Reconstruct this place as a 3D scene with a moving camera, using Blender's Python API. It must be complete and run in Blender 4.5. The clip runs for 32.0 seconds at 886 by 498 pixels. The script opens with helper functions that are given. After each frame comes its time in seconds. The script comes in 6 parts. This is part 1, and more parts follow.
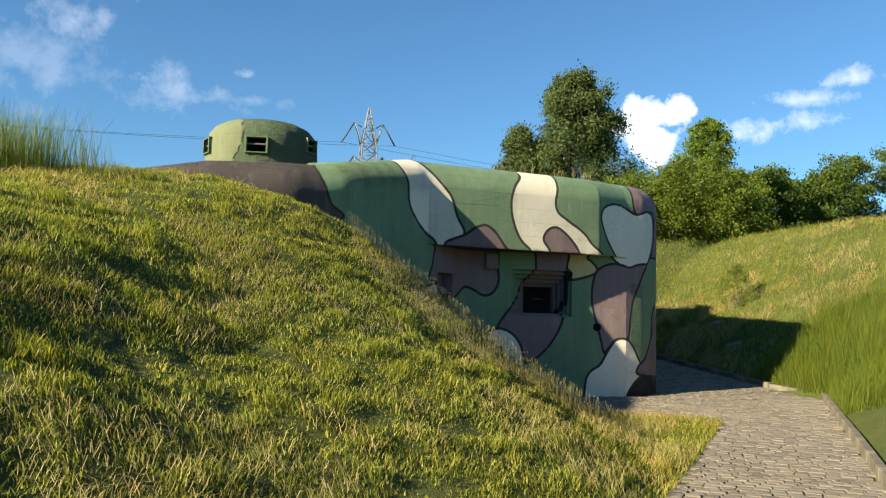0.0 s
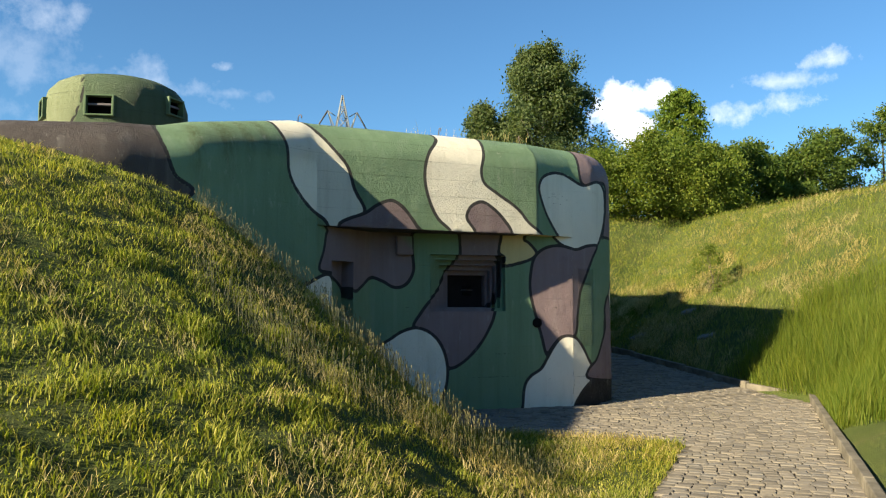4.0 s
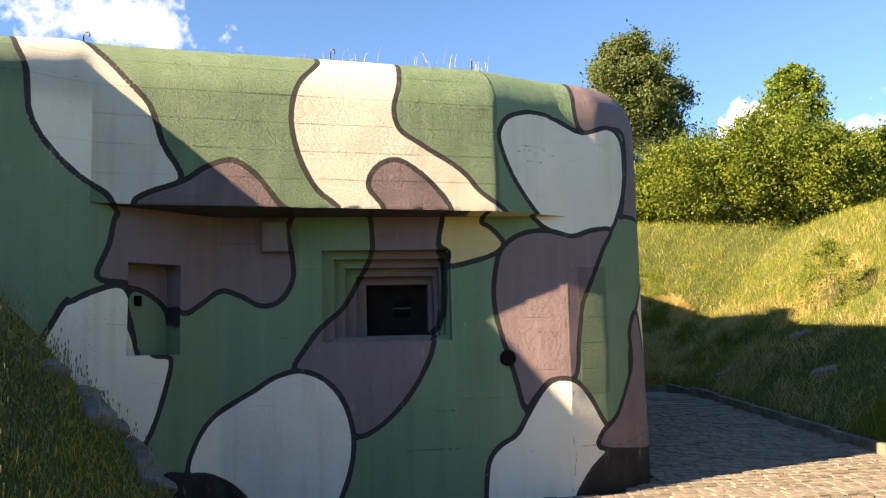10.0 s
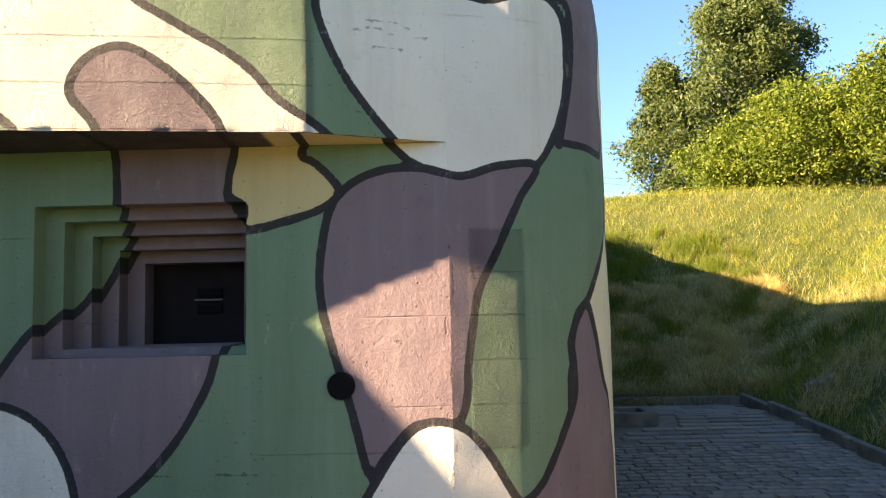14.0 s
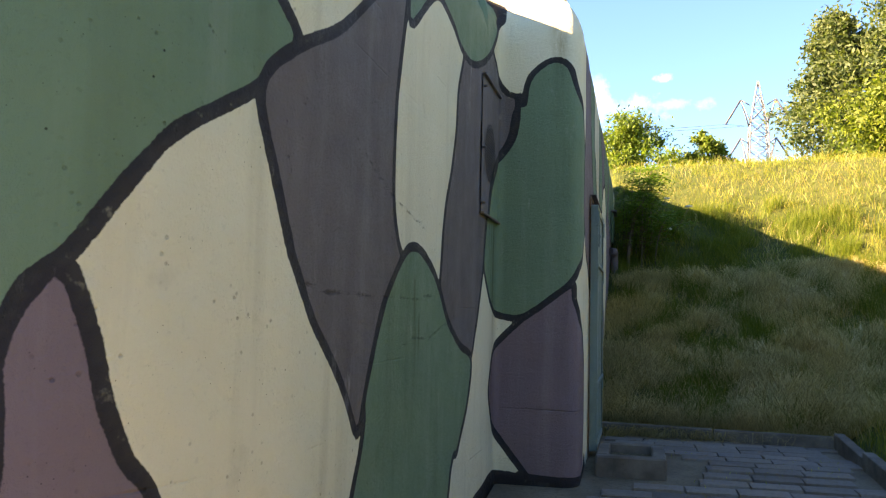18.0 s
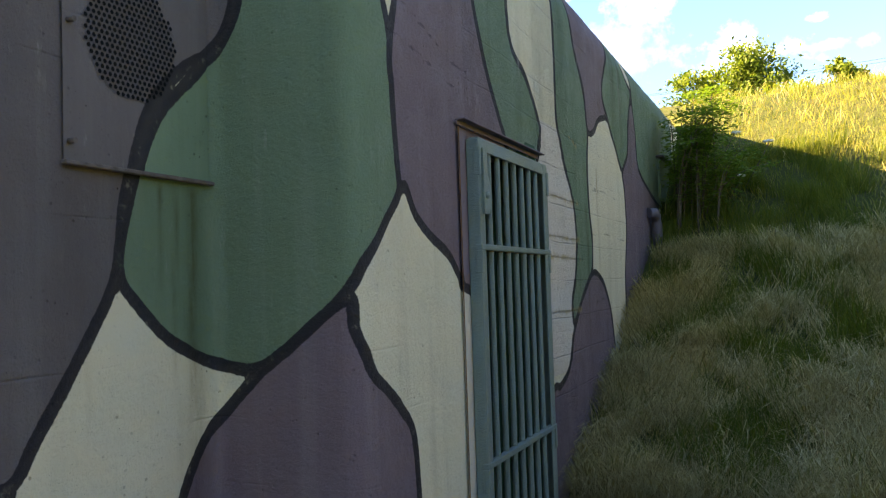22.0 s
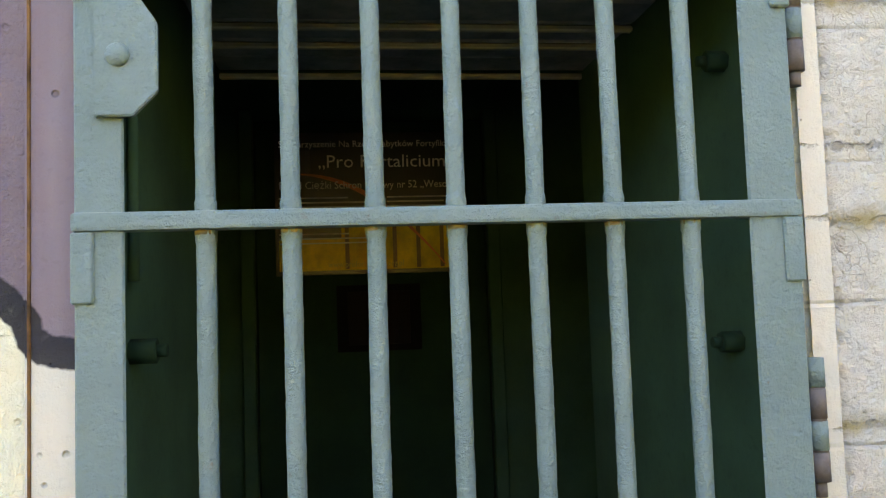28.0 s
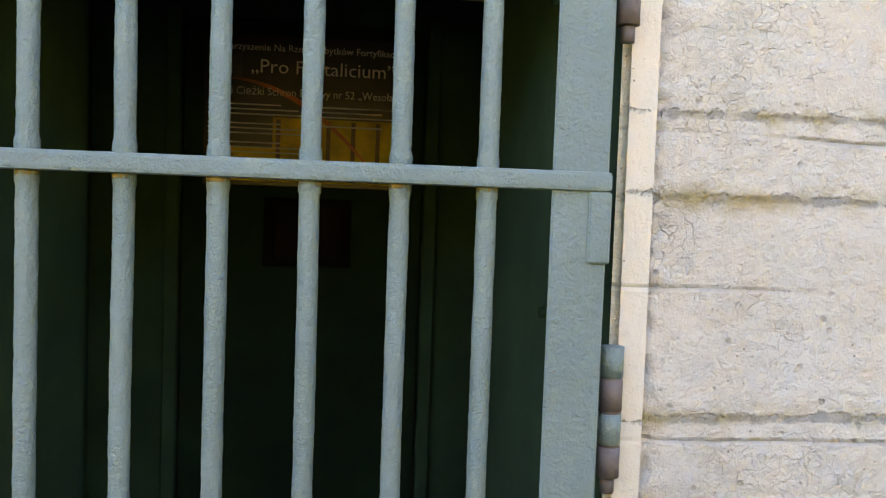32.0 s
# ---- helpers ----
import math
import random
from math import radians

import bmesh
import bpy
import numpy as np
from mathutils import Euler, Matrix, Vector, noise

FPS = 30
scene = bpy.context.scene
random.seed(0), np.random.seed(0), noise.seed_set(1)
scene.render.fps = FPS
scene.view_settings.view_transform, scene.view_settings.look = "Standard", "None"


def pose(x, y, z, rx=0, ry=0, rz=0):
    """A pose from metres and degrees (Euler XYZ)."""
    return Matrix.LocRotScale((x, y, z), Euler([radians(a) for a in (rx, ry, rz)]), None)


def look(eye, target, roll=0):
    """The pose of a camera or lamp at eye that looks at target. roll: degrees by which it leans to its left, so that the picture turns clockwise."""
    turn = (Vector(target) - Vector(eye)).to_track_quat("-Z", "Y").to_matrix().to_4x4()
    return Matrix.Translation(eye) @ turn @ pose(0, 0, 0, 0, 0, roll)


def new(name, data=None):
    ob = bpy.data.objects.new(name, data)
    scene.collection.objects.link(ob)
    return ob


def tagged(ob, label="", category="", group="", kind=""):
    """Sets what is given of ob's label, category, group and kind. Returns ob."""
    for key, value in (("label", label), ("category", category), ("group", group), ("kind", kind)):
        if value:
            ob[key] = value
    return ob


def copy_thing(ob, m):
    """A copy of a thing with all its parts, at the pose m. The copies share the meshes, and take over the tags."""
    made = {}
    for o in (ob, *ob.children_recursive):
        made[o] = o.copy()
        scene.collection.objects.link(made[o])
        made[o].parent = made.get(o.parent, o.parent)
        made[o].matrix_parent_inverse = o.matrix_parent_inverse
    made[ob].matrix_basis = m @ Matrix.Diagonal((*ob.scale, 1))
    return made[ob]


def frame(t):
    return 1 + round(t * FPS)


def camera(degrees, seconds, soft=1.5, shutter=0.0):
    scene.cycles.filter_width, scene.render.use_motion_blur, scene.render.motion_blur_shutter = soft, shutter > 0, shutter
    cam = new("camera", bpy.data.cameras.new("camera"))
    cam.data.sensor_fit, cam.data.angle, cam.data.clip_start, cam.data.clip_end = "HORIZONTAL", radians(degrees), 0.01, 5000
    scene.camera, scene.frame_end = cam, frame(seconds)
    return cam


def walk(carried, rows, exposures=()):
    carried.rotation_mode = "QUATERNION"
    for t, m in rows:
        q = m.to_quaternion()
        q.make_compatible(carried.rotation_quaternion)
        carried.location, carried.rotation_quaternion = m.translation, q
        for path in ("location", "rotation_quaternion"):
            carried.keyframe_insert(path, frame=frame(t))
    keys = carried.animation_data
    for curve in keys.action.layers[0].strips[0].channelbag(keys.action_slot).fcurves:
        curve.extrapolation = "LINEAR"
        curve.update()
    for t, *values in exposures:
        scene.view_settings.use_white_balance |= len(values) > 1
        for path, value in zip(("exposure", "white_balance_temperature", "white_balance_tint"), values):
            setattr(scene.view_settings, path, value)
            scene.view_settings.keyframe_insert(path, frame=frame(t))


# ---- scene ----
cam = camera(56.2, 32.0, soft=1.2)
PATH = [
    (0, (-8.194, -14.035, 0.905), (-7.660, -12.115, 1.068), 1.4),
    (0.5, (-8.044, -13.719, 0.903), (-7.497, -11.801, 1.050), 1.3),
    (1, (-7.848, -13.363, 0.937), (-7.288, -11.448, 1.081), 1.3),
    (1.5, (-7.793, -13.115, 0.962), (-7.212, -11.207, 1.108), -0.0),
    (2, (-7.610, -12.890, 0.952), (-7.024, -10.984, 1.098), -0.4),
    (2.5, (-7.297, -12.649, 0.995), (-6.736, -10.735, 1.141), 0.5),
    (3, (-7.044, -12.340, 0.986), (-6.482, -10.426, 1.131), 1.1),
    (3.5, (-6.753, -12.109, 0.970), (-6.181, -10.198, 1.109), 0.1),
    (4, (-6.385, -11.796, 1.028), (-5.812, -9.885, 1.166), 0.0),
    (4.5, (-6.159, -11.472, 1.040), (-5.576, -9.563, 1.177), -0.1),
    (6.5, (-5.031, -10.309, 1.036), (-4.473, -8.396, 1.205), -1.1),
    (7, (-4.778, -9.945, 1.006), (-4.206, -8.037, 1.190), -1.6),
    (7.5, (-4.487, -9.634, 0.993), (-3.960, -7.713, 1.177), -0.3),
    (8, (-4.287, -9.289, 0.991), (-3.817, -7.354, 1.179), -0.4),
    (8.5, (-3.940, -8.940, 0.966), (-3.530, -6.993, 1.169), -1.0),
    (9, (-3.681, -8.600, 0.957), (-3.325, -6.643, 1.165), -1.2),
    (9.5, (-3.475, -8.217, 0.971), (-3.126, -6.259, 1.174), -2.0),
    (10, (-3.179, -7.823, 0.936), (-2.899, -5.855, 1.161), -1.5),
    (10.5, (-2.939, -7.487, 0.980), (-2.838, -5.501, 1.200), -1.2),
    (11, (-2.713, -7.111, 0.996), (-2.596, -5.127, 1.225), -2.6),
    (11.5, (-2.380, -6.769, 0.966), (-2.145, -4.795, 1.187), -2.9),
    (12, (-2.067, -6.402, 0.996), (-1.867, -4.424, 1.212), -2.4),
    (12.5, (-1.795, -6.007, 1.039), (-1.618, -4.022, 1.205), -2.0),
    (13, (-1.451, -5.626, 1.030), (-1.346, -3.637, 1.204), -1.8),
    (13.5, (-1.211, -5.286, 1.033), (-1.211, -3.294, 1.219), -1.3),
    (14, (-0.992, -4.902, 1.078), (-1.024, -2.911, 1.266), -1.3),
    (14.5, (-0.671, -4.532, 1.075), (-0.760, -2.544, 1.272), -1.5),
    (15, (-0.467, -4.114, 1.080), (-0.597, -2.129, 1.290), -2.1),
    (15.5, (-0.243, -3.710, 1.112), (-0.350, -1.725, 1.327), -1.6),
    (17.5, (0.760, -2.235, 1.093), (0.376, -0.280, 1.262), 1.0),
    (18, (0.966, -1.859, 1.103), (0.508, 0.082, 1.256), 1.3),
    (18.5, (1.132, -1.423, 1.135), (0.590, 0.499, 1.253), 0.9),
    (19, (1.322, -0.982, 1.143), (0.707, 0.918, 1.260), 0.0),
    (19.5, (1.438, -0.576, 1.173), (0.764, 1.304, 1.288), -0.8),
    (20, (1.519, -0.142, 1.227), (0.887, 1.753, 1.334), -1.9),
    (20.5, (1.668, 0.288, 1.238), (1.013, 2.175, 1.335), -1.7),
    (21, (1.786, 0.654, 1.301), (1.033, 2.505, 1.397), -0.7),
    (21.5, (1.828, 1.104, 1.340), (1.020, 2.931, 1.436), -0.8),
    (22, (1.941, 1.538, 1.353), (1.148, 3.372, 1.441), -1.8),
    (22.5, (2.083, 1.940, 1.420), (1.200, 3.733, 1.505), -1.3),
    (23, (2.093, 2.357, 1.410), (1.130, 4.108, 1.503), -0.9),
    (23.5, (2.106, 2.692, 1.458), (1.193, 4.468, 1.551), -0.7),
    (24, (2.124, 3.057, 1.488), (1.140, 4.796, 1.581), -0.2),
    (24.5, (2.058, 3.337, 1.486), (0.974, 5.015, 1.570), -0.9),
    (25, (1.942, 3.585, 1.478), (0.765, 5.200, 1.539), -1.4),
    (25.5, (1.976, 3.853, 1.484), (0.667, 5.365, 1.504), -2.0),
    (27.5, (1.956, 5.102, 1.443), (0.033, 5.639, 1.544), -2.1),
    (28, (1.851, 5.306, 1.386), (-0.128, 5.560, 1.521), -2.0),
    (28.5, (1.679, 5.473, 1.444), (-0.317, 5.588, 1.466), -1.1),
    (29, (1.695, 5.620, 1.441), (-0.302, 5.544, 1.364), -1.55),
    (29.5, (1.747, 5.643, 1.381), (-0.250, 5.559, 1.455), 0.9),
    (30, (1.757, 5.635, 1.451), (-0.239, 5.523, 1.374), 1.7),
    (30.5, (1.734, 5.669, 1.419), (-0.265, 5.610, 1.431), 1.25),
    (31, (1.737, 5.634, 1.453), (-0.263, 5.659, 1.401), 1.3),
    (31.5, (1.738, 5.656, 1.440), (-0.260, 5.736, 1.402), 1.65),
    (32, (1.772, 5.656, 1.476), (-0.211, 5.891, 1.374), 2.05),
]
EXPOSURES = [(0.0, 1.73, 6350, 6), (4.0, 1.78, 6350, 6), (9.0, 2.43, 7250, 20), (13.0, 2.93, 7550, 26), (15.0, 3.12, 7550, 24), (17.5, 3.33, 7800, 28), (21.0, 3.58, 7900, 30), (23.0, 3.73, 8800, 31), (25.0, 4.43, 9700, 32), (28.0, 5.5, 9550, 37), (29.0, 6.23, 9750, 36), (30.0, 5.83, 9750, 42), (31.0, 5.88, 9750, 42), (32.0, 5.48, 9750, 42)]
walk(cam, [(t, look(eye, target, roll)) for t, eye, target, roll in PATH], EXPOSURES)

# ---- world and sun ----
SUN_AZ, SUN_EL = 253.2, 25.0  # compass bearing from +y towards +x, and height
world = bpy.data.worlds.new("sky")
scene.world = world
world.use_nodes = True
wn, wl = world.node_tree.nodes, world.node_tree.links
sky = wn.new("ShaderNodeTexSky")
sky.sky_type, sky.sun_disc = "NISHITA", False
sky.sun_elevation, sky.sun_rotation = radians(SUN_EL), radians(SUN_AZ)
sky.dust_density, sky.ozone_density = 0.0, 6.5


def sky_math(op, a, b=None, vector=True):
    n = wn.new("ShaderNodeVectorMath" if vector else "ShaderNodeMath")
    n.operation = op
    for s, v in zip(n.inputs, (a, b)):
        if v is not None:
            if isinstance(v, bpy.types.NodeSocket):
                wl.new(v, s)
            else:
                s.default_value = v
    return n.outputs["Value"] if op == "LENGTH" else n.outputs[0]


# clouds: soft heaps round a few directions, broken up by noise
way = wn.new("ShaderNodeTexCoord").outputs["Generated"]
puff = wn.new("ShaderNodeTexNoise")
puff.inputs["Scale"].default_value, puff.inputs["Detail"].default_value, puff.inputs["Roughness"].default_value = 21.0, 10.0, 0.62
wl.new(way, puff.inputs["Vector"])
ragged = sky_math("MULTIPLY", puff.outputs["Fac"], 2.6, False)
CLOUDS = [(0.478, 0.842, 0.212, 0.044, 0.032, 1.0), (0.488, 0.842, 0.238, 0.036, 0.026, 1.0), (0.592, 0.774, 0.222, 0.075, 0.016, 0.6), (0.612, 0.752, 0.246, 0.085, 0.011, 0.45),
          (0.65, 0.715, 0.262, 0.035, 0.012, 0.55), (-0.165, 0.938, 0.312, 0.055, 0.030, 0.25), (-0.21, 0.94, 0.262, 0.11, 0.05, 0.15),
          (-0.25, 0.90, 0.36, 0.13, 0.05, 0.65), (0.026, 0.962, 0.272, 0.022, 0.008, 0.3), (0.028, 0.969, 0.244, 0.045, 0.008, 0.15), (-0.03, 0.968, 0.25, 0.07, 0.03, 0.22)]
total = None
for cx, cy, cz, wide, tall, dense in CLOUDS:
    off = sky_math("SUBTRACT", way, (cx, cy, cz))
    off = sky_math("DIVIDE", off, (wide, wide, tall))
    near_it = sky_math("SUBTRACT", 1.0, sky_math("LENGTH", off), False)
    soft_heap = wn.new("ShaderNodeMapRange")
    torn = sky_math("SUBTRACT", ragged, 1.3, False)
    if dense < 1.0:  # thin cloud is torn more
        torn = sky_math("SUBTRACT", sky_math("MULTIPLY", torn, 1.8, False), 0.1, False)
    wl.new(sky_math("ADD", near_it, torn, False), soft_heap.inputs["Value"])
    soft_heap.inputs["From Min"].default_value, soft_heap.inputs["From Max"].default_value = 0.0, 0.32 if dense == 1.0 else 1.0
    soft_heap.inputs["To Max"].default_value = dense
    total = soft_heap.outputs[0] if total is None else sky_math("MAXIMUM", total, soft_heap.outputs[0], False)
blend = wn.new("ShaderNodeMix")
blend.data_type = "RGBA"
wl.new(total, blend.inputs[0])
wl.new(sky_math("MULTIPLY", sky.outputs[0], (0.91, 1.03, 1.0)), blend.inputs[6])
blend.inputs[7].default_value = (9.0, 9.0, 9.5, 1)
wl.new(blend.outputs[2], wn["Background"].inputs[0])
wn["Background"].inputs[1].default_value = 0.048
sun = new("sun", bpy.data.lights.new("sun", "SUN"))
sun.data.energy, sun.data.angle, sun.data.color = 5.0, radians(0.6), (1.0, 0.84, 0.56)
sa, se = radians(SUN_AZ), radians(SUN_EL)
sun.matrix_world = look((0, 0, 20), (-math.sin(sa) * math.cos(se), -math.cos(sa) * math.cos(se), 20 - math.sin(se)))

# ---- small builders ----
def part(name, bm, mat, parent=None, label=""):
    """One bmesh as one mesh object, under a thing or under a part."""
    me = bpy.data.meshes.new(name)
    bm.to_mesh(me)
    bm.free()
    me.materials.append(mat)
    ob = new(name, me)
    if parent is not None:
        ob.parent = parent
    if label:
        ob["label"] = label
    return ob


def empty_thing(name, place, label, category, group=""):
    ob = new(name)
    ob.location = place
    ob.empty_display_size = 0.1
    return tagged(ob, label, category, group)


def block(sx, sy, sz, at=(0, 0, 0), bevel=0.0, turn=0.0, segments=1):
    """A bevelled block centred at a place."""
    bm = bmesh.new()
    bmesh.ops.create_cube(bm, size=1.0)
    bmesh.ops.scale(bm, vec=(sx, sy, sz), verts=bm.verts)
    if bevel:
        bmesh.ops.bevel(bm, geom=list(bm.edges), offset=bevel, segments=segments, affect="EDGES", profile=0.6)
    bmesh.ops.rotate(bm, verts=bm.verts, matrix=Matrix.Rotation(turn, 3, "Z"))
    bmesh.ops.translate(bm, verts=bm.verts, vec=at)
    return bm


def tube(points, radius, sides=10, radii=None, cap=True):
    """A round rod along points."""
    bm = bmesh.new()
    pts = [Vector(p) for p in points]
    rings = []
    for k, p in enumerate(pts):
        t = (pts[min(k + 1, len(pts) - 1)] - pts[max(k - 1, 0)]).normalized()
        u = t.cross(Vector((0.31, 0.17, 0.93)) if abs(t.z) < 0.9 else Vector((1, 0, 0))).normalized()
        w = t.cross(u)
        r = radii[k] if radii else radius
        rings.append([bm.verts.new(p + r * (math.cos(a) * u + math.sin(a) * w)) for a in (2 * math.pi * i / sides for i in range(sides))])
    for a, b in zip(rings, rings[1:]):
        for i in range(sides):
            bm.faces.new((a[i], a[(i + 1) % sides], b[(i + 1) % sides], b[i]))
    if cap:
        bm.faces.new(rings[0][::-1])
        bm.faces.new(rings[-1])
    for f in bm.faces:
        f.smooth = len(f.verts) == 4
    return bm


def plate(outline, thickness, axis="x", at=0.0, bevel=0.0):
    """A flat plate from an outline of (y, z), lying across x (or of (x, y) across z)."""
    bm = bmesh.new()
    if axis == "x":
        vs = [bm.verts.new((at, a, b)) for a, b in outline]
    else:
        vs = [bm.verts.new((a, b, at)) for a, b in outline]
    f = bm.faces.new(vs)
    r = bmesh.ops.extrude_face_region(bm, geom=[f])
    move = (thickness, 0, 0) if axis == "x" else (0, 0, thickness)
    bmesh.ops.translate(bm, verts=[v for v in r["geom"] if isinstance(v, bmesh.types.BMVert)], vec=move)
    bmesh.ops.recalc_face_normals(bm, faces=bm.faces)
    if bevel:
        bmesh.ops.bevel(bm, geom=list(bm.edges), offset=bevel, segments=2, affect="EDGES")
    return bm


def joined(*bms):
    out = bmesh.new()
    for b in bms:
        me = bpy.data.meshes.new("piece")
        b.to_mesh(me)
        b.free()
        out.from_mesh(me)
        bpy.data.meshes.remove(me)
    return out


def mesh_object(name, verts, faces, mat, smooth=False):
    me = bpy.data.meshes.new(name)
    me.from_pydata([tuple(v) for v in verts], [], faces)
    me.materials.append(mat)
    if smooth:
        me.polygons.foreach_set("use_smooth", [True] * len(me.polygons))
    me.update()
    return new(name, me)


def array_mesh(name, verts, faces, mat):
    """A mesh object from numpy arrays: verts (n, 3), faces (m, k)."""
    me = bpy.data.meshes.new(name)
    n, k = faces.shape
    me.vertices.add(len(verts))
    me.vertices.foreach_set("co", np.ascontiguousarray(verts, dtype=np.float32).ravel())
    me.loops.add(n * k)
    me.loops.foreach_set("vertex_index", np.ascontiguousarray(faces, dtype=np.int32).ravel())
    me.polygons.add(n)
    me.polygons.foreach_set("loop_start", np.arange(0, n * k, k, dtype=np.int32))
    me.polygons.foreach_set("loop_total", np.full(n, k, dtype=np.int32))
    me.materials.append(mat)
    me.update(calc_edges=True)
    return new(name, me)


# ---- materials ----
class Nodes:
    """A short hand for building a material's nodes."""

    def __init__(self, name, rough=0.8, metal=0.0):
        self.mat = bpy.data.materials.new(name)
        self.mat.use_nodes = True
        self.tree = self.mat.node_tree
        self.bsdf = self.tree.nodes["Principled BSDF"]
        self.bsdf.inputs["Roughness"].default_value = rough
        self.bsdf.inputs["Metallic"].default_value = metal
        self.bsdf.inputs["Specular IOR Level"].default_value = 0.5 if rough < 0.6 else 0.22
        self.coord = self.node("ShaderNodeTexCoord").outputs["Object"]

    def node(self, kind, **links):
        n = self.tree.nodes.new(kind)
        for key, v in links.items():
            self.put(n.inputs[key.replace("_", " ")], v)
        return n

    def put(self, socket, v):
        if isinstance(v, bpy.types.NodeSocket):
            self.tree.links.new(v, socket)
        else:
            socket.default_value = v

    def math(self, op, a, b=0.0, c=0.0):
        n = self.tree.nodes.new("ShaderNodeMath")
        n.operation = op
        for s, v in zip(n.inputs, (a, b, c)):
            self.put(s, v)
        return n.outputs[0]

    def noise(self, scale, detail=4.0, rough=0.6, stretch=None, where=None):
        v = where or self.coord
        if stretch:
            m = self.node("ShaderNodeMapping", Vector=v)
            m.inputs["Scale"].default_value = stretch
            v = m.outputs[0]
        n = self.node("ShaderNodeTexNoise", Vector=v, Scale=scale, Detail=detail, Roughness=rough)
        return n.outputs["Fac"]

    def cells(self, scale, feature="F1", where=None):
        n = self.node("ShaderNodeTexVoronoi", Vector=where or self.coord, Scale=scale)
        n.feature = feature
        return n.outputs["Distance"]

    def ramp(self, fac, stops):
        n = self.node("ShaderNodeValToRGB", Fac=fac)
        el = n.color_ramp.elements
        while len(el) < len(stops):
            el.new(0.5)
        for e, (pos, col) in zip(el, stops):
            e.position = pos
            e.color = (*col, 1) if len(col) == 3 else col
        return n.outputs["Color"]

    def span(self, v, a, b, lo=0.0, hi=1.0):
        n = self.node("ShaderNodeMapRange", Value=v)
        for key, x in (("From Min", a), ("From Max", b), ("To Min", lo), ("To Max", hi)):
            n.inputs[key].default_value = x
        return n.outputs[0]

    def mix(self, fac, a, b, blend="MIX"):
        n = self.node("ShaderNodeMix")
        n.data_type, n.blend_type = "RGBA", blend
        self.put(n.inputs[0], fac)
        for s, v in ((n.inputs[6], a), (n.inputs[7], b)):
            self.put(s, (*v, 1) if isinstance(v, tuple) and len(v) == 3 else v)
        return n.outputs[2]

    def base(self, col):
        self.put(self.bsdf.inputs["Base Color"], (*col, 1) if isinstance(col, tuple) else col)

    def bump(self, height, strength, distance=0.01):
        n = self.node("ShaderNodeBump", Height=height)
        n.inputs["Strength"].default_value, n.inputs["Distance"].default_value = strength, distance
        if self.bsdf.inputs["Normal"].links:
            self.tree.links.new(self.bsdf.inputs["Normal"].links[0].from_socket, n.inputs["Normal"])
        self.tree.links.new(n.outputs[0], self.bsdf.inputs["Normal"])


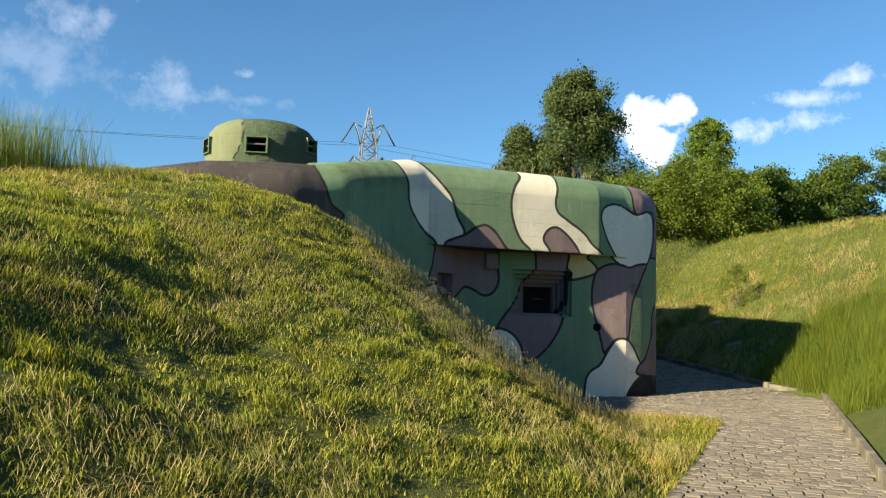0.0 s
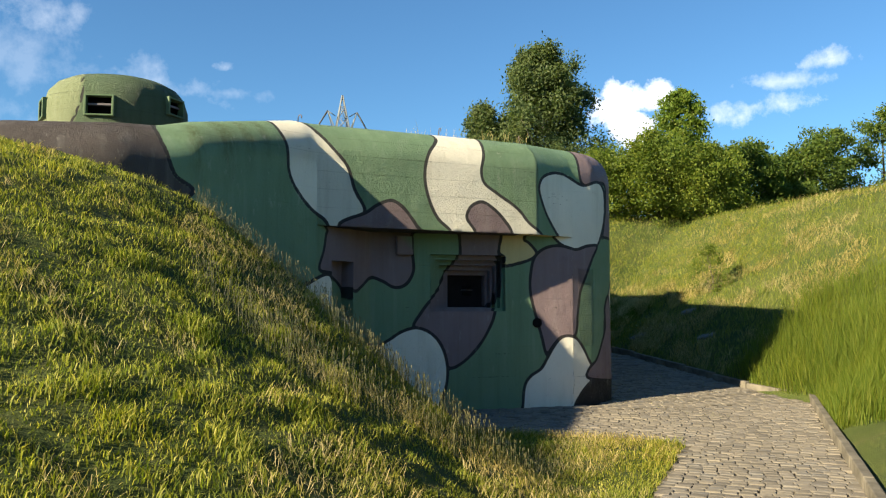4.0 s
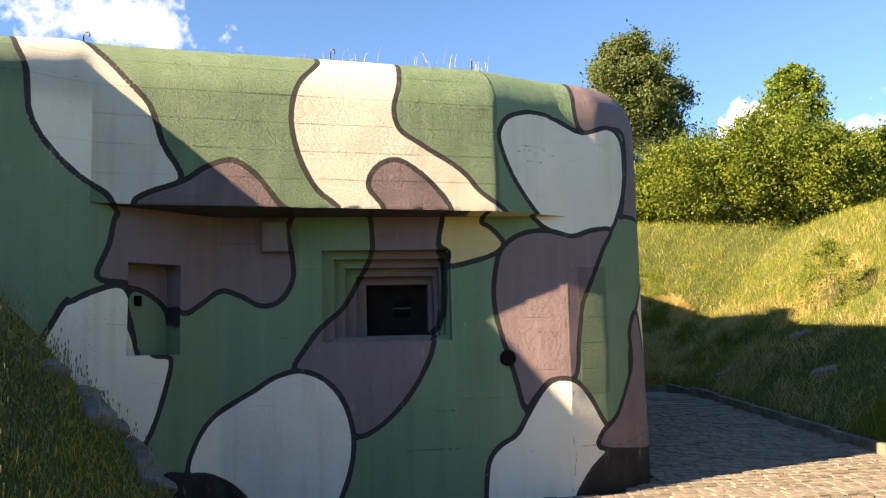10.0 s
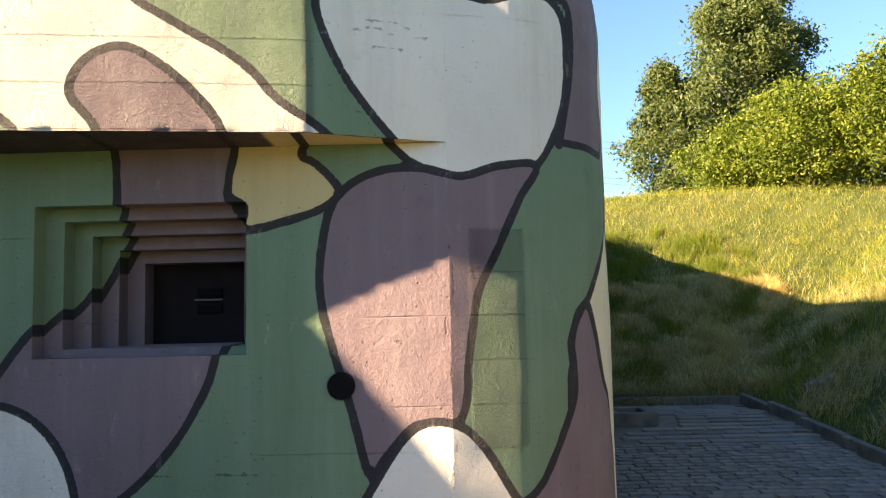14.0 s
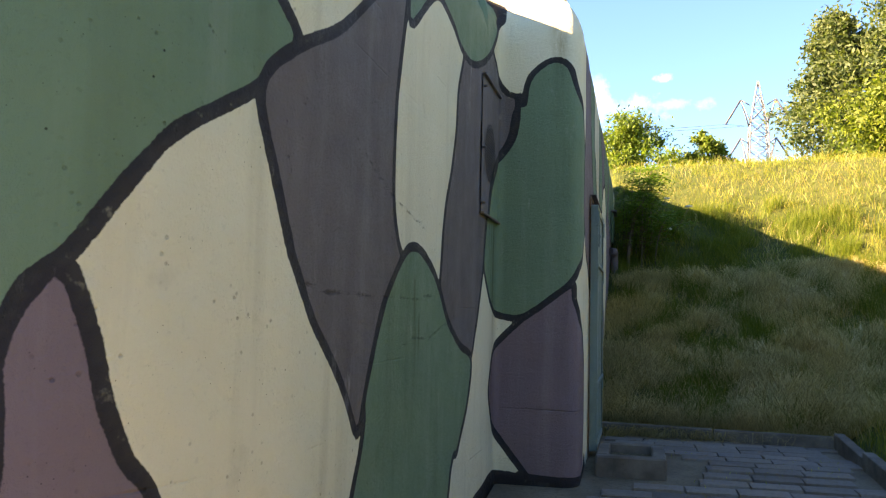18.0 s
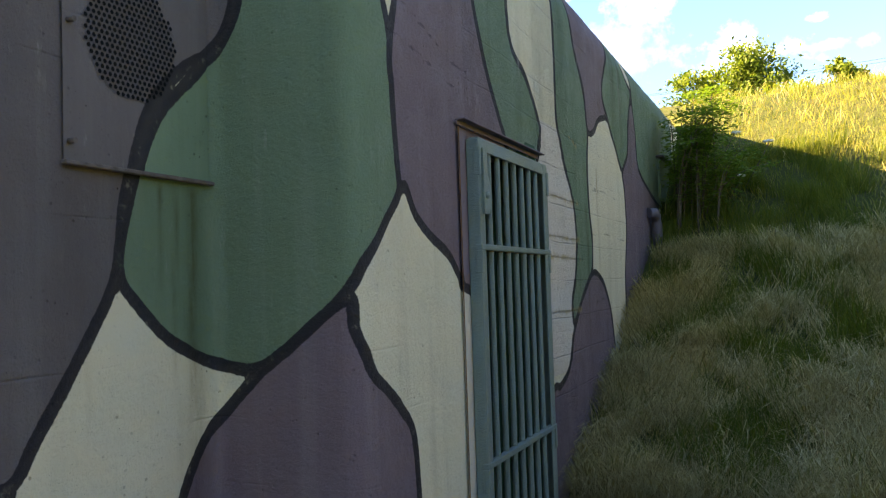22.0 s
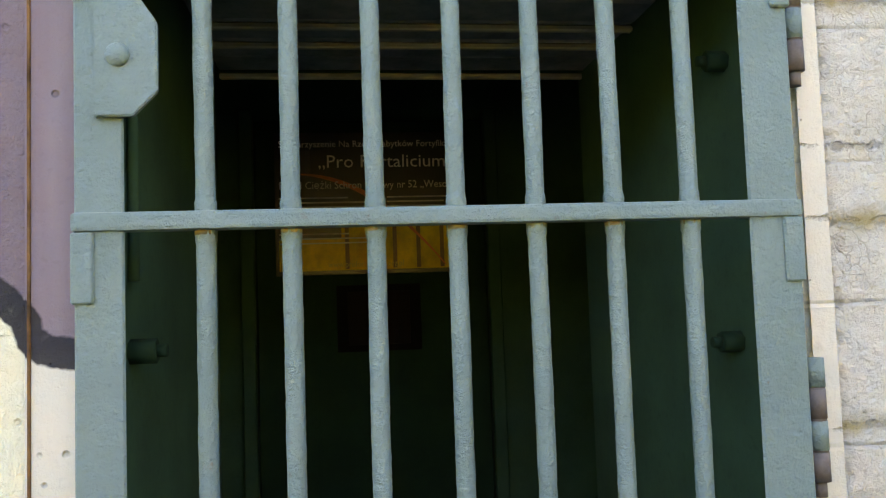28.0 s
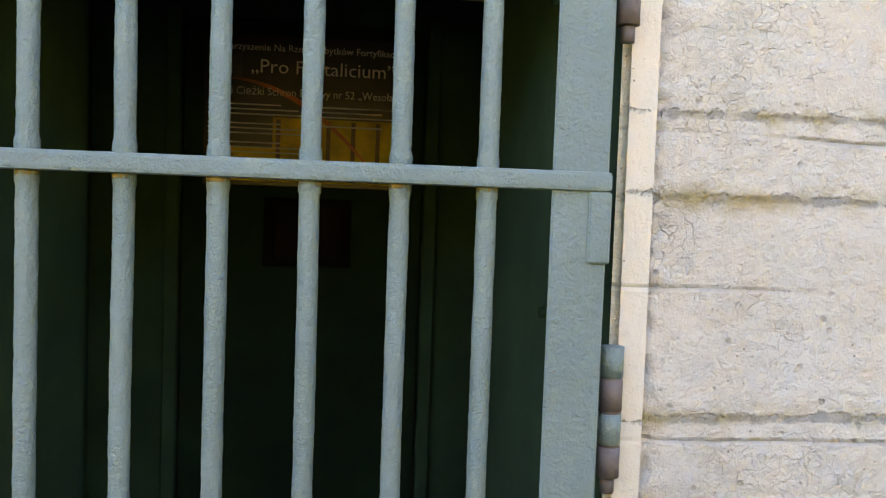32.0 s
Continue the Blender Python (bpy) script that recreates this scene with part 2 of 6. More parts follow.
def camouflage():
    n = Nodes("camouflage_paint", 0.75)
    paint = n.node("ShaderNodeAttribute")
    paint.attribute_name = "paint"
    line = n.node("ShaderNodeAttribute")
    line.attribute_name = "edge_line"
    rough = n.node("ShaderNodeAttribute")
    rough.attribute_name = "roughcast"
    sep = n.node("ShaderNodeSeparateXYZ", Vector=n.coord)
    big, mid, fine = n.noise(0.9, 5), n.noise(5.0, 5), n.noise(45.0, 4)
    streak = n.noise(1.0, 4, stretch=(7.0, 7.0, 0.55))
    col = n.mix(n.span(big, 0.3, 0.7), paint.outputs["Color"], n.mix(1.0, paint.outputs["Color"], (0.86, 0.87, 0.86), "MULTIPLY"))
    col = n.mix(n.span(streak, 0.52, 0.72, 0.0, 0.35), col, n.mix(1.0, col, (0.66, 0.63, 0.56), "MULTIPLY"))
    col = n.mix(n.span(streak, 0.46, 0.3, 0.0, 0.12), col, n.mix(0.35, col, (0.75, 0.74, 0.68)))
    col = n.mix(n.span(mid, 0.62, 0.78, 0.0, 0.35), col, n.mix(1.0, col, (0.62, 0.6, 0.55), "MULTIPLY"))
    col = n.mix(n.span(fine, 0.6, 0.8, 0.0, 0.3), col, n.mix(1.0, col, (0.5, 0.5, 0.48), "MULTIPLY"))
    wobble = n.math("MULTIPLY_ADD", n.noise(9.0, 4), 0.012, n.math("MULTIPLY_ADD", n.noise(60.0, 2), 0.008, -0.010))
    edge = n.span(n.math("ADD", line.outputs["Fac"], wobble), 0.0205, 0.0245, 1.0, 0.0)
    edge = n.math("MULTIPLY", edge, n.span(n.noise(24.0, 3), 0.22, 0.38, 0.75, 0.98))
    col = n.mix(edge, col, (0.022, 0.02, 0.022))
    crack = n.node("ShaderNodeAttribute")
    crack.attribute_name = "crack"
    open_joint = n.span(n.math("MULTIPLY_ADD", n.noise(26.0, 5, 0.7), 0.045, n.math("SUBTRACT", crack.outputs["Fac"], 0.0205)), 0.004, 0.009, 1.0, 0.0)
    col = n.mix(n.math("MULTIPLY", open_joint, 0.5), col, n.mix(1.0, col, (0.2, 0.18, 0.16), "MULTIPLY"))
    wet = n.node("ShaderNodeAttribute")
    wet.attribute_name = "streak"
    run = n.math("MULTIPLY", wet.outputs["Fac"], n.span(n.noise(7.0, 5, 0.7, stretch=(3.0, 3.0, 0.6)), 0.3, 0.6))
    col = n.mix(n.math("MULTIPLY", run, 0.75), col, n.mix(1.0, col, (0.5, 0.38, 0.22), "MULTIPLY"))
    # air holes in the concrete
    hole = n.span(n.cells(13.0), 0.03, 0.055, 1.0, 0.0)
    hole = n.math("MULTIPLY", hole, n.span(n.noise(2.3, 2), 0.5, 0.56))
    col = n.mix(hole, col, n.mix(1.0, col, (0.22, 0.2, 0.18), "MULTIPLY"))
    # shutter-board joints, a hand's breadth apart, broken by wear
    zz = n.math("MULTIPLY_ADD", n.noise(1.3, 2), 0.03, sep.outputs["Z"])
    saw = n.math("PINGPONG", zz, 0.115)
    joint = n.math("MULTIPLY", n.span(saw, 0.0, 0.006, 1.0, 0.0), n.math("MAXIMUM", n.span(n.noise(1.1, 3, stretch=(1, 1, 5)), 0.56, 0.68), n.math("MULTIPLY", n.span(rough.outputs["Fac"], 0.6, 0.75), n.span(n.noise(1.7, 3), 0.36, 0.5))))
    col = n.mix(n.math("MULTIPLY", joint, n.span(rough.outputs["Fac"], 0.62, 0.8, 0.1, 0.36)), col, n.mix(1.0, col, (0.35, 0.33, 0.3), "MULTIPLY"))
    pit = n.math("MULTIPLY", n.span(n.cells(41.0), 0.05, 0.09, 1.0, 0.0), n.span(n.noise(3.7, 3), 0.47, 0.55))
    col = n.mix(n.math("MULTIPLY", pit, 0.7), col, n.mix(1.0, col, (0.3, 0.28, 0.26), "MULTIPLY"))
    pore = n.math("MULTIPLY", n.span(n.cells(23.0), 0.08, 0.15, 1.0, 0.0), n.span(n.noise(3.1, 5, 0.7), 0.48, 0.6))
    col = n.mix(n.math("MULTIPLY", pore, 0.5), col, n.mix(1.0, col, (0.3, 0.27, 0.25), "MULTIPLY"))
    scuff = n.math("MULTIPLY", n.span(n.noise(6.0, 6, 0.75, stretch=(1.4, 1.4, 0.5)), 0.60, 0.72), n.span(n.noise(0.8, 2), 0.45, 0.6))
    col = n.mix(n.math("MULTIPLY", scuff, 0.3), col, (0.52, 0.50, 0.45))
    # old thick paint: crazed, with moss in its open joints
    old = n.span(rough.outputs["Fac"], 1.02, 1.10)
    bent = n.node("ShaderNodeVectorMath")
    n.put(bent.inputs[0], n.coord)
    shift = n.node("ShaderNodeTexNoise", Vector=n.coord, Scale=30.0, Detail=3.0)
    spread = n.node("ShaderNodeVectorMath")
    spread.operation = "SCALE"
    n.put(spread.inputs[0], shift.outputs["Color"])
    spread.inputs["Scale"].default_value = 0.03
    n.put(bent.inputs[1], spread.outputs[0])
    flake = n.cells(44.0, "DISTANCE_TO_EDGE", bent.outputs[0])
    split = n.math("MULTIPLY", n.span(flake, 0.01, 0.045, 1.0, 0.0), n.span(n.noise(5.5, 3), 0.5, 0.62))
    split = n.math("MULTIPLY", split, old)
    col = n.mix(n.math("MULTIPLY", split, 0.3), col, (0.28, 0.23, 0.16))
    moss = n.math("MULTIPLY", n.span(crack.outputs["Fac"], 0.004, 0.028, 1.0, 0.0), n.span(n.noise(13.0, 5, 0.7), 0.44, 0.62))
    col = n.mix(n.math("MULTIPLY", moss, n.math("MULTIPLY", old, 0.8)), col, (0.36, 0.26, 0.09))
    n.base(col)
    n.put(n.bsdf.inputs["Roughness"], n.span(mid, 0.3, 0.7, 0.55, 0.85))
    cast = n.math("ADD", n.math("MULTIPLY", n.span(n.noise(21.0, 6, 0.72), 0.42, 0.72), 0.7), n.math("ADD", n.math("MULTIPLY", n.noise(130.0, 4, 0.7), 0.35), n.span(n.noise(46.0, 5, 0.8), 0.35, 0.75)))
    n.bump(n.math("MULTIPLY", cast, n.math("MULTIPLY", n.math("MULTIPLY_ADD", n.math("MULTIPLY", rough.outputs["Fac"], rough.outputs["Fac"]), 0.9, 0.06), n.math("MULTIPLY_ADD", old, -0.65, 1.0))), 0.8, 0.02)
    craze = n.span(n.cells(62.0, "DISTANCE_TO_EDGE"), 0.0, 0.12)
    n.bump(n.math("MULTIPLY", craze, old), 0.2, 0.003)
    n.bump(n.math("MULTIPLY", split, -1.0), 0.6, 0.006)
    n.bump(n.noise(14.0, 5, 0.65), 0.35, 0.014)
    n.bump(n.math("ADD", n.math("MULTIPLY", open_joint, -0.8), n.math("ADD", n.math("MULTIPLY", joint, -0.8), n.math("MULTIPLY", n.math("MAXIMUM", n.math("MAXIMUM", hole, pore), pit), -0.9))), 0.7, 0.01)
    return n.mat


def plain(name, col, rough=0.8, metal=0.0, scale=8.0, spread=0.25, relief=0.2, fine=60.0):
    """A surface of one paint or stuff, worn at two scales."""
    n = Nodes(name, rough, metal)
    dark = tuple(c * (1 - spread) for c in col)
    light = tuple(min(1.0, c * (1 + spread)) for c in col)
    c = n.mix(n.span(n.noise(scale, 5), 0.3, 0.7), dark, light)
    c = n.mix(n.span(n.noise(fine, 3), 0.55, 0.8, 0.0, 0.5), c, n.mix(1.0, c, (0.6, 0.58, 0.55), "MULTIPLY"))
    n.base(c)
    n.bump(n.noise(fine, 4, 0.7), relief, 0.004)
    return n.mat


def gate_paint():
    n = Nodes("gate_paint", 0.45)
    c = n.mix(n.span(n.noise(4.0, 5), 0.3, 0.7), (0.115, 0.175, 0.150), (0.158, 0.225, 0.195))
    rust = n.math("MULTIPLY", n.span(n.noise(22.0, 5, 0.7), 0.66, 0.74), 0.6)
    c = n.mix(rust, c, (0.16, 0.085, 0.04))
    c = n.mix(n.span(n.noise(120.0, 3), 0.6, 0.75, 0.0, 0.35), c, (0.06, 0.1, 0.1))
    n.base(c)
    n.bump(n.noise(85.0, 5, 0.7), 0.9, 0.008)
    n.bump(n.noise(30.0, 4), 0.5, 0.005)
    return n.mat


def leaf_paint(name, a, b, c, shine=0.62, translucence=0.35):
    """Leaves or blades: each one its own shade, with light coming through."""
    n = Nodes(name, shine)
    geo = n.node("ShaderNodeNewGeometry")
    col = n.ramp(geo.outputs["Random Per Island"], [(0.0, a), (0.5, b), (1.0, c)])
    col = n.mix(n.span(n.noise(0.55, 4), 0.35, 0.65, 0.0, 0.55), col, n.mix(1.0, col, (1.3, 1.08, 0.6), "MULTIPLY"))
    n.base(col)
    t = n.node("ShaderNodeBsdfTranslucent", Color=n.mix(1.0, col, (1.5, 1.6, 0.7), "MULTIPLY"))
    m = n.node("ShaderNodeMixShader")
    m.inputs[0].default_value = translucence
    out = n.tree.nodes["Material Output"]
    n.tree.links.new(n.bsdf.outputs[0], m.inputs[1])
    n.tree.links.new(t.outputs[0], m.inputs[2])
    n.tree.links.new(m.outputs[0], out.inputs["Surface"])
    return n.mat


def soil():
    n = Nodes("turf_soil", 0.95)
    c = n.mix(n.span(n.noise(0.7, 5), 0.35, 0.65), (0.045, 0.066, 0.012), (0.085, 0.095, 0.02))
    c = n.mix(n.span(n.noise(5.0, 5), 0.5, 0.75, 0.0, 0.5), c, (0.12, 0.10, 0.045))
    c = n.mix(n.span(n.noise(30.0, 4), 0.4, 0.75, 0.0, 0.75), c, (0.03, 0.045, 0.012))
    n.base(c)
    n.bump(n.noise(22.0, 6, 0.7), 0.9, 0.04)
    return n.mat


def sett_stone():
    n = Nodes("granite_sett", 0.8)
    info = n.node("ShaderNodeObjectInfo")
    geo = n.node("ShaderNodeNewGeometry")
    rnd = n.math("FRACT", n.math("ADD", info.outputs["Random"], geo.outputs["Random Per Island"]))
    c = n.ramp(rnd, [(0.0, (0.12, 0.105, 0.088)), (0.35, (0.17, 0.148, 0.122)), (0.7, (0.21, 0.18, 0.145)), (1.0, (0.155, 0.142, 0.128))])
    c = n.mix(n.span(n.noise(30.0, 5), 0.45, 0.75, 0.0, 0.6), c, n.mix(1.0, c, (0.55, 0.52, 0.48), "MULTIPLY"))
    c = n.mix(n.span(n.noise(1.1, 4), 0.5, 0.7, 0.0, 0.5), c, (0.22, 0.19, 0.145))
    n.base(c)
    n.bump(n.noise(55.0, 5, 0.7), 0.4, 0.006)
    return n.mat


def embankment_sand():
    n = Nodes("joint_sand", 0.95)
    c = n.mix(n.span(n.noise(3.0, 5), 0.3, 0.7), (0.11, 0.09, 0.06), (0.2, 0.165, 0.11))
    c = n.mix(n.span(n.noise(40.0, 4), 0.5, 0.8, 0.0, 0.8), c, (0.05, 0.045, 0.03))
    n.base(c)
    n.bump(n.noise(70.0, 5, 0.7), 0.6, 0.008)
    return n.mat


M_PAINT = camouflage()
M_SOIL = soil()
M_SETT = sett_stone()
M_SAND = embankment_sand()
M_SLAB = sett_stone()
M_SLAB.name = "flat_slab"
M_KERB = plain("kerb_concrete", (0.125, 0.11, 0.088), 0.9, scale=5.0, spread=0.4, relief=0.5)
M_ROUGH = plain("weathered_concrete", (0.10, 0.085, 0.078), 0.9, scale=2.0, spread=0.45, relief=0.8, fine=30.0)
M_STEEL = gate_paint()
M_RUST = plain("rusty_hinge", (0.125, 0.098, 0.082), 0.7, scale=30.0, spread=0.4, relief=0.4)
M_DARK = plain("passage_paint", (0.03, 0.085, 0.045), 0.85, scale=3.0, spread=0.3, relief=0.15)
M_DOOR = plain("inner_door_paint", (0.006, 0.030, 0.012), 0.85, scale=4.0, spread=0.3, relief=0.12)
M_BLACK = plain("dark_hollow", (0.003, 0.0028, 0.003), 0.95)
M_PLANK = plain("ceiling_boards", (0.19, 0.185, 0.165), 0.8, scale=9.0, spread=0.4)
M_METAL = plain("painted_plate", (0.10, 0.085, 0.095), 0.55, scale=6.0, spread=0.2, relief=0.15)
M_DRIP = plain("drip_strip_paint", (0.15, 0.115, 0.125), 0.8, scale=9.0)
M_CUP_TRIM = plain("cupola_trim", (0.075, 0.115, 0.06), 0.6)
M_WELD = plain("rusty_weld", (0.19, 0.15, 0.075), 0.8, scale=40.0, spread=0.4)
M_SEAM = plain("rusty_seam", (0.13, 0.06, 0.022), 0.9, scale=14.0, spread=0.8)
M_BATTEN = plain("pale_batten", (0.33, 0.29, 0.2), 0.7)
M_HATCH = plain("hatch_pane", (0.008, 0.004, 0.004), 0.8)
M_SIGN = plain("sign_black", (0.012, 0.011, 0.012), 0.35, spread=0.1, relief=0.02)
M_AMBER = plain("sign_amber", (0.85, 0.52, 0.03), 0.5, scale=14.0, spread=0.35, relief=0.02)
M_UMBER = plain("sign_umber", (0.17, 0.085, 0.02), 0.4, relief=0.02)
M_ORANGE = plain("sign_orange", (0.75, 0.2, 0.05), 0.5, relief=0.02)
M_WHITE = plain("sign_white", (0.8, 0.78, 0.74), 0.6, spread=0.05, relief=0.02)
M_YELLOW = plain("sign_yellow", (0.62, 0.5, 0.1), 0.5, spread=0.05, relief=0.02)
M_EMBLEM = plain("sign_emblem", (0.05, 0.05, 0.055), 0.5, relief=0.02)
M_PAINTED_GREEN = plain("painted_hatch", (0.115, 0.19, 0.12), 0.6)
M_LITTER = plain("leaf_litter", (0.09, 0.075, 0.04), 0.95, scale=25.0, spread=0.7, relief=1.0, fine=45.0)
M_GALV = plain("galvanised_steel", (0.17, 0.18, 0.19), 0.7)
M_WIRE = plain("cable", (0.06, 0.06, 0.065), 0.6)
M_BARK = plain("bark", (0.12, 0.095, 0.07), 0.9, scale=12.0, spread=0.4, relief=0.8)
M_BIRCH = plain("birch_bark", (0.27, 0.255, 0.23), 0.8, scale=6.0, spread=0.5, relief=0.4)
M_TURF = leaf_paint("mown_grass", (0.07, 0.105, 0.012), (0.18, 0.205, 0.028), (0.36, 0.335, 0.10), translucence=0.42)
M_SLOPE = leaf_paint("slope_turf", (0.06, 0.10, 0.012), (0.145, 0.18, 0.026), (0.30, 0.28, 0.085), translucence=0.38)
M_STRAW = leaf_paint("straw", (0.28, 0.235, 0.11), (0.44, 0.37, 0.19), (0.60, 0.52, 0.31), translucence=0.25)
M_TALL = leaf_paint("tall_grass", (0.052, 0.092, 0.009), (0.092, 0.132, 0.014), (0.15, 0.172, 0.029), translucence=0.42)
M_HAY = leaf_paint("dry_grass", (0.27, 0.225, 0.105), (0.40, 0.335, 0.18), (0.19, 0.17, 0.065), translucence=0.3)
M_LEAF_BIRCH = leaf_paint("birch_leaves", (0.035, 0.06, 0.024), (0.06, 0.09, 0.036), (0.10, 0.13, 0.058))
M_LEAF_SHRUB = leaf_paint("shrub_leaves", (0.045, 0.075, 0.010), (0.085, 0.125, 0.016), (0.15, 0.18, 0.03), translucence=0.38)
M_LEAF_TREE = leaf_paint("tree_leaves", (0.035, 0.065, 0.013), (0.06, 0.10, 0.018), (0.105, 0.14, 0.028), translucence=0.38)
M_LEAF_YOUNG = leaf_paint("young_leaves", (0.055, 0.10, 0.014), (0.09, 0.145, 0.02), (0.135, 0.18, 0.03))
M_STALK = leaf_paint("plantain_straw", (0.10, 0.11, 0.05), (0.15, 0.15, 0.085), (0.22, 0.21, 0.14), translucence=0.2)
M_LEAF_ELDER = leaf_paint("elder_leaves", (0.05, 0.11, 0.018), (0.085, 0.17, 0.028), (0.13, 0.22, 0.04), translucence=0.4)
M_UMBEL = plain("flower_cream", (0.7, 0.68, 0.55), 0.8)
M_GUN = plain("gun_port_steel", (0.012, 0.009, 0.010), 0.95)
M_STONE = plain("field_stone", (0.16, 0.15, 0.14), 0.9, scale=6.0, spread=0.35, relief=0.6)

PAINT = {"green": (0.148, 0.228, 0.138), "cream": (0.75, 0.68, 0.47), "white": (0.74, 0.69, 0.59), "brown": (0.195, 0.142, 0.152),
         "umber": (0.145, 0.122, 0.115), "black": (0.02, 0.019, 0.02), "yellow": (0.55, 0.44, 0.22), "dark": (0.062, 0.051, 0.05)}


# ---- plan of the bunker ----


def rounded(points, radius, segments=8):
    """A polyline with its inner corners turned into arcs of the given radii."""
    out = [Vector(points[0])]
    for k in range(1, len(points) - 1):
        p, a, b = Vector(points[k]), Vector(points[k - 1]), Vector(points[k + 1])
        r = radius[k - 1]
        if r <= 0:
            out.append(p)
            continue
        da, db = (a - p).normalized(), (b - p).normalized()
        half = da.angle(db) / 2
        reach = min(r / math.tan(half), 0.49 * (a - p).length, 0.49 * (b - p).length)
        p0, p1 = p + da * reach, p + db * reach
        for i in range(segments + 1):
            u = i / segments
            out.append((1 - u) ** 2 * p0 + 2 * u * (1 - u) * p + u * u * p1)
    out.append(Vector(points[-1]))
    return out


LEDGE_Z = 2.05
JOINT = Vector((-1.03, -0.60))
FRONT = rounded([(-13.0, -3.0), (-7.2, -2.6), (-6.35, -2.28), (-4.9, -1.35), (-1.72, -0.9), tuple(JOINT)], [1.2, 0.8, 0.6, 0.0])
SIDE = rounded([tuple(JOINT), (-0.62, -0.49), (-0.17, -0.22), (-0.02, 0.45), (-0.02, 3.98), (0.58, 3.98), (0.58, 12.5)],
               [0.5, 0.5, 0.6, 0.06, 0.14])
i0 = max(k for k, p in enumerate(FRONT) if p.x < -4.95)
INNER = Vector((-4.07, -0.60))
RECESS = [FRONT[i0 + 1], INNER, JOINT]
GATE_Y0, GATE_Y1, GATE_TOP = 4.98, 6.05, 2.0


def top_z(x, y):
    """Height of the roof's rim."""
    if y > 3.5:
        return 3.55
    u = min(max((x + 6.7) / 1.7, 0.0), 1.0)
    return 3.07 + 0.37 * u - 0.055 * min(max(-6.7 - x, 0.0), 1.6) - 0.21 * max(0.0, -8.3 - x)


def lengths(pts):
    s, out = 0.0, [0.0]
    for a, b in zip(pts, pts[1:]):
        s += (b - a).length
        out.append(s)
    return out


# ---- the painted pattern, in metres along the wall (0 at the ledge's end) and height ----
PATCHES = []


def patch(colour, corners, zone=""):
    """A painted field with a soft outline through its corners."""
    p = np.array(corners, float)
    out = []
    for k in range(len(p)):
        a, b, c, d = p[k - 1], p[k], p[(k + 1) % len(p)], p[(k + 2) % len(p)]
        for u in (0.0, 0.25, 0.5, 0.75):
            out.append(0.5 * (2 * b + (c - a) * u + (2 * a - 5 * b + 4 * c - d) * u ** 2 + (3 * b - a - 3 * c + d) * u ** 3))
    PATCHES.append((PAINT[colour], np.array(out), zone))


patch("green", [(-13, -1), (-13, 4), (1.22, 4), (1.2, 2.6), (1.32, 2.3), (1.4, 2.11), (1.48, 2.01), (1.57, 1.9), (1.41, 1.73), (1.1, 1.54), (0.96, 1.38), (0.85, 1.22), (0.77, 1.15), (0.73, 1.06), (0.7, 0.98), (0.71, 0.84), (0.69, 0.64), (0.72, -1)])
patch("white", [(-4.75, 3.7), (-4.5, 3.55), (-4.5, 3.21), (-4.46, 3.01), (-4.43, 2.68), (-4.29, 2.44), (-4.08, 2.25), (-3.89, 2.13), (-3.82, 2.03), (-3.75, 1.95), (-3.4, 1.95), (-3.67, 2.06), (-3.59, 2.14), (-3.34, 2.25), (-3.48, 2.53), (-3.58, 2.83), (-3.79, 3.07), (-3.97, 3.31), (-4.04, 3.55), (-3.9, 3.7)], "front")
patch("brown", [(-3.55, 1.9), (-3.69, 2.05), (-3.59, 2.14), (-3.33, 2.24), (-3.17, 2.35), (-2.97, 2.42), (-2.8, 2.33), (-2.67, 2.18), (-2.56, 2.05), (-2.3, 1.9)], "front")
patch("white", [(-2.1, 3.8), (-2.29, 3.55), (-2.25, 3.33), (-2.41, 3.12), (-2.48, 2.94), (-2.49, 2.71), (-2.42, 2.43), (-2.29, 2.2), (-2.12, 2.06), (-2, 1.9), (-0.6, 1.9), (-0.65, 2.05), (-0.88, 2.21), (-1.06, 2.4), (-1.39, 2.6), (-1.59, 2.73), (-1.64, 2.92), (-1.58, 3.15), (-1.56, 3.48), (-1.81, 3.55), (-1.6, 3.8)], "front")
patch("brown", [(-1.75, 1.9), (-1.74, 2.06), (-1.87, 2.24), (-1.79, 2.41), (-1.62, 2.47), (-1.43, 2.37), (-1.26, 2.21), (-1.16, 2.06), (-1.15, 1.9)], "front")
patch("brown", [(0.02, 3.8), (0.23, 3.55), (0.16, 3.08), (0.2, 2.88), (0.34, 2.85), (0.71, 2.92), (0.78, 2.72), (0.75, 2.41), (0.68, 2.09), (0.68, 2.09), (0.83, 2.08), (1.15, 2.1), (1.2, 2.6), (1.22, 3.9)])
patch("white", [(-0.67, 2.6), (-0.69, 2.77), (-0.58, 2.91), (-0.32, 2.98), (-0.06, 2.94), (0.22, 2.84), (0.53, 2.92), (0.7, 2.84), (0.74, 2.63), (0.7, 2.26), (0.51, 1.94), (0.28, 1.93), (0.07, 1.87), (-0.14, 1.92), (-0.29, 2.04), (-0.53, 2.32)])
patch("brown", [(-0.67, 1.47), (-0.6, 1.75), (-0.41, 1.89), (-0.17, 1.92), (0.07, 1.87), (0.28, 1.93), (0.51, 1.94), (0.4, 1.76), (0.27, 1.49), (0.16, 1.27), (0.12, 1.08), (0.09, 0.87), (0.08, 0.71), (0.02, 0.59), (-0.19, 0.58), (-0.34, 0.43), (-0.43, 0.34), (-0.51, 0.63), (-0.61, 0.97), (-0.67, 1.22)])
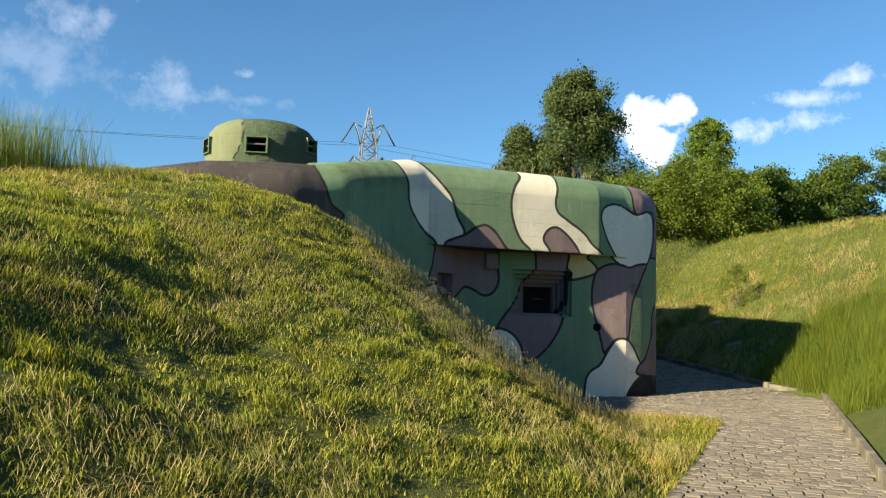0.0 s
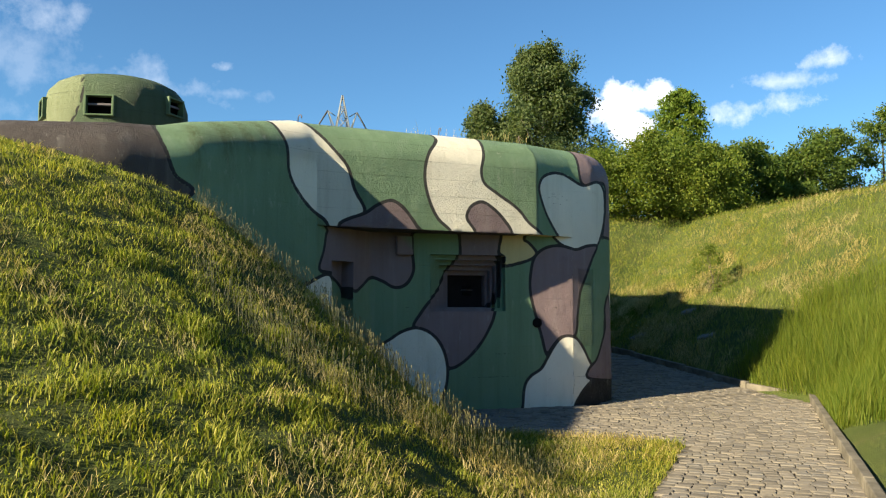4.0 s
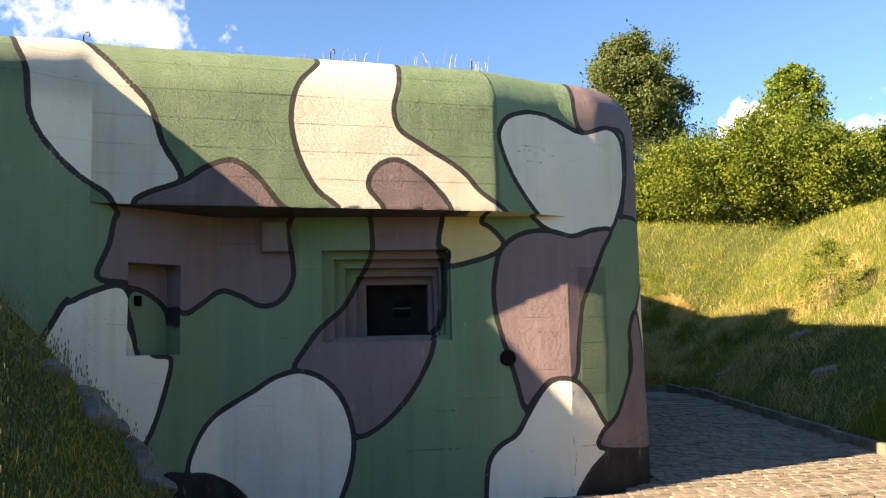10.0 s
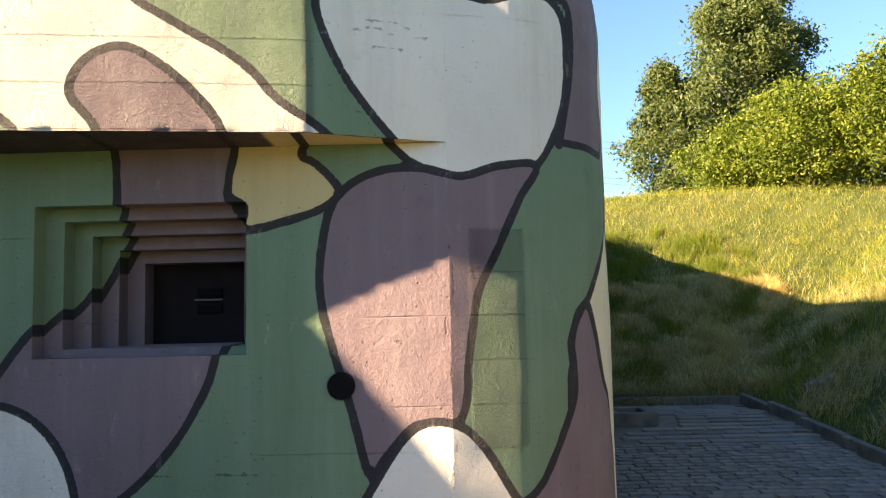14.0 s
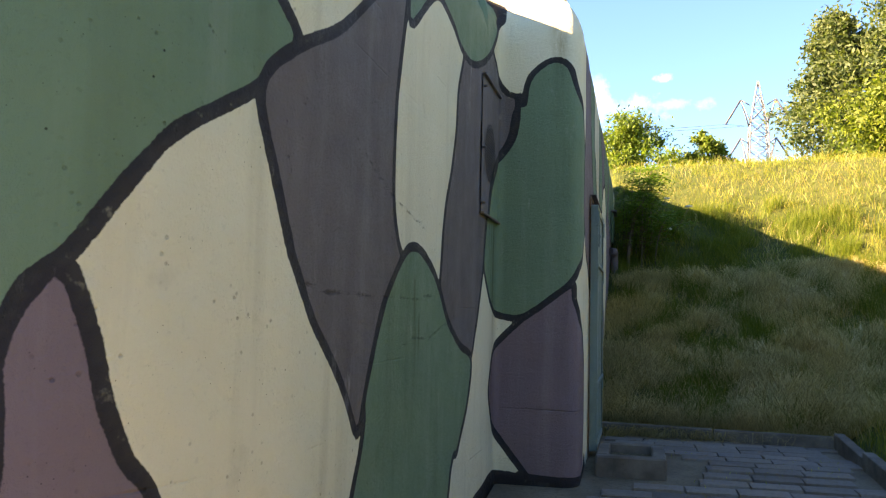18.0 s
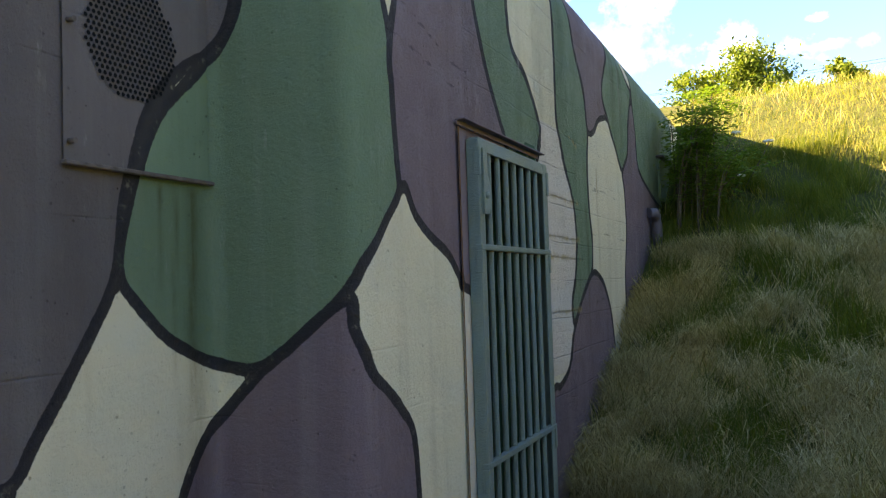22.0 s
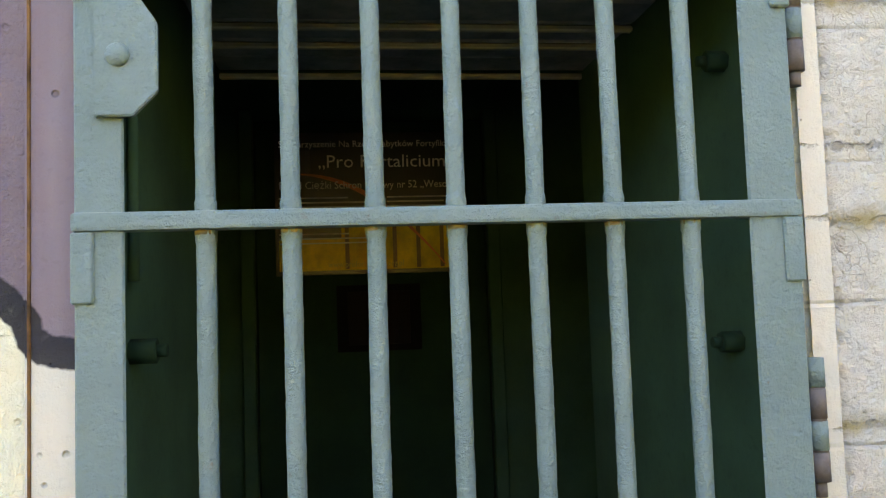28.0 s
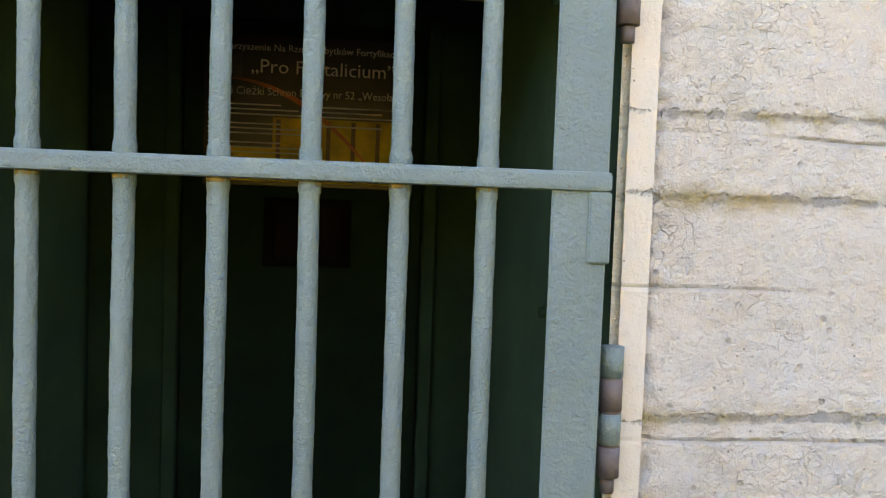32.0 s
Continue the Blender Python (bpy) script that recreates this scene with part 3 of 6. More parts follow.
patch("white", [(-0.82, -0.6), (-0.8, -0.41), (-0.77, -0.12), (-0.67, 0.03), (-0.51, 0.13), (-0.37, 0.35), (-0.19, 0.57), (0.02, 0.58), (0.18, 0.44), (0.34, 0.18), (0.52, -0.01), (0.25, -0.15), (0.08, -0.33), (0.01, -0.47), (0.05, -0.6)])
patch("black", [(0.03, -0.6), (0.04, -0.43), (0.13, -0.29), (0.29, -0.12), (0.52, -0.01), (0.72, 0.02), (1.1, -0.05), (1.1, -0.6)])
patch("brown", [(0.84, 1.19), (0.77, 1.13), (0.73, 1.05), (0.71, 0.96), (0.72, 0.84), (0.7, 0.64), (0.5, 0.27), (0.3, 0.1), (0.35, -0.05), (1.35, -0.05), (1.1, 0.6), (1, 0.75), (0.94, 0.89), (0.91, 1.02)])
patch("yellow", [(-1.15, 2.2), (-1.16, 1.99), (-1.17, 1.81), (-1.07, 1.73), (-1.07, 1.61), (-0.82, 1.66), (-0.65, 1.72), (-0.57, 1.81), (-0.69, 1.95), (-0.77, 2.01), (-0.7, 2.2)], "recess")
patch("brown", [(-4, 2.2), (-3.97, 2), (-4, 1.94), (-4.04, 1.74), (-4.13, 1.5), (-3.92, 1.46), (-3.75, 1.44), (-3.57, 1.35), (-3.39, 1.23), (-3.23, 1.3), (-3.04, 1.42), (-2.88, 1.38), (-2.7, 1.29), (-2.54, 1.33), (-2.43, 1.51), (-2.44, 1.73), (-2.48, 1.92), (-2.55, 2.2)], "recess")
patch("brown", [(-1.73, 2.2), (-1.75, 1.98), (-1.75, 1.73), (-1.86, 1.51), (-2, 1.27), (-2.19, 1.1), (-2.33, 0.92), (-2.42, 0.74), (-2.17, 0.65), (-2.01, 0.46), (-1.92, 0.17), (-1.69, 0.25), (-1.44, 0.5), (-1.27, 0.79), (-1.21, 0.98), (-1.12, 1.14), (-1.09, 1.59), (-1.16, 1.81), (-1.15, 2.2)], "recess")
patch("white", [(-3.1, -0.6), (-2.8, -0.42), (-2.9, -0.23), (-3.13, -0.1), (-3.33, -0.06), (-3.29, 0.13), (-3.16, 0.32), (-2.96, 0.46), (-2.75, 0.58), (-2.59, 0.68), (-2.38, 0.73), (-2.17, 0.65), (-2.01, 0.46), (-1.93, 0.17), (-1.96, -0.12), (-2.07, -0.44), (-2.05, -0.6)], "recess")
patch("black", [(-3.9, -0.6), (-3.54, -0.16), (-3.53, -0.04), (-3.33, -0.07), (-3.13, -0.1), (-2.9, -0.23), (-2.79, -0.42), (-3.1, -0.6)], "recess")
patch("white", [(-4.45, 1.13), (-4.3, 1.31), (-4.09, 1.41), (-3.92, 1.43), (-3.82, 1.27), (-3.7, 1.02), (-3.66, 0.9), (-3.5, 0.86), (-3.56, 0.58), (-3.65, 0.34), (-3.75, 0.18), (-3.85, 0.16), (-4.6, -0.6), (-5.3, -0.6)])
patch("umber", [(1.41, 1.73), (1.57, 1.89), (1.9, 2.06), (2.26, 2.32), (2.54, 2.53), (2.6, 2.75), (2.75, 2.7), (2.62, 2.14), (2.58, 1.96), (2.57, 1.75), (2.58, 1.54), (2.65, 1.4), (2.72, 1.32), (2.54, 1.19), (2.44, 1.09), (2.35, 0.94), (2.26, 0.78), (2.19, 0.66), (2.05, 0.81), (1.89, 0.95), (1.73, 1.07), (1.59, 1.24), (1.56, 1.3), (1.47, 1.52)])
patch("umber", [(4.45, 3), (3.95, 2.95), (3.9, 2.6), (3.79, 2.39), (3.76, 2.24), (3.72, 2.06), (3.62, 1.83), (3.51, 1.61), (3.46, 1.38), (3.43, 1.22), (3.52, 1.15), (3.7, 1.02), (3.91, 0.91), (4.14, 0.85), (4.28, 0.85), (4.36, 0.96), (4.55, 1.22), (4.67, 1.42), (4.71, 1.68), (4.8, 1.95), (4.94, 2.11), (5.13, 2.24), (5.21, 2.38), (5.24, 2.54), (5.28, 2.65), (5.17, 2.7), (5, 2.86)])
patch("green", [(2.75, 3.9), (2.75, 2.75), (2.75, 2.38), (3.07, 2.59), (3.28, 2.7), (3.57, 2.67), (3.9, 2.6), (4.32, 2.66), (4.83, 2.92), (5.15, 3.36), (4.5, 3.9)])
patch("green", [(1.75, -0.6), (2.23, 0.58), (2.25, 0.75), (2.35, 0.95), (2.51, 1.16), (2.69, 1.31), (2.86, 1.39), (3.05, 1.39), (3.26, 1.32), (3.45, 1.21), (3.64, 1.06), (3.94, 0.92), (4.27, 0.83), (4.21, 0.59), (3.94, 0.33), (3.76, 0.24), (3.3, -0.6)])
patch("green", [(5.3, 2.61), (5.34, 2.8), (5.49, 2.92), (5.62, 2.88), (5.7, 2.69), (5.84, 2.5), (5.93, 2.26), (5.94, 2.09), (5.96, 1.91), (5.98, 1.72), (5.86, 1.59), (5.73, 1.45), (5.65, 1.33), (5.49, 1.19), (5.44, 1.16), (5.29, 1.08), (5.12, 1.1), (4.9, 1.2), (4.76, 1.32), (4.68, 1.44), (4.74, 1.7), (4.85, 1.95), (5.06, 2.15), (5.2, 2.31), (5.25, 2.46), (5.26, 2.67)])
patch("brown", [(5.5, -0.2), (5.36, -0.02), (5.24, 0.13), (5.13, 0.27), (4.94, 0.54), (4.95, 0.66), (5.03, 0.79), (5.13, 0.9), (5.31, 1.07), (5.45, 1.17), (5.66, 1.32), (5.68, 1.22), (5.72, 1.13), (5.76, 1.05), (5.86, 0.98), (5.96, 0.9), (6.05, 0.79), (6.08, 0.45), (6.06, 0.1), (6.0, -0.25)])
patch("black", [(4.3, -0.6), (4.35, -0.11), (4.7, -0.04), (5, 0), (5.35, -0.02), (5.7, -0.03), (6.1, -0.02), (6.25, 0.02), (6.3, -0.6)])
patch("brown", [(6.05, 3.9), (6.05, 2.8), (5.93, 2.26), (5.94, 2.09), (5.96, 1.91), (5.98, 1.73), (6.03, 1.73), (6.11, 1.63), (6.26, 1.55), (6.43, 1.48), (6.54, 1.39), (6.63, 1.33), (7.3, 1.3), (7.5, 1.8), (7.27, 2.02), (7.19, 2.11), (7.1, 2.21), (6.88, 2.54), (6.6, 3.3), (6.5, 3.9)])
patch("green", [(6.5, 3.9), (6.6, 3.3), (6.88, 2.54), (7.1, 2.21), (7.19, 2.11), (7.27, 2.02), (7.8, 1.9), (7.77, 2.02), (7.83, 2.17), (7.83, 2.29), (7.6, 2.49), (7.32, 2.67), (7.3, 3.3), (7.3, 3.9)])
patch("green", [(8.15, 3.9), (8.19, 2.93), (8.19, 2.52), (8.21, 2.33), (8.35, 2.08), (8.53, 1.87), (8.57, 1.61), (8.51, 1.4), (8.41, 1.22), (8.43, 1.09), (8.66, 1.21), (8.98, 1.4), (9.04, 1.6), (8.98, 1.91), (8.98, 2.2), (9.02, 2.44), (8.92, 2.71), (8.64, 3.07), (8.6, 3.9)])
patch("brown", [(8.6, 3.9), (8.64, 3.07), (8.93, 2.71), (9.02, 2.43), (9.21, 2.44), (9.4, 2.56), (9.63, 2.62), (9.71, 2.63), (9.58, 2.85), (10, 3.55), (9.3, 3.9)])
patch("green", [(9.3, 3.9), (10, 3.55), (9.57, 2.87), (9.72, 2.62), (9.96, 2.45), (10.26, 2.27), (10.49, 2.45), (10.56, 2.74), (10.74, 3.03), (10.5, 3.2), (10.4, 3.9)])
patch("brown", [(10.26, 2.27), (10.49, 2.45), (10.58, 2.74), (10.79, 2.96), (11.34, 2.69), (11.51, 2.24), (12.2, 1.9), (12.2, 0), (9.3, 0), (10.1, 0.91), (10.19, 1.39), (10.32, 1.79), (10.3, 2.12)])
patch("green", [(10.7, 4), (10.75, 3.2), (10.9, 2.7), (11.2, 2.3), (13, 2.2), (13, 4)])
patch("brown", [(7.2, -0.4), (7.2, 0.45), (7.91, 0.72), (8.08, 0.73), (8.29, 0.82), (8.41, 1.02), (8.57, 1.16), (8.98, 1.4), (9.25, 1.38), (9.45, 1.26), (9.6, 1.05), (9.69, 0.81), (9.68, 0.63), (9.2, -0.4)])
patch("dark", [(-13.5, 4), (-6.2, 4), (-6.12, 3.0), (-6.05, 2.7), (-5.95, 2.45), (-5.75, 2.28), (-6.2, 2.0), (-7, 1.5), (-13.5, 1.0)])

CRACKS = [  # (along the wall, height) of cracks and open joints in the concrete
    [(-1.6, 0.02), (-1.1, 0.03), (-0.5, -0.02), (-0.1, -0.01), (0.25, 0.0), (0.55, -0.02), (0.95, 0.07)], [(-2.6, 1.0), (-2.4, 1.02), (-2.1, 1.01)],
    [(-0.55, 2.2), (-0.45, 2.17), (-0.4, 2.12)], [(-0.3, 1.02), (-0.2, 0.98), (-0.14, 0.9)], [(-1.6, 0.35), (-1.3, 0.36), (-0.9, 0.34)],
    [(6.0, 2.45), (6.3, 2.38), (6.45, 2.33), (6.7, 2.31)], [(9.2, 2.35), (9.35, 2.28), (9.5, 2.24)], [(9.0, 2.05), (9.2, 2.02), (9.45, 1.95)],
    [(1.60, 1.19), (1.85, 1.16), (2.10, 1.17), (2.40, 1.15), (2.62, 1.17), (2.95, 1.16), (3.3, 1.19)],
    [(2.1, 1.72), (2.3, 1.64), (2.55, 1.58), (2.75, 1.55), (3.1, 1.5)],
    [(2.72, 0.95), (2.95, 0.99), (3.2, 0.97), (3.5, 1.03), (3.8, 1.08)],
    [(-0.02, 0.6), (0.0, 0.85), (-0.03, 1.1), (0.03, 1.3), (0.0, 1.5)],
    [(-0.03, -0.4), (0.02, -0.1), (-0.02, 0.2), (0.03, 0.55)],
    [(-0.66, 2.62), (-0.5, 2.6), (-0.38, 2.63), (-0.25, 2.58), (-0.1, 2.6)],
    [(-0.45, 2.66), (-0.3, 2.67), (-0.2, 2.64)], [(-0.4, 2.52), (-0.28, 2.53), (-0.16, 2.5)],
    [(-4.4, 3.02), (-4.0, 3.0), (-3.5, 2.99), (-3.0, 2.985), (-2.4, 2.97), (-1.6, 2.955), (-0.8, 2.94)],
    [(5.9, 2.3), (6.15, 2.28), (6.5, 2.22), (6.8, 2.2)],
    [(8.4, 2.33), (8.6, 2.27), (8.75, 2.24)], [(9.1, 1.2), (9.35, 1.22), (9.6, 1.18)],
    [(9.1, 2.0), (9.4, 2.02), (9.9, 2.0)], [(9.0, 1.68), (9.5, 1.7), (10.2, 1.68)],
    *[[(7.7, z), (8.1, z + 0.004), (8.4, z - 0.003), (8.75, z)] for z in (1.167, 1.50, 1.625, 1.87)],
]


STREAKS = [  # rust and damp that ran down the wall: along it, from, to, half width
    (5.02, 1.74, 0.2, 0.028), (4.93, 1.74, 0.9, 0.012), (4.86, 1.74, 1.2, 0.01), (9.95, 3.3, 2.3, 0.10), (10.25, 3.35, 2.2, 0.08), (5.55, 3.3, 2.6, 0.05),
    (-5.3, 3.2, 2.3, 0.12), (-5.0, 3.25, 2.5, 0.07), (-5.7, 3.1, 2.2, 0.1), (-4.75, 3.3, 2.7, 0.05),
    (8.9, 1.9, 0.9, 0.03), (9.25, 2.2, 1.2, 0.02), (2.95, 1.28, 0.6, 0.02), (3.02, 1.1, 0.7, 0.012),
]


def painted(sz, zone=""):
    """Colour and distance to the nearest painted outline for points (s, z)."""
    sz = np.asarray(sz, float)
    col = np.tile(np.array(PAINT["cream"]), (len(sz), 1))
    line = np.full(len(sz), 9.0)
    for colour, poly, where in PATCHES:
        if zone and where and where != zone:
            continue
        lo, hi = poly.min(0) - 0.1, poly.max(0) + 0.1
        idx = np.nonzero(((sz > lo) & (sz < hi)).all(1))[0]
        if not len(idx):
            continue
        q = sz[idx]
        a, b = poly, np.roll(poly, -1, 0)
        best = np.full(len(q), 9.0)
        inside = np.zeros(len(q), bool)
        for (ax, ay), (bx, by) in zip(a, b):
            dx, dy = bx - ax, by - ay
            t = np.clip(((q[:, 0] - ax) * dx + (q[:, 1] - ay) * dy) / (dx * dx + dy * dy + 1e-12), 0, 1)
            best = np.minimum(best, np.hypot(q[:, 0] - ax - dx * t, q[:, 1] - ay - dy * t))
            if abs(dy) > 1e-9:
                cross = ((ay > q[:, 1]) != (by > q[:, 1])) & (q[:, 0] < dx * (q[:, 1] - ay) / dy + ax)
                inside ^= cross
        col[idx[inside]] = colour
        line[idx] = np.where(inside, best, np.minimum(line[idx], best))
    return col, line


def paint_mesh(ob, coords, roughcast=None, zone=""):
    """Lays the painted pattern on a mesh's vertices."""
    if zone == "wing":  # above the ledge the pattern runs on, below it goes over to the recess
        low = np.asarray(coords, float)[:, 1] < LEDGE_Z
        col, line = painted(coords, "front")
        c2, l2 = painted(np.asarray(coords, float) + [S_REC - S_OVER, 0], "recess")
        col, line = np.where(low[:, None], c2, col), np.where(low, l2, line)
    else:
        col, line = painted(coords, zone)
    me = ob.data
    a = me.attributes.new("paint", "FLOAT_COLOR", "POINT")
    a.data.foreach_set("color", np.c_[col, np.ones(len(col))].astype(np.float32).ravel())
    q = np.asarray(coords, float)
    gap = np.full(len(q), 9.0)
    for pts in CRACKS:
        for (ax, ay), (bx, by) in zip(pts, pts[1:]):
            dx, dy = bx - ax, by - ay
            t = np.clip(((q[:, 0] - ax) * dx + (q[:, 1] - ay) * dy) / (dx * dx + dy * dy), 0, 1)
            gap = np.minimum(gap, np.hypot(q[:, 0] - ax - dx * t, q[:, 1] - ay - dy * t))
    g = me.attributes.new("crack", "FLOAT", "POINT")
    g.data.foreach_set("value", gap.astype(np.float32))
    run = np.zeros(len(q))
    for along, high, low, wide in STREAKS:
        fade = np.clip((high - q[:, 1]) / 0.03, 0, 1) * np.clip((q[:, 1] - low) / (0.7 * (high - low)), 0, 1)
        run = np.maximum(run, fade * np.exp(-((q[:, 0] - along - 0.01 * np.sin(9 * q[:, 1])) / wide) ** 2))
    st = me.attributes.new("streak", "FLOAT", "POINT")
    st.data.foreach_set("value", run.astype(np.float32))
    b = me.attributes.new("edge_line", "FLOAT", "POINT")
    b.data.foreach_set("value", line.astype(np.float32))
    c = me.attributes.new("roughcast", "FLOAT", "POINT")
    r = np.full(len(col), 0.25) if roughcast is None else np.asarray(roughcast)
    c.data.foreach_set("value", r.astype(np.float32))


def cuts(lo, hi, step, marks=()):
    """Even steps from lo to hi that fall on the marks too."""
    out = []
    stops = sorted({lo, hi, *[m for m in marks if lo < m < hi]})
    for a, b in zip(stops, stops[1:]):
        n = max(1, round((b - a) / step))
        out += [a + (b - a) * k / n for k in range(n)]
    return out + [hi]


def wall_skin(name, line, s0, z_low, label, rim=True, z_top=None, holes=(), step=0.03, ends=(None, None), rough=None, zone=""):
    """A wall over a plan line, with a rounded rim at its top."""
    dist = lengths(line)
    marks_s, marks_z = set(), set()
    for h in holes:
        marks_s |= {h[0], h[1]}
        marks_z |= {h[2], h[3]}
    s_list = cuts(s0, s0 + dist[-1], step, marks_s)
    pts, nrm = [], []
    for s in s_list:
        d = min(max(s - s0, 0.0), dist[-1])
        k = max(i for i, v in enumerate(dist[:-1]) if v <= d + 1e-9)
        u = (d - dist[k]) / max(dist[k + 1] - dist[k], 1e-9)
        pts.append(line[k].lerp(line[k + 1], u))
    full = ([ends[0]] if ends[0] is not None else []) + pts + ([ends[1]] if ends[1] is not None else [])
    o = 1 if ends[0] is not None else 0
    for k in range(len(pts)):
        t = (full[min(k + o + 2, len(full) - 1)] - full[max(k + o - 2, 0)]).normalized()
        nrm.append(Vector((-t.y, t.x)))
    verts, coords, rc = [], [], []
    for k, p in enumerate(pts):
        top = z_top if z_top is not None else top_z(p.x, p.y)
        body = top - (0.5 if rim else 0.0)
        mid_z = min(2.6, body - 0.02)
        zs = [z_low + (z - z_low) * (mid_z - z_low) / (2.6 - z_low) for z in cuts(z_low, 2.6, step, marks_z)] if rim else cuts(z_low, top, step, marks_z)
        col = [(0.0, z) for z in zs]
        if rim:
            col += [(0.0, mid_z + (body - mid_z) * i / 16) for i in range(1, 17)]
            col += [(0.5 * (1 - math.cos(math.pi / 44 * i)), body + 0.5 * math.sin(math.pi / 44 * i)) for i in range(1, 23)]
            col.append((1.1, top + 0.05))
        rows_n = len(col)
        for d, z in col:
            w = 0.006 * (noise.noise(Vector((p.x * 1.7, p.y * 1.7, z * 1.7))) + 0.5 * noise.noise(Vector((p.x * 5, p.y * 5, z * 5))))
            if z == z_low and rim and z_low > 1.0:
                w += 0.022 * max(0.0, noise.noise(Vector((p.x * 9, p.y * 9, 3.0))) + 0.1)
            verts.append((p.x + nrm[k].x * (d + w), p.y + nrm[k].y * (d + w), z))
            coords.append((s_list[k], z))
            rc.append(rough(s_list[k], z) if rough else 0.25)
    faces = []
    for k in range(len(pts) - 1):
        sm = (s_list[k] + s_list[k + 1]) / 2
        for i in range(rows_n - 1):
            a = k * rows_n + i
            zm = (coords[a][1] + coords[a + 1][1]) / 2
            if any(h[0] < sm < h[1] and h[2] < zm < h[3] for h in holes):
                continue
            faces.append((a, a + rows_n, a + rows_n + 1, a + 1))
    ob = tagged(mesh_object(name, verts, faces, M_PAINT, True), label, "wall", kind="structure")
    paint_mesh(ob, coords, rc, zone)
    return ob


# ---- bunker walls ----
WING, OVER = FRONT[:i0 + 2], FRONT[i0 + 1:]
S_OVER = -lengths(OVER)[-1]
S_WING = S_OVER - lengths(WING)[-1]
S_REC = -lengths(RECESS)[-1]
S_Y0 = lengths(SIDE)[-1] - (12.5 - GATE_Y0)
S_Y1 = S_Y0 + GATE_Y1 - GATE_Y0
WIN = (-3.21, -2.09, 0.96, 1.76)  # embrasure in the recess wall: x, x, z, z
NICHE = (-3.88, -3.42, 0.90, 1.62)  # in the slanted cheek, along the wall
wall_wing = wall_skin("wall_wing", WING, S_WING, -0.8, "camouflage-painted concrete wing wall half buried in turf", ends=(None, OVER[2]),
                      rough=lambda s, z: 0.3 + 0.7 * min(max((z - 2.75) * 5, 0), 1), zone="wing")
wall_front = wall_skin("wall_front", OVER, S_OVER, LEDGE_Z, "roughcast concrete upper wall painted green, cream and brown",
                       ends=(WING[-3], SIDE[1]), rough=lambda s, z: 1.0 if s < -0.72 else 0.3, zone="front", step=0.025)
ROUGHCAST = (S_Y1 + 0.054, S_Y1 + 0.95, 0.80, 2.30)  # thick flaking render beside the gate: along the wall, height
wall_side = wall_skin("wall_side", SIDE, 0.0, -0.8, "concrete side wall painted in brown, green and cream camouflage", ends=(OVER[-2], None),
                      holes=[(S_Y0, S_Y1, 0.0, GATE_TOP), ROUGHCAST], rough=lambda s, z: (1.0 if S_Y1 < s < S_Y1 + 0.75 else 0.7) if s > S_Y0 else (0.45 if s > 0.5 else 1.0 if 0.12 < s < 0.42 and 0.45 < z < 1.6 else 0.4), step=0.02)
wall_recess = wall_skin("wall_recess", RECESS, S_REC, -0.8, "recessed painted concrete wall under the overhanging ledge", rim=False, z_top=LEDGE_Z,
                        holes=[(WIN[0] - JOINT.x, WIN[1] - JOINT.x, WIN[2], WIN[3]), NICHE], zone="recess", step=0.025)


def roughcast_field():
    """Lumpy, board-marked render with eroded joints, cut fine."""
    s0, s1, z0, z1 = ROUGHCAST
    n, m = 150, 250
    boards = (0.93, 1.05, 1.167, 1.50, 1.625, 1.745, 1.87, 2.0, 2.13)
    verts, coords = [], []
    for i in range(n + 1):
        for j in range(m + 1):
            s, z = s0 + (s1 - s0) * i / n, z0 + (z1 - z0) * j / m
            y = GATE_Y1 + s - S_Y1
            p = Vector((y, z, 0))
            w = 0.006 * (noise.noise(Vector((0.58 * 1.7, y * 1.7, z * 1.7))) + 0.5 * noise.noise(Vector((0.58 * 5, y * 5, z * 5))))
            e = 0.0030 * noise.noise(p * 21) + 0.0022 * abs(noise.noise(p * 48)) + 0.0016 * noise.noise(p * 95) + 0.0008 * noise.noise(p * 180)
            for b in boards:
                gap = z - b - 0.006 * noise.noise(Vector((y * 9, b * 7, 2)))
                e -= 0.0035 * math.exp(-(gap / 0.003) ** 2) * max(0.0, 0.45 + 1.3 * noise.noise(Vector((y * 5, b * 11, 5))))
            e -= 0.016 * math.exp(-((s - s0) / 0.018) ** 2) * (0.6 + noise.noise(p * 40))
            edge = min(1.0, (s1 - s) / 0.06, (z - z0) / 0.06, (z1 - z) / 0.06)
            verts.append((0.58 + 0.004 * edge - w + e * edge, y, z))
            coords.append((s, z))
    faces = [(i * (m + 1) + j, (i + 1) * (m + 1) + j, (i + 1) * (m + 1) + j + 1, i * (m + 1) + j + 1) for i in range(n) for j in range(m)]
    ob = mesh_object("wall_roughcast", verts, faces, M_PAINT, True)
    paint_mesh(ob, coords, [1.12] * len(coords))
    coat = ob.data.attributes["paint"].data
    seen = np.empty(4 * len(coords), np.float32)
    coat.foreach_get("color", seen)
    seen = seen.reshape(-1, 4)
    seen[seen[:, 0] > 0.7, :3] = (0.66, 0.595, 0.485)  # whiter coat beside the gate
    coat.foreach_set("color", seen.ravel())
    return tagged(ob, "thick cream roughcast with flaking paint and mossy board joints", "wall", kind="structure")


roughcast_field()


def painted_piece(name, verts, faces, parent=None, label="", s_of=None):
    """A small painted concrete piece that takes up the pattern of the wall round it."""
    ob = mesh_object(name, verts, faces, M_PAINT)
    paint_mesh(ob, [((s_of(v) if s_of else v[0] - JOINT.x), v[2]) for v in verts], None, "recess")
    if parent is not None:
        ob.parent = parent
    if label:
        ob["label"] = label
    return ob


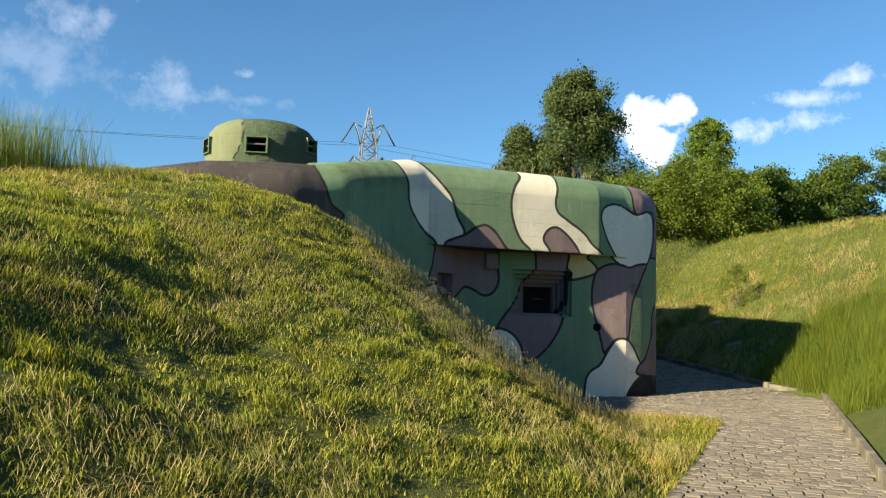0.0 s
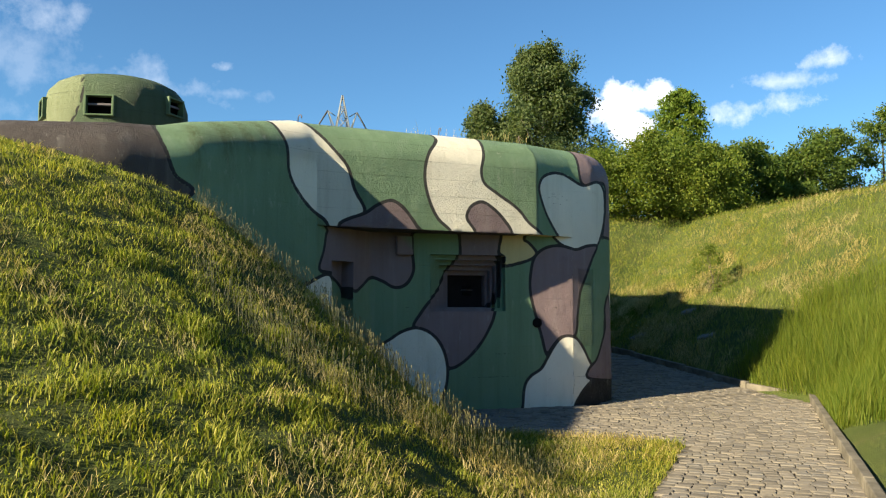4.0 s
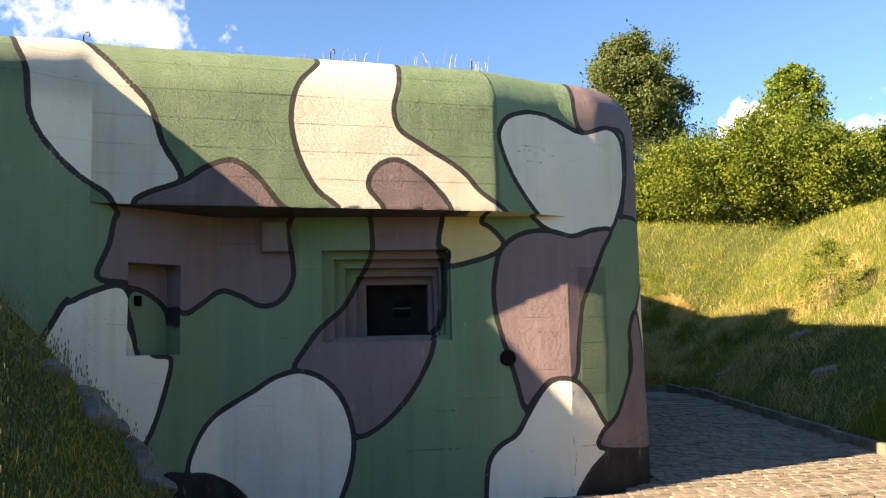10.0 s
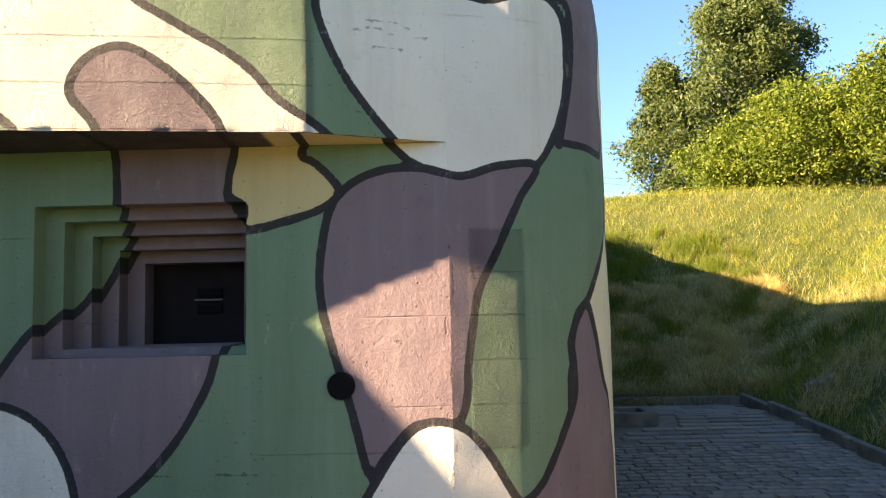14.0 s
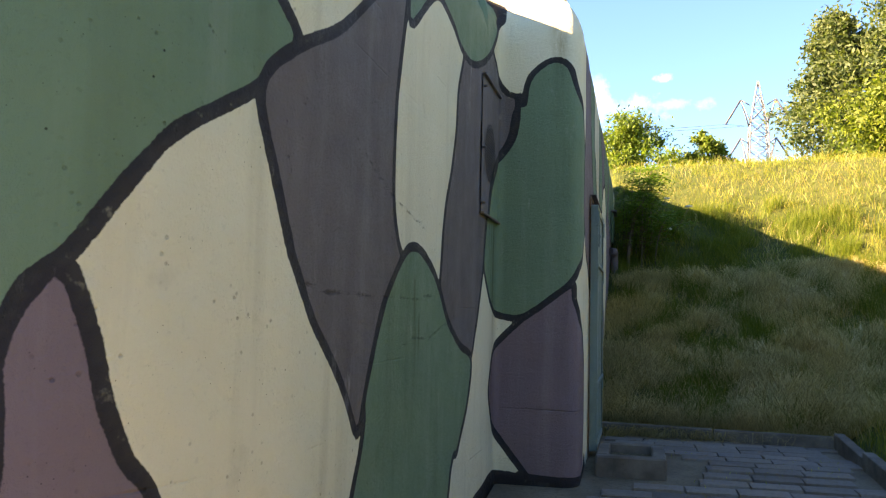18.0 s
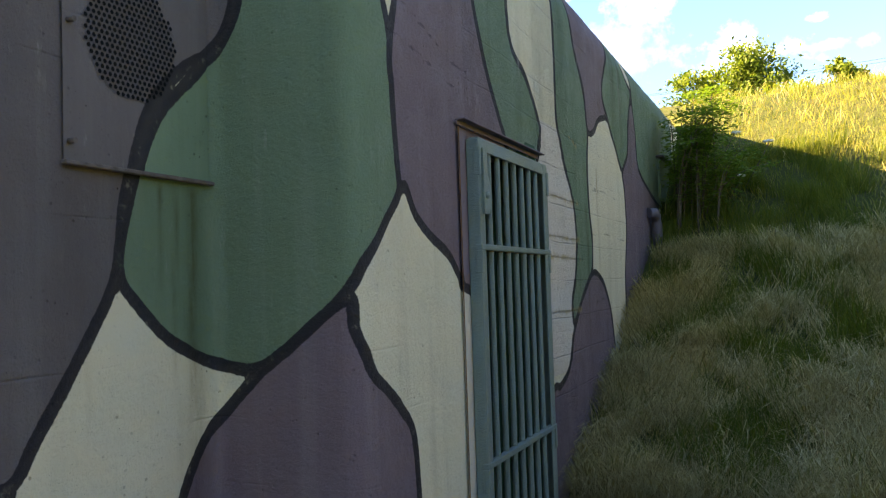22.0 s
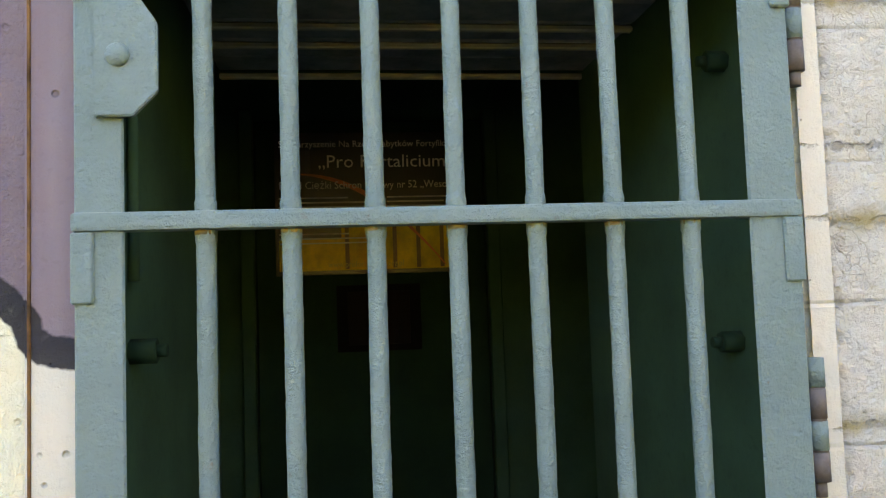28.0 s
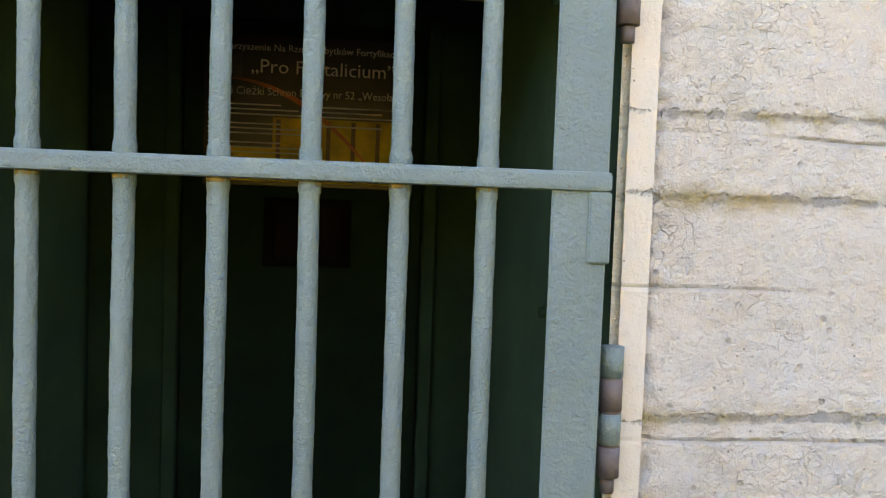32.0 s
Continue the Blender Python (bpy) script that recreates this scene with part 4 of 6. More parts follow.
def grid_quad(a, b, c, d, step=0.03):
    """A patch between four corners, cut fine enough to carry the pattern."""
    a, b, c, d = (Vector(v) for v in (a, b, c, d))
    n = max(1, round(max((b - a).length, (c - d).length) / step))
    m = max(1, round(max((d - a).length, (c - b).length) / step))
    verts = [tuple(a.lerp(b, i / n).lerp(d.lerp(c, i / n), j / m)) for i in range(n + 1) for j in range(m + 1)]
    faces = [(i * (m + 1) + j, (i + 1) * (m + 1) + j, (i + 1) * (m + 1) + j + 1, i * (m + 1) + j + 1) for i in range(n) for j in range(m)]
    return verts, faces


def merged(quads):
    verts, faces = [], []
    for q in quads:
        v, f = grid_quad(*q)
        o = len(verts)
        verts += v
        faces += [tuple(i + o for i in face) for face in f]
    return verts, faces


# underside of the ledge
soffit_v, soffit_f = [], []
ledge_line = []
for a, b in zip(OVER, OVER[1:]):
    n_cut = max(1, round((b - a).length / 0.08))
    ledge_line += [a.lerp(b, k / n_cut) for k in range(n_cut)]
ledge_line.append(OVER[-1])
for k, p in enumerate(ledge_line):
    u = min(max((p.x - INNER.x) / (JOINT.x - INNER.x), 0.0), 1.0)
    q = Vector((max(p.x, INNER.x), -0.38)) if p.x > INNER.x else RECESS[0].lerp(INNER, (p.x - RECESS[0].x) / (INNER.x - RECESS[0].x)) + Vector((-0.15, 0.2))
    soffit_v += [(p.x, p.y + 0.032, LEDGE_Z + 0.004), (q.x, q.y + 0.03, LEDGE_Z + 0.0)]
dense = []
for k in range(len(ledge_line) - 1):
    a0, a1, b0, b1 = soffit_v[2 * k], soffit_v[2 * k + 1], soffit_v[2 * k + 2], soffit_v[2 * k + 3]
    dense.append((a0, b0, b1, a1))
v, f = merged(dense)
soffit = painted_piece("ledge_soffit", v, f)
# soffit shade put into the colour: dark left of x = -1.95, yellow beyond
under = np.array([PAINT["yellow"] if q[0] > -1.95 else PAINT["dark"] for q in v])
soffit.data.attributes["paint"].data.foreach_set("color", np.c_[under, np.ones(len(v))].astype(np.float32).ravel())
tagged(soffit, "shaded underside of the overhanging concrete ledge", "wall", kind="structure")

# stepped embrasure
win = empty_thing("window_1", ((WIN[0] + WIN[1]) / 2, -0.6, WIN[2]), "stepped concrete gun embrasure with a steel plate inside", "embrasure")
win["kind"] = "structure"
x0, x1, z0, z1, y = WIN[0], WIN[1], WIN[2], WIN[3], -0.6
back = win.matrix_basis.inverted()
STEPS = [(0.10, 0.035, 0.068, 0.05, 0.125)] * 4
for k, (dl, dr, dt, db, dy) in enumerate(STEPS):
    dbk = 0.045 if k == 0 else 0.004
    nx0, nx1, nz1, nz0, ny = x0 + dl, x1 - dr, z1 - dt, z0 + dbk, y + dy
    quads = [((x0, y, z0), (x0, ny, z0), (x0, ny, z1), (x0, y, z1)), ((x1, ny, z0), (x1, y, z0), (x1, y, z1), (x1, ny, z1)),
             ((x0, y, z1), (x0, ny, z1), (x1, ny, z1), (x1, y, z1)), ((x0, ny, z0), (x0, y, z0), (x1, y, z0), (x1, ny, z0)),
             ((x0, ny, z0), (nx0, ny, z0), (nx0, ny, z1), (x0, ny, z1)), ((nx1, ny, z0), (x1, ny, z0), (x1, ny, z1), (nx1, ny, z1)),
             ((nx0, ny, nz1), (nx1, ny, nz1), (nx1, ny, z1), (nx0, ny, z1)), ((nx0, ny, z0), (nx1, ny, z0), (nx1, ny, nz0), (nx0, ny, nz0))]
    v, f = merged(quads)
    o = painted_piece("step", v, f, win)
    o.matrix_parent_inverse = back
    x0, x1, z0, z1, y = nx0, nx1, nz0, nz1, ny
bm = block(x1 - x0 + 0.04, 0.04, z1 - z0 + 0.04, ((x0 + x1) / 2, y + 0.16, (z0 + z1) / 2), 0.004)
o = part("steel_plate", bm, M_GUN, win, "dark steel plate with two slits")
o.matrix_parent_inverse = back
v, f = merged([((x0, y, z0), (x0, y + 0.15, z0), (x0, y + 0.15, z1), (x0, y, z1)), ((x1, y + 0.15, z0), (x1, y, z0), (x1, y, z1), (x1, y + 0.15, z1)),
               ((x0, y, z1), (x0, y + 0.15, z1), (x1, y + 0.15, z1), (x1, y, z1)), ((x0, y + 0.15, z0), (x0, y, z0), (x1, y, z0), (x1, y + 0.15, z0))])
o = painted_piece("throat", v, f, win)
o.matrix_parent_inverse = back
for zz, hh in ((z0 + 0.30, 0.045), (z0 + 0.20, 0.05)):
    o = part("slit", block(0.15, 0.03, hh, ((x0 + x1) / 2 + 0.05, y + 0.133, zz), 0.004), M_BLACK, win)
    o.matrix_parent_inverse = back
o = part("slit_lip", block(0.17, 0.05, 0.012, ((x0 + x1) / 2 + 0.05, y + 0.125, z0 + 0.255), 0.003), M_METAL, win)
o.matrix_parent_inverse = back

# niche in the cheek
cheek = (INNER - RECESS[0]).normalized()
deep = Vector((-cheek.y, cheek.x))


def on_cheek(s, d, z):
    p = RECESS[0] + cheek * (s - S_REC) + deep * d
    return (p.x, p.y, z)


a, b, zl, zh = NICHE
D = 0.20
quads = [(on_cheek(a, D, zl), on_cheek(b, D, zl), on_cheek(b, D, zh), on_cheek(a, D, zh)),
         (on_cheek(a, 0, zl), on_cheek(a, D, zl), on_cheek(a, D, zh), on_cheek(a, 0, zh)),
         (on_cheek(b, D, zl), on_cheek(b, 0, zl), on_cheek(b, 0, zh), on_cheek(b, D, zh)),
         (on_cheek(a, 0, zh), on_cheek(a, D, zh), on_cheek(b, D, zh), on_cheek(b, 0, zh)),
         (on_cheek(a, D, zl), on_cheek(a, 0, zl), on_cheek(b, 0, zl), on_cheek(b, D, zl))]
v, f = merged(quads)
patch("green", [(-3.695, 1.43), (-3.55, 1.37), (-3.42, 1.24), (-3.38, 0.92), (-3.38, 0.85), (-3.64, 0.85), (-3.73, 1.14), (-3.78, 1.31), (-3.76, 1.40)], "recess")
niche = painted_piece("niche", v, f, s_of=lambda v: S_REC + (Vector(v[:2]) - RECESS[0]).dot(cheek))
PATCHES.pop()  # that field lies inside the niche alone
tagged(niche, "square niche sunk into the painted concrete cheek", "niche", kind="structure")
p = on_cheek(-3.685, D - 0.012, 1.335)
peep = tagged(part("peep_hole", block(0.055, 0.03, 0.08, (0, 0, 0), 0.004, math.atan2(cheek.y, cheek.x)), M_BLACK),
              "small dark square peep hole in the niche", "hole")
peep.location = p
# concrete slab hanging below the soffit
slab = tagged(part("hanging_block", block(0.24, 0.10, 0.26, (-3.60, -0.66, 1.87), 0.012), M_PAINT), "small painted concrete block under the ledge", "block")
paint_mesh(slab, [(vv.co.x - JOINT.x, vv.co.z) for vv in slab.data.vertices], None, "recess")
# drain hole: a black disc on the uncut wall paints its dark inside
port = empty_thing("drain_port", (-1.60, -0.60, 0.79), "round black port in the painted wall", "port")
bm = tube([(0, -0.012, 0), (0, 0.12, 0)], 0.072, 24, cap=False)
part("bore", bm, M_BLACK, port)
part("dark_disc", tube([(0, 0.0, 0), (0, -0.008, 0)], 0.07, 24), M_BLACK, port)

# roof
roof_v = [(-13, 1.2, 1.95), (-7.0, 2.2, 3.48), (-4.2, 1.2, 3.5), (-1.4, 1.2, 3.5), (-1.4, 5.2, 3.42), (-0.6, 13, 3.42), (-13, 13, 2.3),
          (-13, -2.0, 1.9), (-6.9, -1.5, 3.09), (-5.2, -0.5, 3.46), (-1.6, 0.3, 3.49), (-0.55, 4.9, 3.40), (-0.55, 12.5, 3.40), (-1.1, 1.0, 3.49)]
roof = tagged(mesh_object("roof", roof_v, [(7, 8, 1, 0), (8, 9, 2, 1), (9, 10, 3, 2), (10, 13, 4, 3), (13, 11, 4), (11, 12, 5, 4), (3, 4, 5, 6, 0, 1, 2)], M_ROUGH),
              "dark weathered concrete roof of the bunker", "roof", kind="structure")

# ---- cupola ----
def cupola_mesh():
    """A thick steel observation cupola: short drum with a flattened rounded cap."""
    prof = [(0.93, -0.25), (0.94, 0.0), (0.945, 0.2), (0.935, 0.38), (0.89, 0.55), (0.80, 0.66), (0.66, 0.735), (0.45, 0.78), (0.22, 0.80), (0.0, 0.805)]
    fine = []
    for (r0, z0), (r1, z1) in zip(prof, prof[1:]):
        fine += [(r0 + (r1 - r0) * u, z0 + (z1 - z0) * u) for u in (0, 0.33, 0.66)]
    fine.append(prof[-1])
    verts, faces, n = [], [], 96
    for r, z in fine:
        for i in range(n):
            a = 2 * math.pi * i / n
            w = 1 + 0.012 * noise.noise(Vector((3 * math.cos(a) * r, 3 * math.sin(a) * r, 3 * z))) + 0.008 * noise.noise(Vector((9 * math.cos(a), 9 * math.sin(a), 9 * z)))
            verts.append((r * w * math.cos(a), r * w * math.sin(a), z))
    openings = ((-1.72, 0.17, 0.13, 0.36), (-0.62, 0.15, 0.26, 0.46), (-2.85, 0.15, 0.18, 0.40))
    for k in range(len(fine) - 1):
        for i in range(n):
            a = 2 * math.pi * (i + 0.5) / n - (2 * math.pi if i > n / 2 else 0)
            z = (fine[k][1] + fine[k + 1][1]) / 2
            if any(abs(a - c) < w and lo < z < hi for c, w, lo, hi in openings):
                continue
            faces.append((k * n + i, k * n + (i + 1) % n, (k + 1) * n + (i + 1) % n, (k + 1) * n + i))
    return verts, faces, openings


cup = empty_thing("cupola", (-7.45, 0.42, 3.35), "green painted steel observation cupola on the bunker roof", "cupola")
v, f, openings = cupola_mesh()
dome = mesh_object("dome", v, f, M_PAINT, True)
col = []
lines = []
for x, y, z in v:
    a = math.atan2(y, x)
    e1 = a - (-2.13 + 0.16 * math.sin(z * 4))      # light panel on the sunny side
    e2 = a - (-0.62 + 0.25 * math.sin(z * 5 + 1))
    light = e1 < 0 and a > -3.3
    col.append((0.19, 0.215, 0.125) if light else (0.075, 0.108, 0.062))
    lines.append(min(abs(e1), abs(e2) if z < 0.6 else 9.0) * 0.9)
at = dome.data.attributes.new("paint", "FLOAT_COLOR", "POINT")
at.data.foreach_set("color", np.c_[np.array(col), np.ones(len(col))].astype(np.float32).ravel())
at = dome.data.attributes.new("edge_line", "FLOAT", "POINT")
at.data.foreach_set("value", np.array(lines, np.float32))
at = dome.data.attributes.new("crack", "FLOAT", "POINT")
at.data.foreach_set("value", np.full(len(col), 9.0, np.float32))
at = dome.data.attributes.new("roughcast", "FLOAT", "POINT")
at.data.foreach_set("value", np.full(len(col), 1.0, np.float32))
dome.parent = cup
part("core", tube([(0, 0, -0.2), (0, 0, 0.6)], 0.80, 40), M_BLACK, cup)
for c, w, lo, hi in openings:
    fr = joined(block(0.10, 0.03, hi - lo + 0.05, (0, w * 0.94 + 0.01, 0), 0.006), block(0.10, 0.03, hi - lo + 0.05, (0, -w * 0.94 - 0.01, 0), 0.006),
                block(0.10, w * 1.9, 0.025, (0, 0, (hi - lo) / 2 + 0.012), 0.006), block(0.10, w * 1.9, 0.025, (0, 0, -(hi - lo) / 2 - 0.012), 0.006))
    o = part("port_frame", fr, M_CUP_TRIM, cup, "steel frame of an observation port")
    o.matrix_basis = pose(0.93 * math.cos(c), 0.93 * math.sin(c), (lo + hi) / 2, 0, 0, math.degrees(c))
    o = part("shutter_bar", block(0.04, w * 1.8, 0.03, (0, 0, 0), 0.005), M_METAL, cup)
    o.matrix_basis = pose(0.90 * math.cos(c), 0.90 * math.sin(c), (lo + hi) / 2 + 0.02, 0, 0, math.degrees(c))

# lifting hooks along the roof's edge
hook_spots = [(-5.12, -0.95, 3.44), (-3.12, -0.70, 3.44), (-1.83, -0.52, 3.44)]
first = None
for k, spot in enumerate(hook_spots):
    if first is None:
        pts = [(0, 0, -0.05), (0, 0, 0.06), (0.012, 0, 0.095), (0.035, 0, 0.10), (0.048, 0, 0.08), (0.045, 0, 0.06)]
        first = tagged(part("roof_hook", tube(pts, 0.007, 8), M_RUST), "bent rusty steel hook set in the roof edge", "hook", "hooks on the roof edge")
        first.location = spot
    else:
        copy_thing(first, pose(*spot, 0, 0, 40 * k))

# ---- gate ----
GX = 0.585  # outer face of the wall at the doorway
gate = empty_thing("barred_gate", (GX, GATE_Y0, 0.02), "blue-green painted steel gate of round vertical bars, shut", "gate")
gi = Matrix.Translation((-GX, -GATE_Y0, -0.02))


def on_gate(name, bm, mat=None, parent=None, label=""):
    bmesh.ops.transform(bm, matrix=gi, verts=bm.verts)
    return part(name, bm, mat or M_STEEL, parent or gate, label)


def angle_stile(y_out, y_in, z_lo, z_hi):
    """An upright angle iron: a face flange and one turned back into the doorway."""
    w = 0.008
    s = 1 if y_in > y_out else -1
    return joined(block(w, abs(y_in - y_out), z_hi - z_lo, (0.647, (y_in + y_out) / 2, (z_lo + z_hi) / 2), 0.003),
                  block(0.055, w, z_hi - z_lo, (0.62, y_out + s * w / 2, (z_lo + z_hi) / 2), 0.003))


on_gate("stile", angle_stile(4.945, 5.012, 0.03, 2.0))
right_stile = on_gate("stile", angle_stile(6.018, 5.938, 0.03, 2.0))
on_gate("top_rail", joined(block(0.05, 1.058, 0.045, (0.625, 5.481, 1.985), 0.004), block(0.008, 1.054, 0.03, (0.648, 5.481, 1.962), 0.002)))
on_gate("bottom_rail", block(0.045, 1.058, 0.05, (0.63, 5.481, 0.06), 0.004))
for z in (1.518, 0.56):
    rail = on_gate("cross_rail", block(0.034, 1.081, 0.027, (0.641, 5.4815, z), 0.006, segments=2))
    for y0, y1 in ((4.941, 4.972), (5.990, 6.022)):
        on_gate("tab", block(0.030, y1 - y0, 0.10, (0.642, (y0 + y1) / 2, z - 0.064), 0.003), None, rail)
for y0, y1 in ((5.990, 6.022), (4.941, 4.962)):
    on_gate("corner_tab", block(0.030, y1 - y0, 0.13, (0.643, (y0 + y1) / 2, 1.90), 0.003))
for k in range(7):
    y = 5.12 + k * 0.1217
    pts = [(0.63 + 0.0012 * noise.noise(Vector((k, z * 3, 0))), y + 0.0012 * noise.noise(Vector((z * 3, k, 5))), z) for z in [0.05 + 0.005 * i for i in range(382)]]
    radii = [0.0142 + 0.0007 * noise.noise(Vector((z * 17, k * 3.1, 1))) + (0.0016 if min(abs(z - 1.518), abs(z - 0.56)) < 0.03 else 0.0) for _, _, z in pts]
    bm = tube(pts, 0.0142, 15, radii)
    for q in bm.verts:  # lumpy, many times repainted surface
        out = Vector((q.co.x - 0.63, q.co.y - y, 0))
        q.co += out * (0.015 * noise.noise(q.co * 60) + 0.06 * noise.noise(q.co * 140 + Vector((k, 0, 0))))
    on_gate("bar", bm, None, None)
    for z in (1.518, 0.56):
        on_gate("weld", tube([(0.63, y, z - 0.020), (0.63, y, z - 0.013)], 0.0158, 12), M_WELD, None, "rust-stained weld")
lock = on_gate("lock_plate", plate([(4.975, 1.665), (5.028, 1.665), (5.062, 1.70), (5.062, 1.80), (5.028, 1.85), (5.028, 1.96), (4.975, 1.96)], 0.012, "x", 0.651, 0.002), None, None, "notched lock plate")
bm = bmesh.new()
bmesh.ops.create_uvsphere(bm, u_segments=16, v_segments=10, radius=0.017)
bmesh.ops.scale(bm, vec=(0.6, 1, 1), verts=bm.verts)
bmesh.ops.translate(bm, verts=bm.verts, vec=(0.664, 5.008, 1.752))
for fc in bm.faces:
    fc.smooth = True
on_gate("bolt_head", bm, None, lock)
for z0, z1 in ((1.09, 1.285), (1.74, 1.95), (0.30, 0.50)):
    n = 4
    hinge = on_gate("hinge", tube([(0.616, 6.046, z0 + 0.004), (0.616, 6.046, z1 - 0.004)], 0.0155, 16), M_RUST, None, "worn barrel hinge")
    for k in range(n):
        a, b = z0 + (z1 - z0) * k / n, z0 + (z1 - z0) * (k + 1) / n
        on_gate("knuckle", tube([(0.616, 6.046, a + 0.002), (0.616, 6.046, b - 0.002)], 0.0165, 18), M_STEEL if k % 2 else M_RUST, hinge)
    on_gate("pin_nut", tube([(0.616, 6.046, z0 - 0.022), (0.616, 6.046, z0)], 0.011, 6), M_RUST, hinge)

# reveal and lintel strips
for nm, y0, y1 in (("door_frame_strip", 4.86, 4.944), ("door_frame_strip", 6.062, 6.104)):
    s_here = S_Y0 - GATE_Y0
    v, f = grid_quad((0.592, y0, 0.0), (0.592, y1, 0.0), (0.592, y1, 2.03), (0.592, y0, 2.03), 0.02)
    o = mesh_object(nm, v, f, M_PAINT)
    paint_mesh(o, [(q[1] + s_here, q[2]) for q in v], [0.0] * len(v))
    coat = np.empty(4 * len(v), np.float32)
    o.data.attributes["paint"].data.foreach_get("color", coat)
    coat = coat.reshape(-1, 4)
    coat[coat[:, 0] > 0.7, :3] = (0.6, 0.54, 0.42)
    o.data.attributes["paint"].data.foreach_set("color", coat.ravel())
    tagged(o, "smooth painted strip of the doorway's edge", "trim", kind="structure")
groove = tagged(part("seam", block(0.006, 0.005, 2.05, (0.592, 4.866, 1.02), 0.001), M_SEAM), "dark rusty seam in the wall beside the gate", "trim", kind="structure")
lintel = empty_thing("lintel_strip", (0.60, 5.45, 2.06), "thin steel drip strip over the gate", "drip strip")
o = part("strip", joined(block(0.05, 1.20, 0.007, (0.012, -0.01, 0.012), 0.002), block(0.007, 1.20, 0.022, (-0.006, -0.01, 0.0), 0.002)), M_DRIP, lintel)

# ---- passage behind the gate ----
PB = -0.50
DEEP = -2.0
passage_v = [(GX, GATE_Y0, 0), (PB, GATE_Y0, 0), (PB, GATE_Y1 - 0.02, 0), (GX, GATE_Y1, 0), (0.55, GATE_Y0, 2.2), (PB, GATE_Y0, 2.2), (PB, GATE_Y1 - 0.02, 2.2), (0.55, GATE_Y1, 2.2)]
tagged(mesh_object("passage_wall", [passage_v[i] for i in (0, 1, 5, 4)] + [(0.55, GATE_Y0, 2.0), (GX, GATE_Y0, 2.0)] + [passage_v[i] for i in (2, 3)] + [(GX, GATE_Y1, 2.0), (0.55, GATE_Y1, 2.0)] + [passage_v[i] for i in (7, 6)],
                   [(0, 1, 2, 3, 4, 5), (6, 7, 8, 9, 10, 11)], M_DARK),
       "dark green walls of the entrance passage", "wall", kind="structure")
tagged(mesh_object("passage_floor", [passage_v[i] for i in (0, 3, 2, 1)], [(0, 1, 2, 3)], M_KERB), "concrete floor of the entrance passage", "floor", kind="structure")
# the wider lobby behind it, up to the inner door
A, B, C2 = 4.55, 6.55, 2.75
lobby_v = [(PB, A, 0), (DEEP, A, 0), (DEEP, B, 0), (PB, B, 0), (PB, A, C2), (DEEP, A, C2), (DEEP, B, C2), (PB, B, C2),
           (PB, GATE_Y0, 0), (PB, GATE_Y1 - 0.02, 0), (PB, GATE_Y1 - 0.02, 2.1), (PB, GATE_Y0, 2.1)]
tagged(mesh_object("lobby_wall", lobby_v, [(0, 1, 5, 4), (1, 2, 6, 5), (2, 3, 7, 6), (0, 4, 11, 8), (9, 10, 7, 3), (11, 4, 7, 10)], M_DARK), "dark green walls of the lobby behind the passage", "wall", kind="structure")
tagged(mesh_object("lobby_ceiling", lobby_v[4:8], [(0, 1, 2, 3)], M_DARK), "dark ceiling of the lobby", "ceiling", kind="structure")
tagged(mesh_object("lobby_floor", lobby_v[:4], [(3, 2, 1, 0)], M_KERB), "concrete floor of the lobby", "floor", kind="structure")
pieces = [block(1.03, 1.12, 0.02, (0.02, 5.515, 2.10), 0.002)]
for k in range(7):
    pieces.append(block(0.132, 1.04, 0.03, (0.46 - 0.142 * k, 5.515, 2.066 + random.uniform(-0.004, 0.004)), 0.006))
ceil = tagged(part("passage_ceiling", joined(*pieces), M_PLANK), "weathered boards of the passage ceiling", "ceiling", kind="structure")
for bx in (-0.06, -0.20, -0.475):
    tagged(part("ceiling_batten", block(0.020, 1.04, 0.016, (bx, 5.515, 2.042), 0.004), M_BATTEN), "thin pale batten across the passage ceiling", "batten", "ceiling battens")

tagged(part("door_head", block(0.085, 1.066, 0.125, (0.535, 5.515, 2.066), 0.004), M_DARK), "painted concrete head of the doorway", "lintel", kind="structure")
door = empty_thing("inner_door", (DEEP + 0.03, 5.47, 0.0), "dark green steel inner door, shut", "door")
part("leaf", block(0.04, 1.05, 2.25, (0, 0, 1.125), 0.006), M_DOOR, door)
part("frame_post", block(0.07, 0.06, 2.3, (0.015, -0.56, 1.15), 0.006), M_DARK, door)
part("frame_post", block(0.07, 0.06, 2.3, (0.015, 0.56, 1.15), 0.006), M_DARK, door)
hatch = part("hatch_frame", joined(block(0.03, 0.38, 0.03, (0.03, 0.02, 1.475), 0.003), block(0.03, 0.38, 0.03, (0.03, 0.02, 1.205), 0.003),
                                   block(0.03, 0.05, 0.26, (0.03, -0.145, 1.34), 0.003), block(0.03, 0.05, 0.26, (0.03, 0.185, 1.34), 0.003)), M_BLACK, door, "raised frame of a small hatch")
part("hatch_pane", block(0.012, 0.28, 0.24, (0.024, 0.02, 1.34), 0.002), M_HATCH, hatch, "dark reddish hatch pane")
rod = empty_thing("door_bolt_rod", (0.50, 4.990, 1.42), "round grey steel rod fixed to the passage wall", "rod")
part("rod", tube([(0, 0, 0.02), (0, 0, 0.52)], 0.009, 12), M_DARK, rod)
nut0 = None
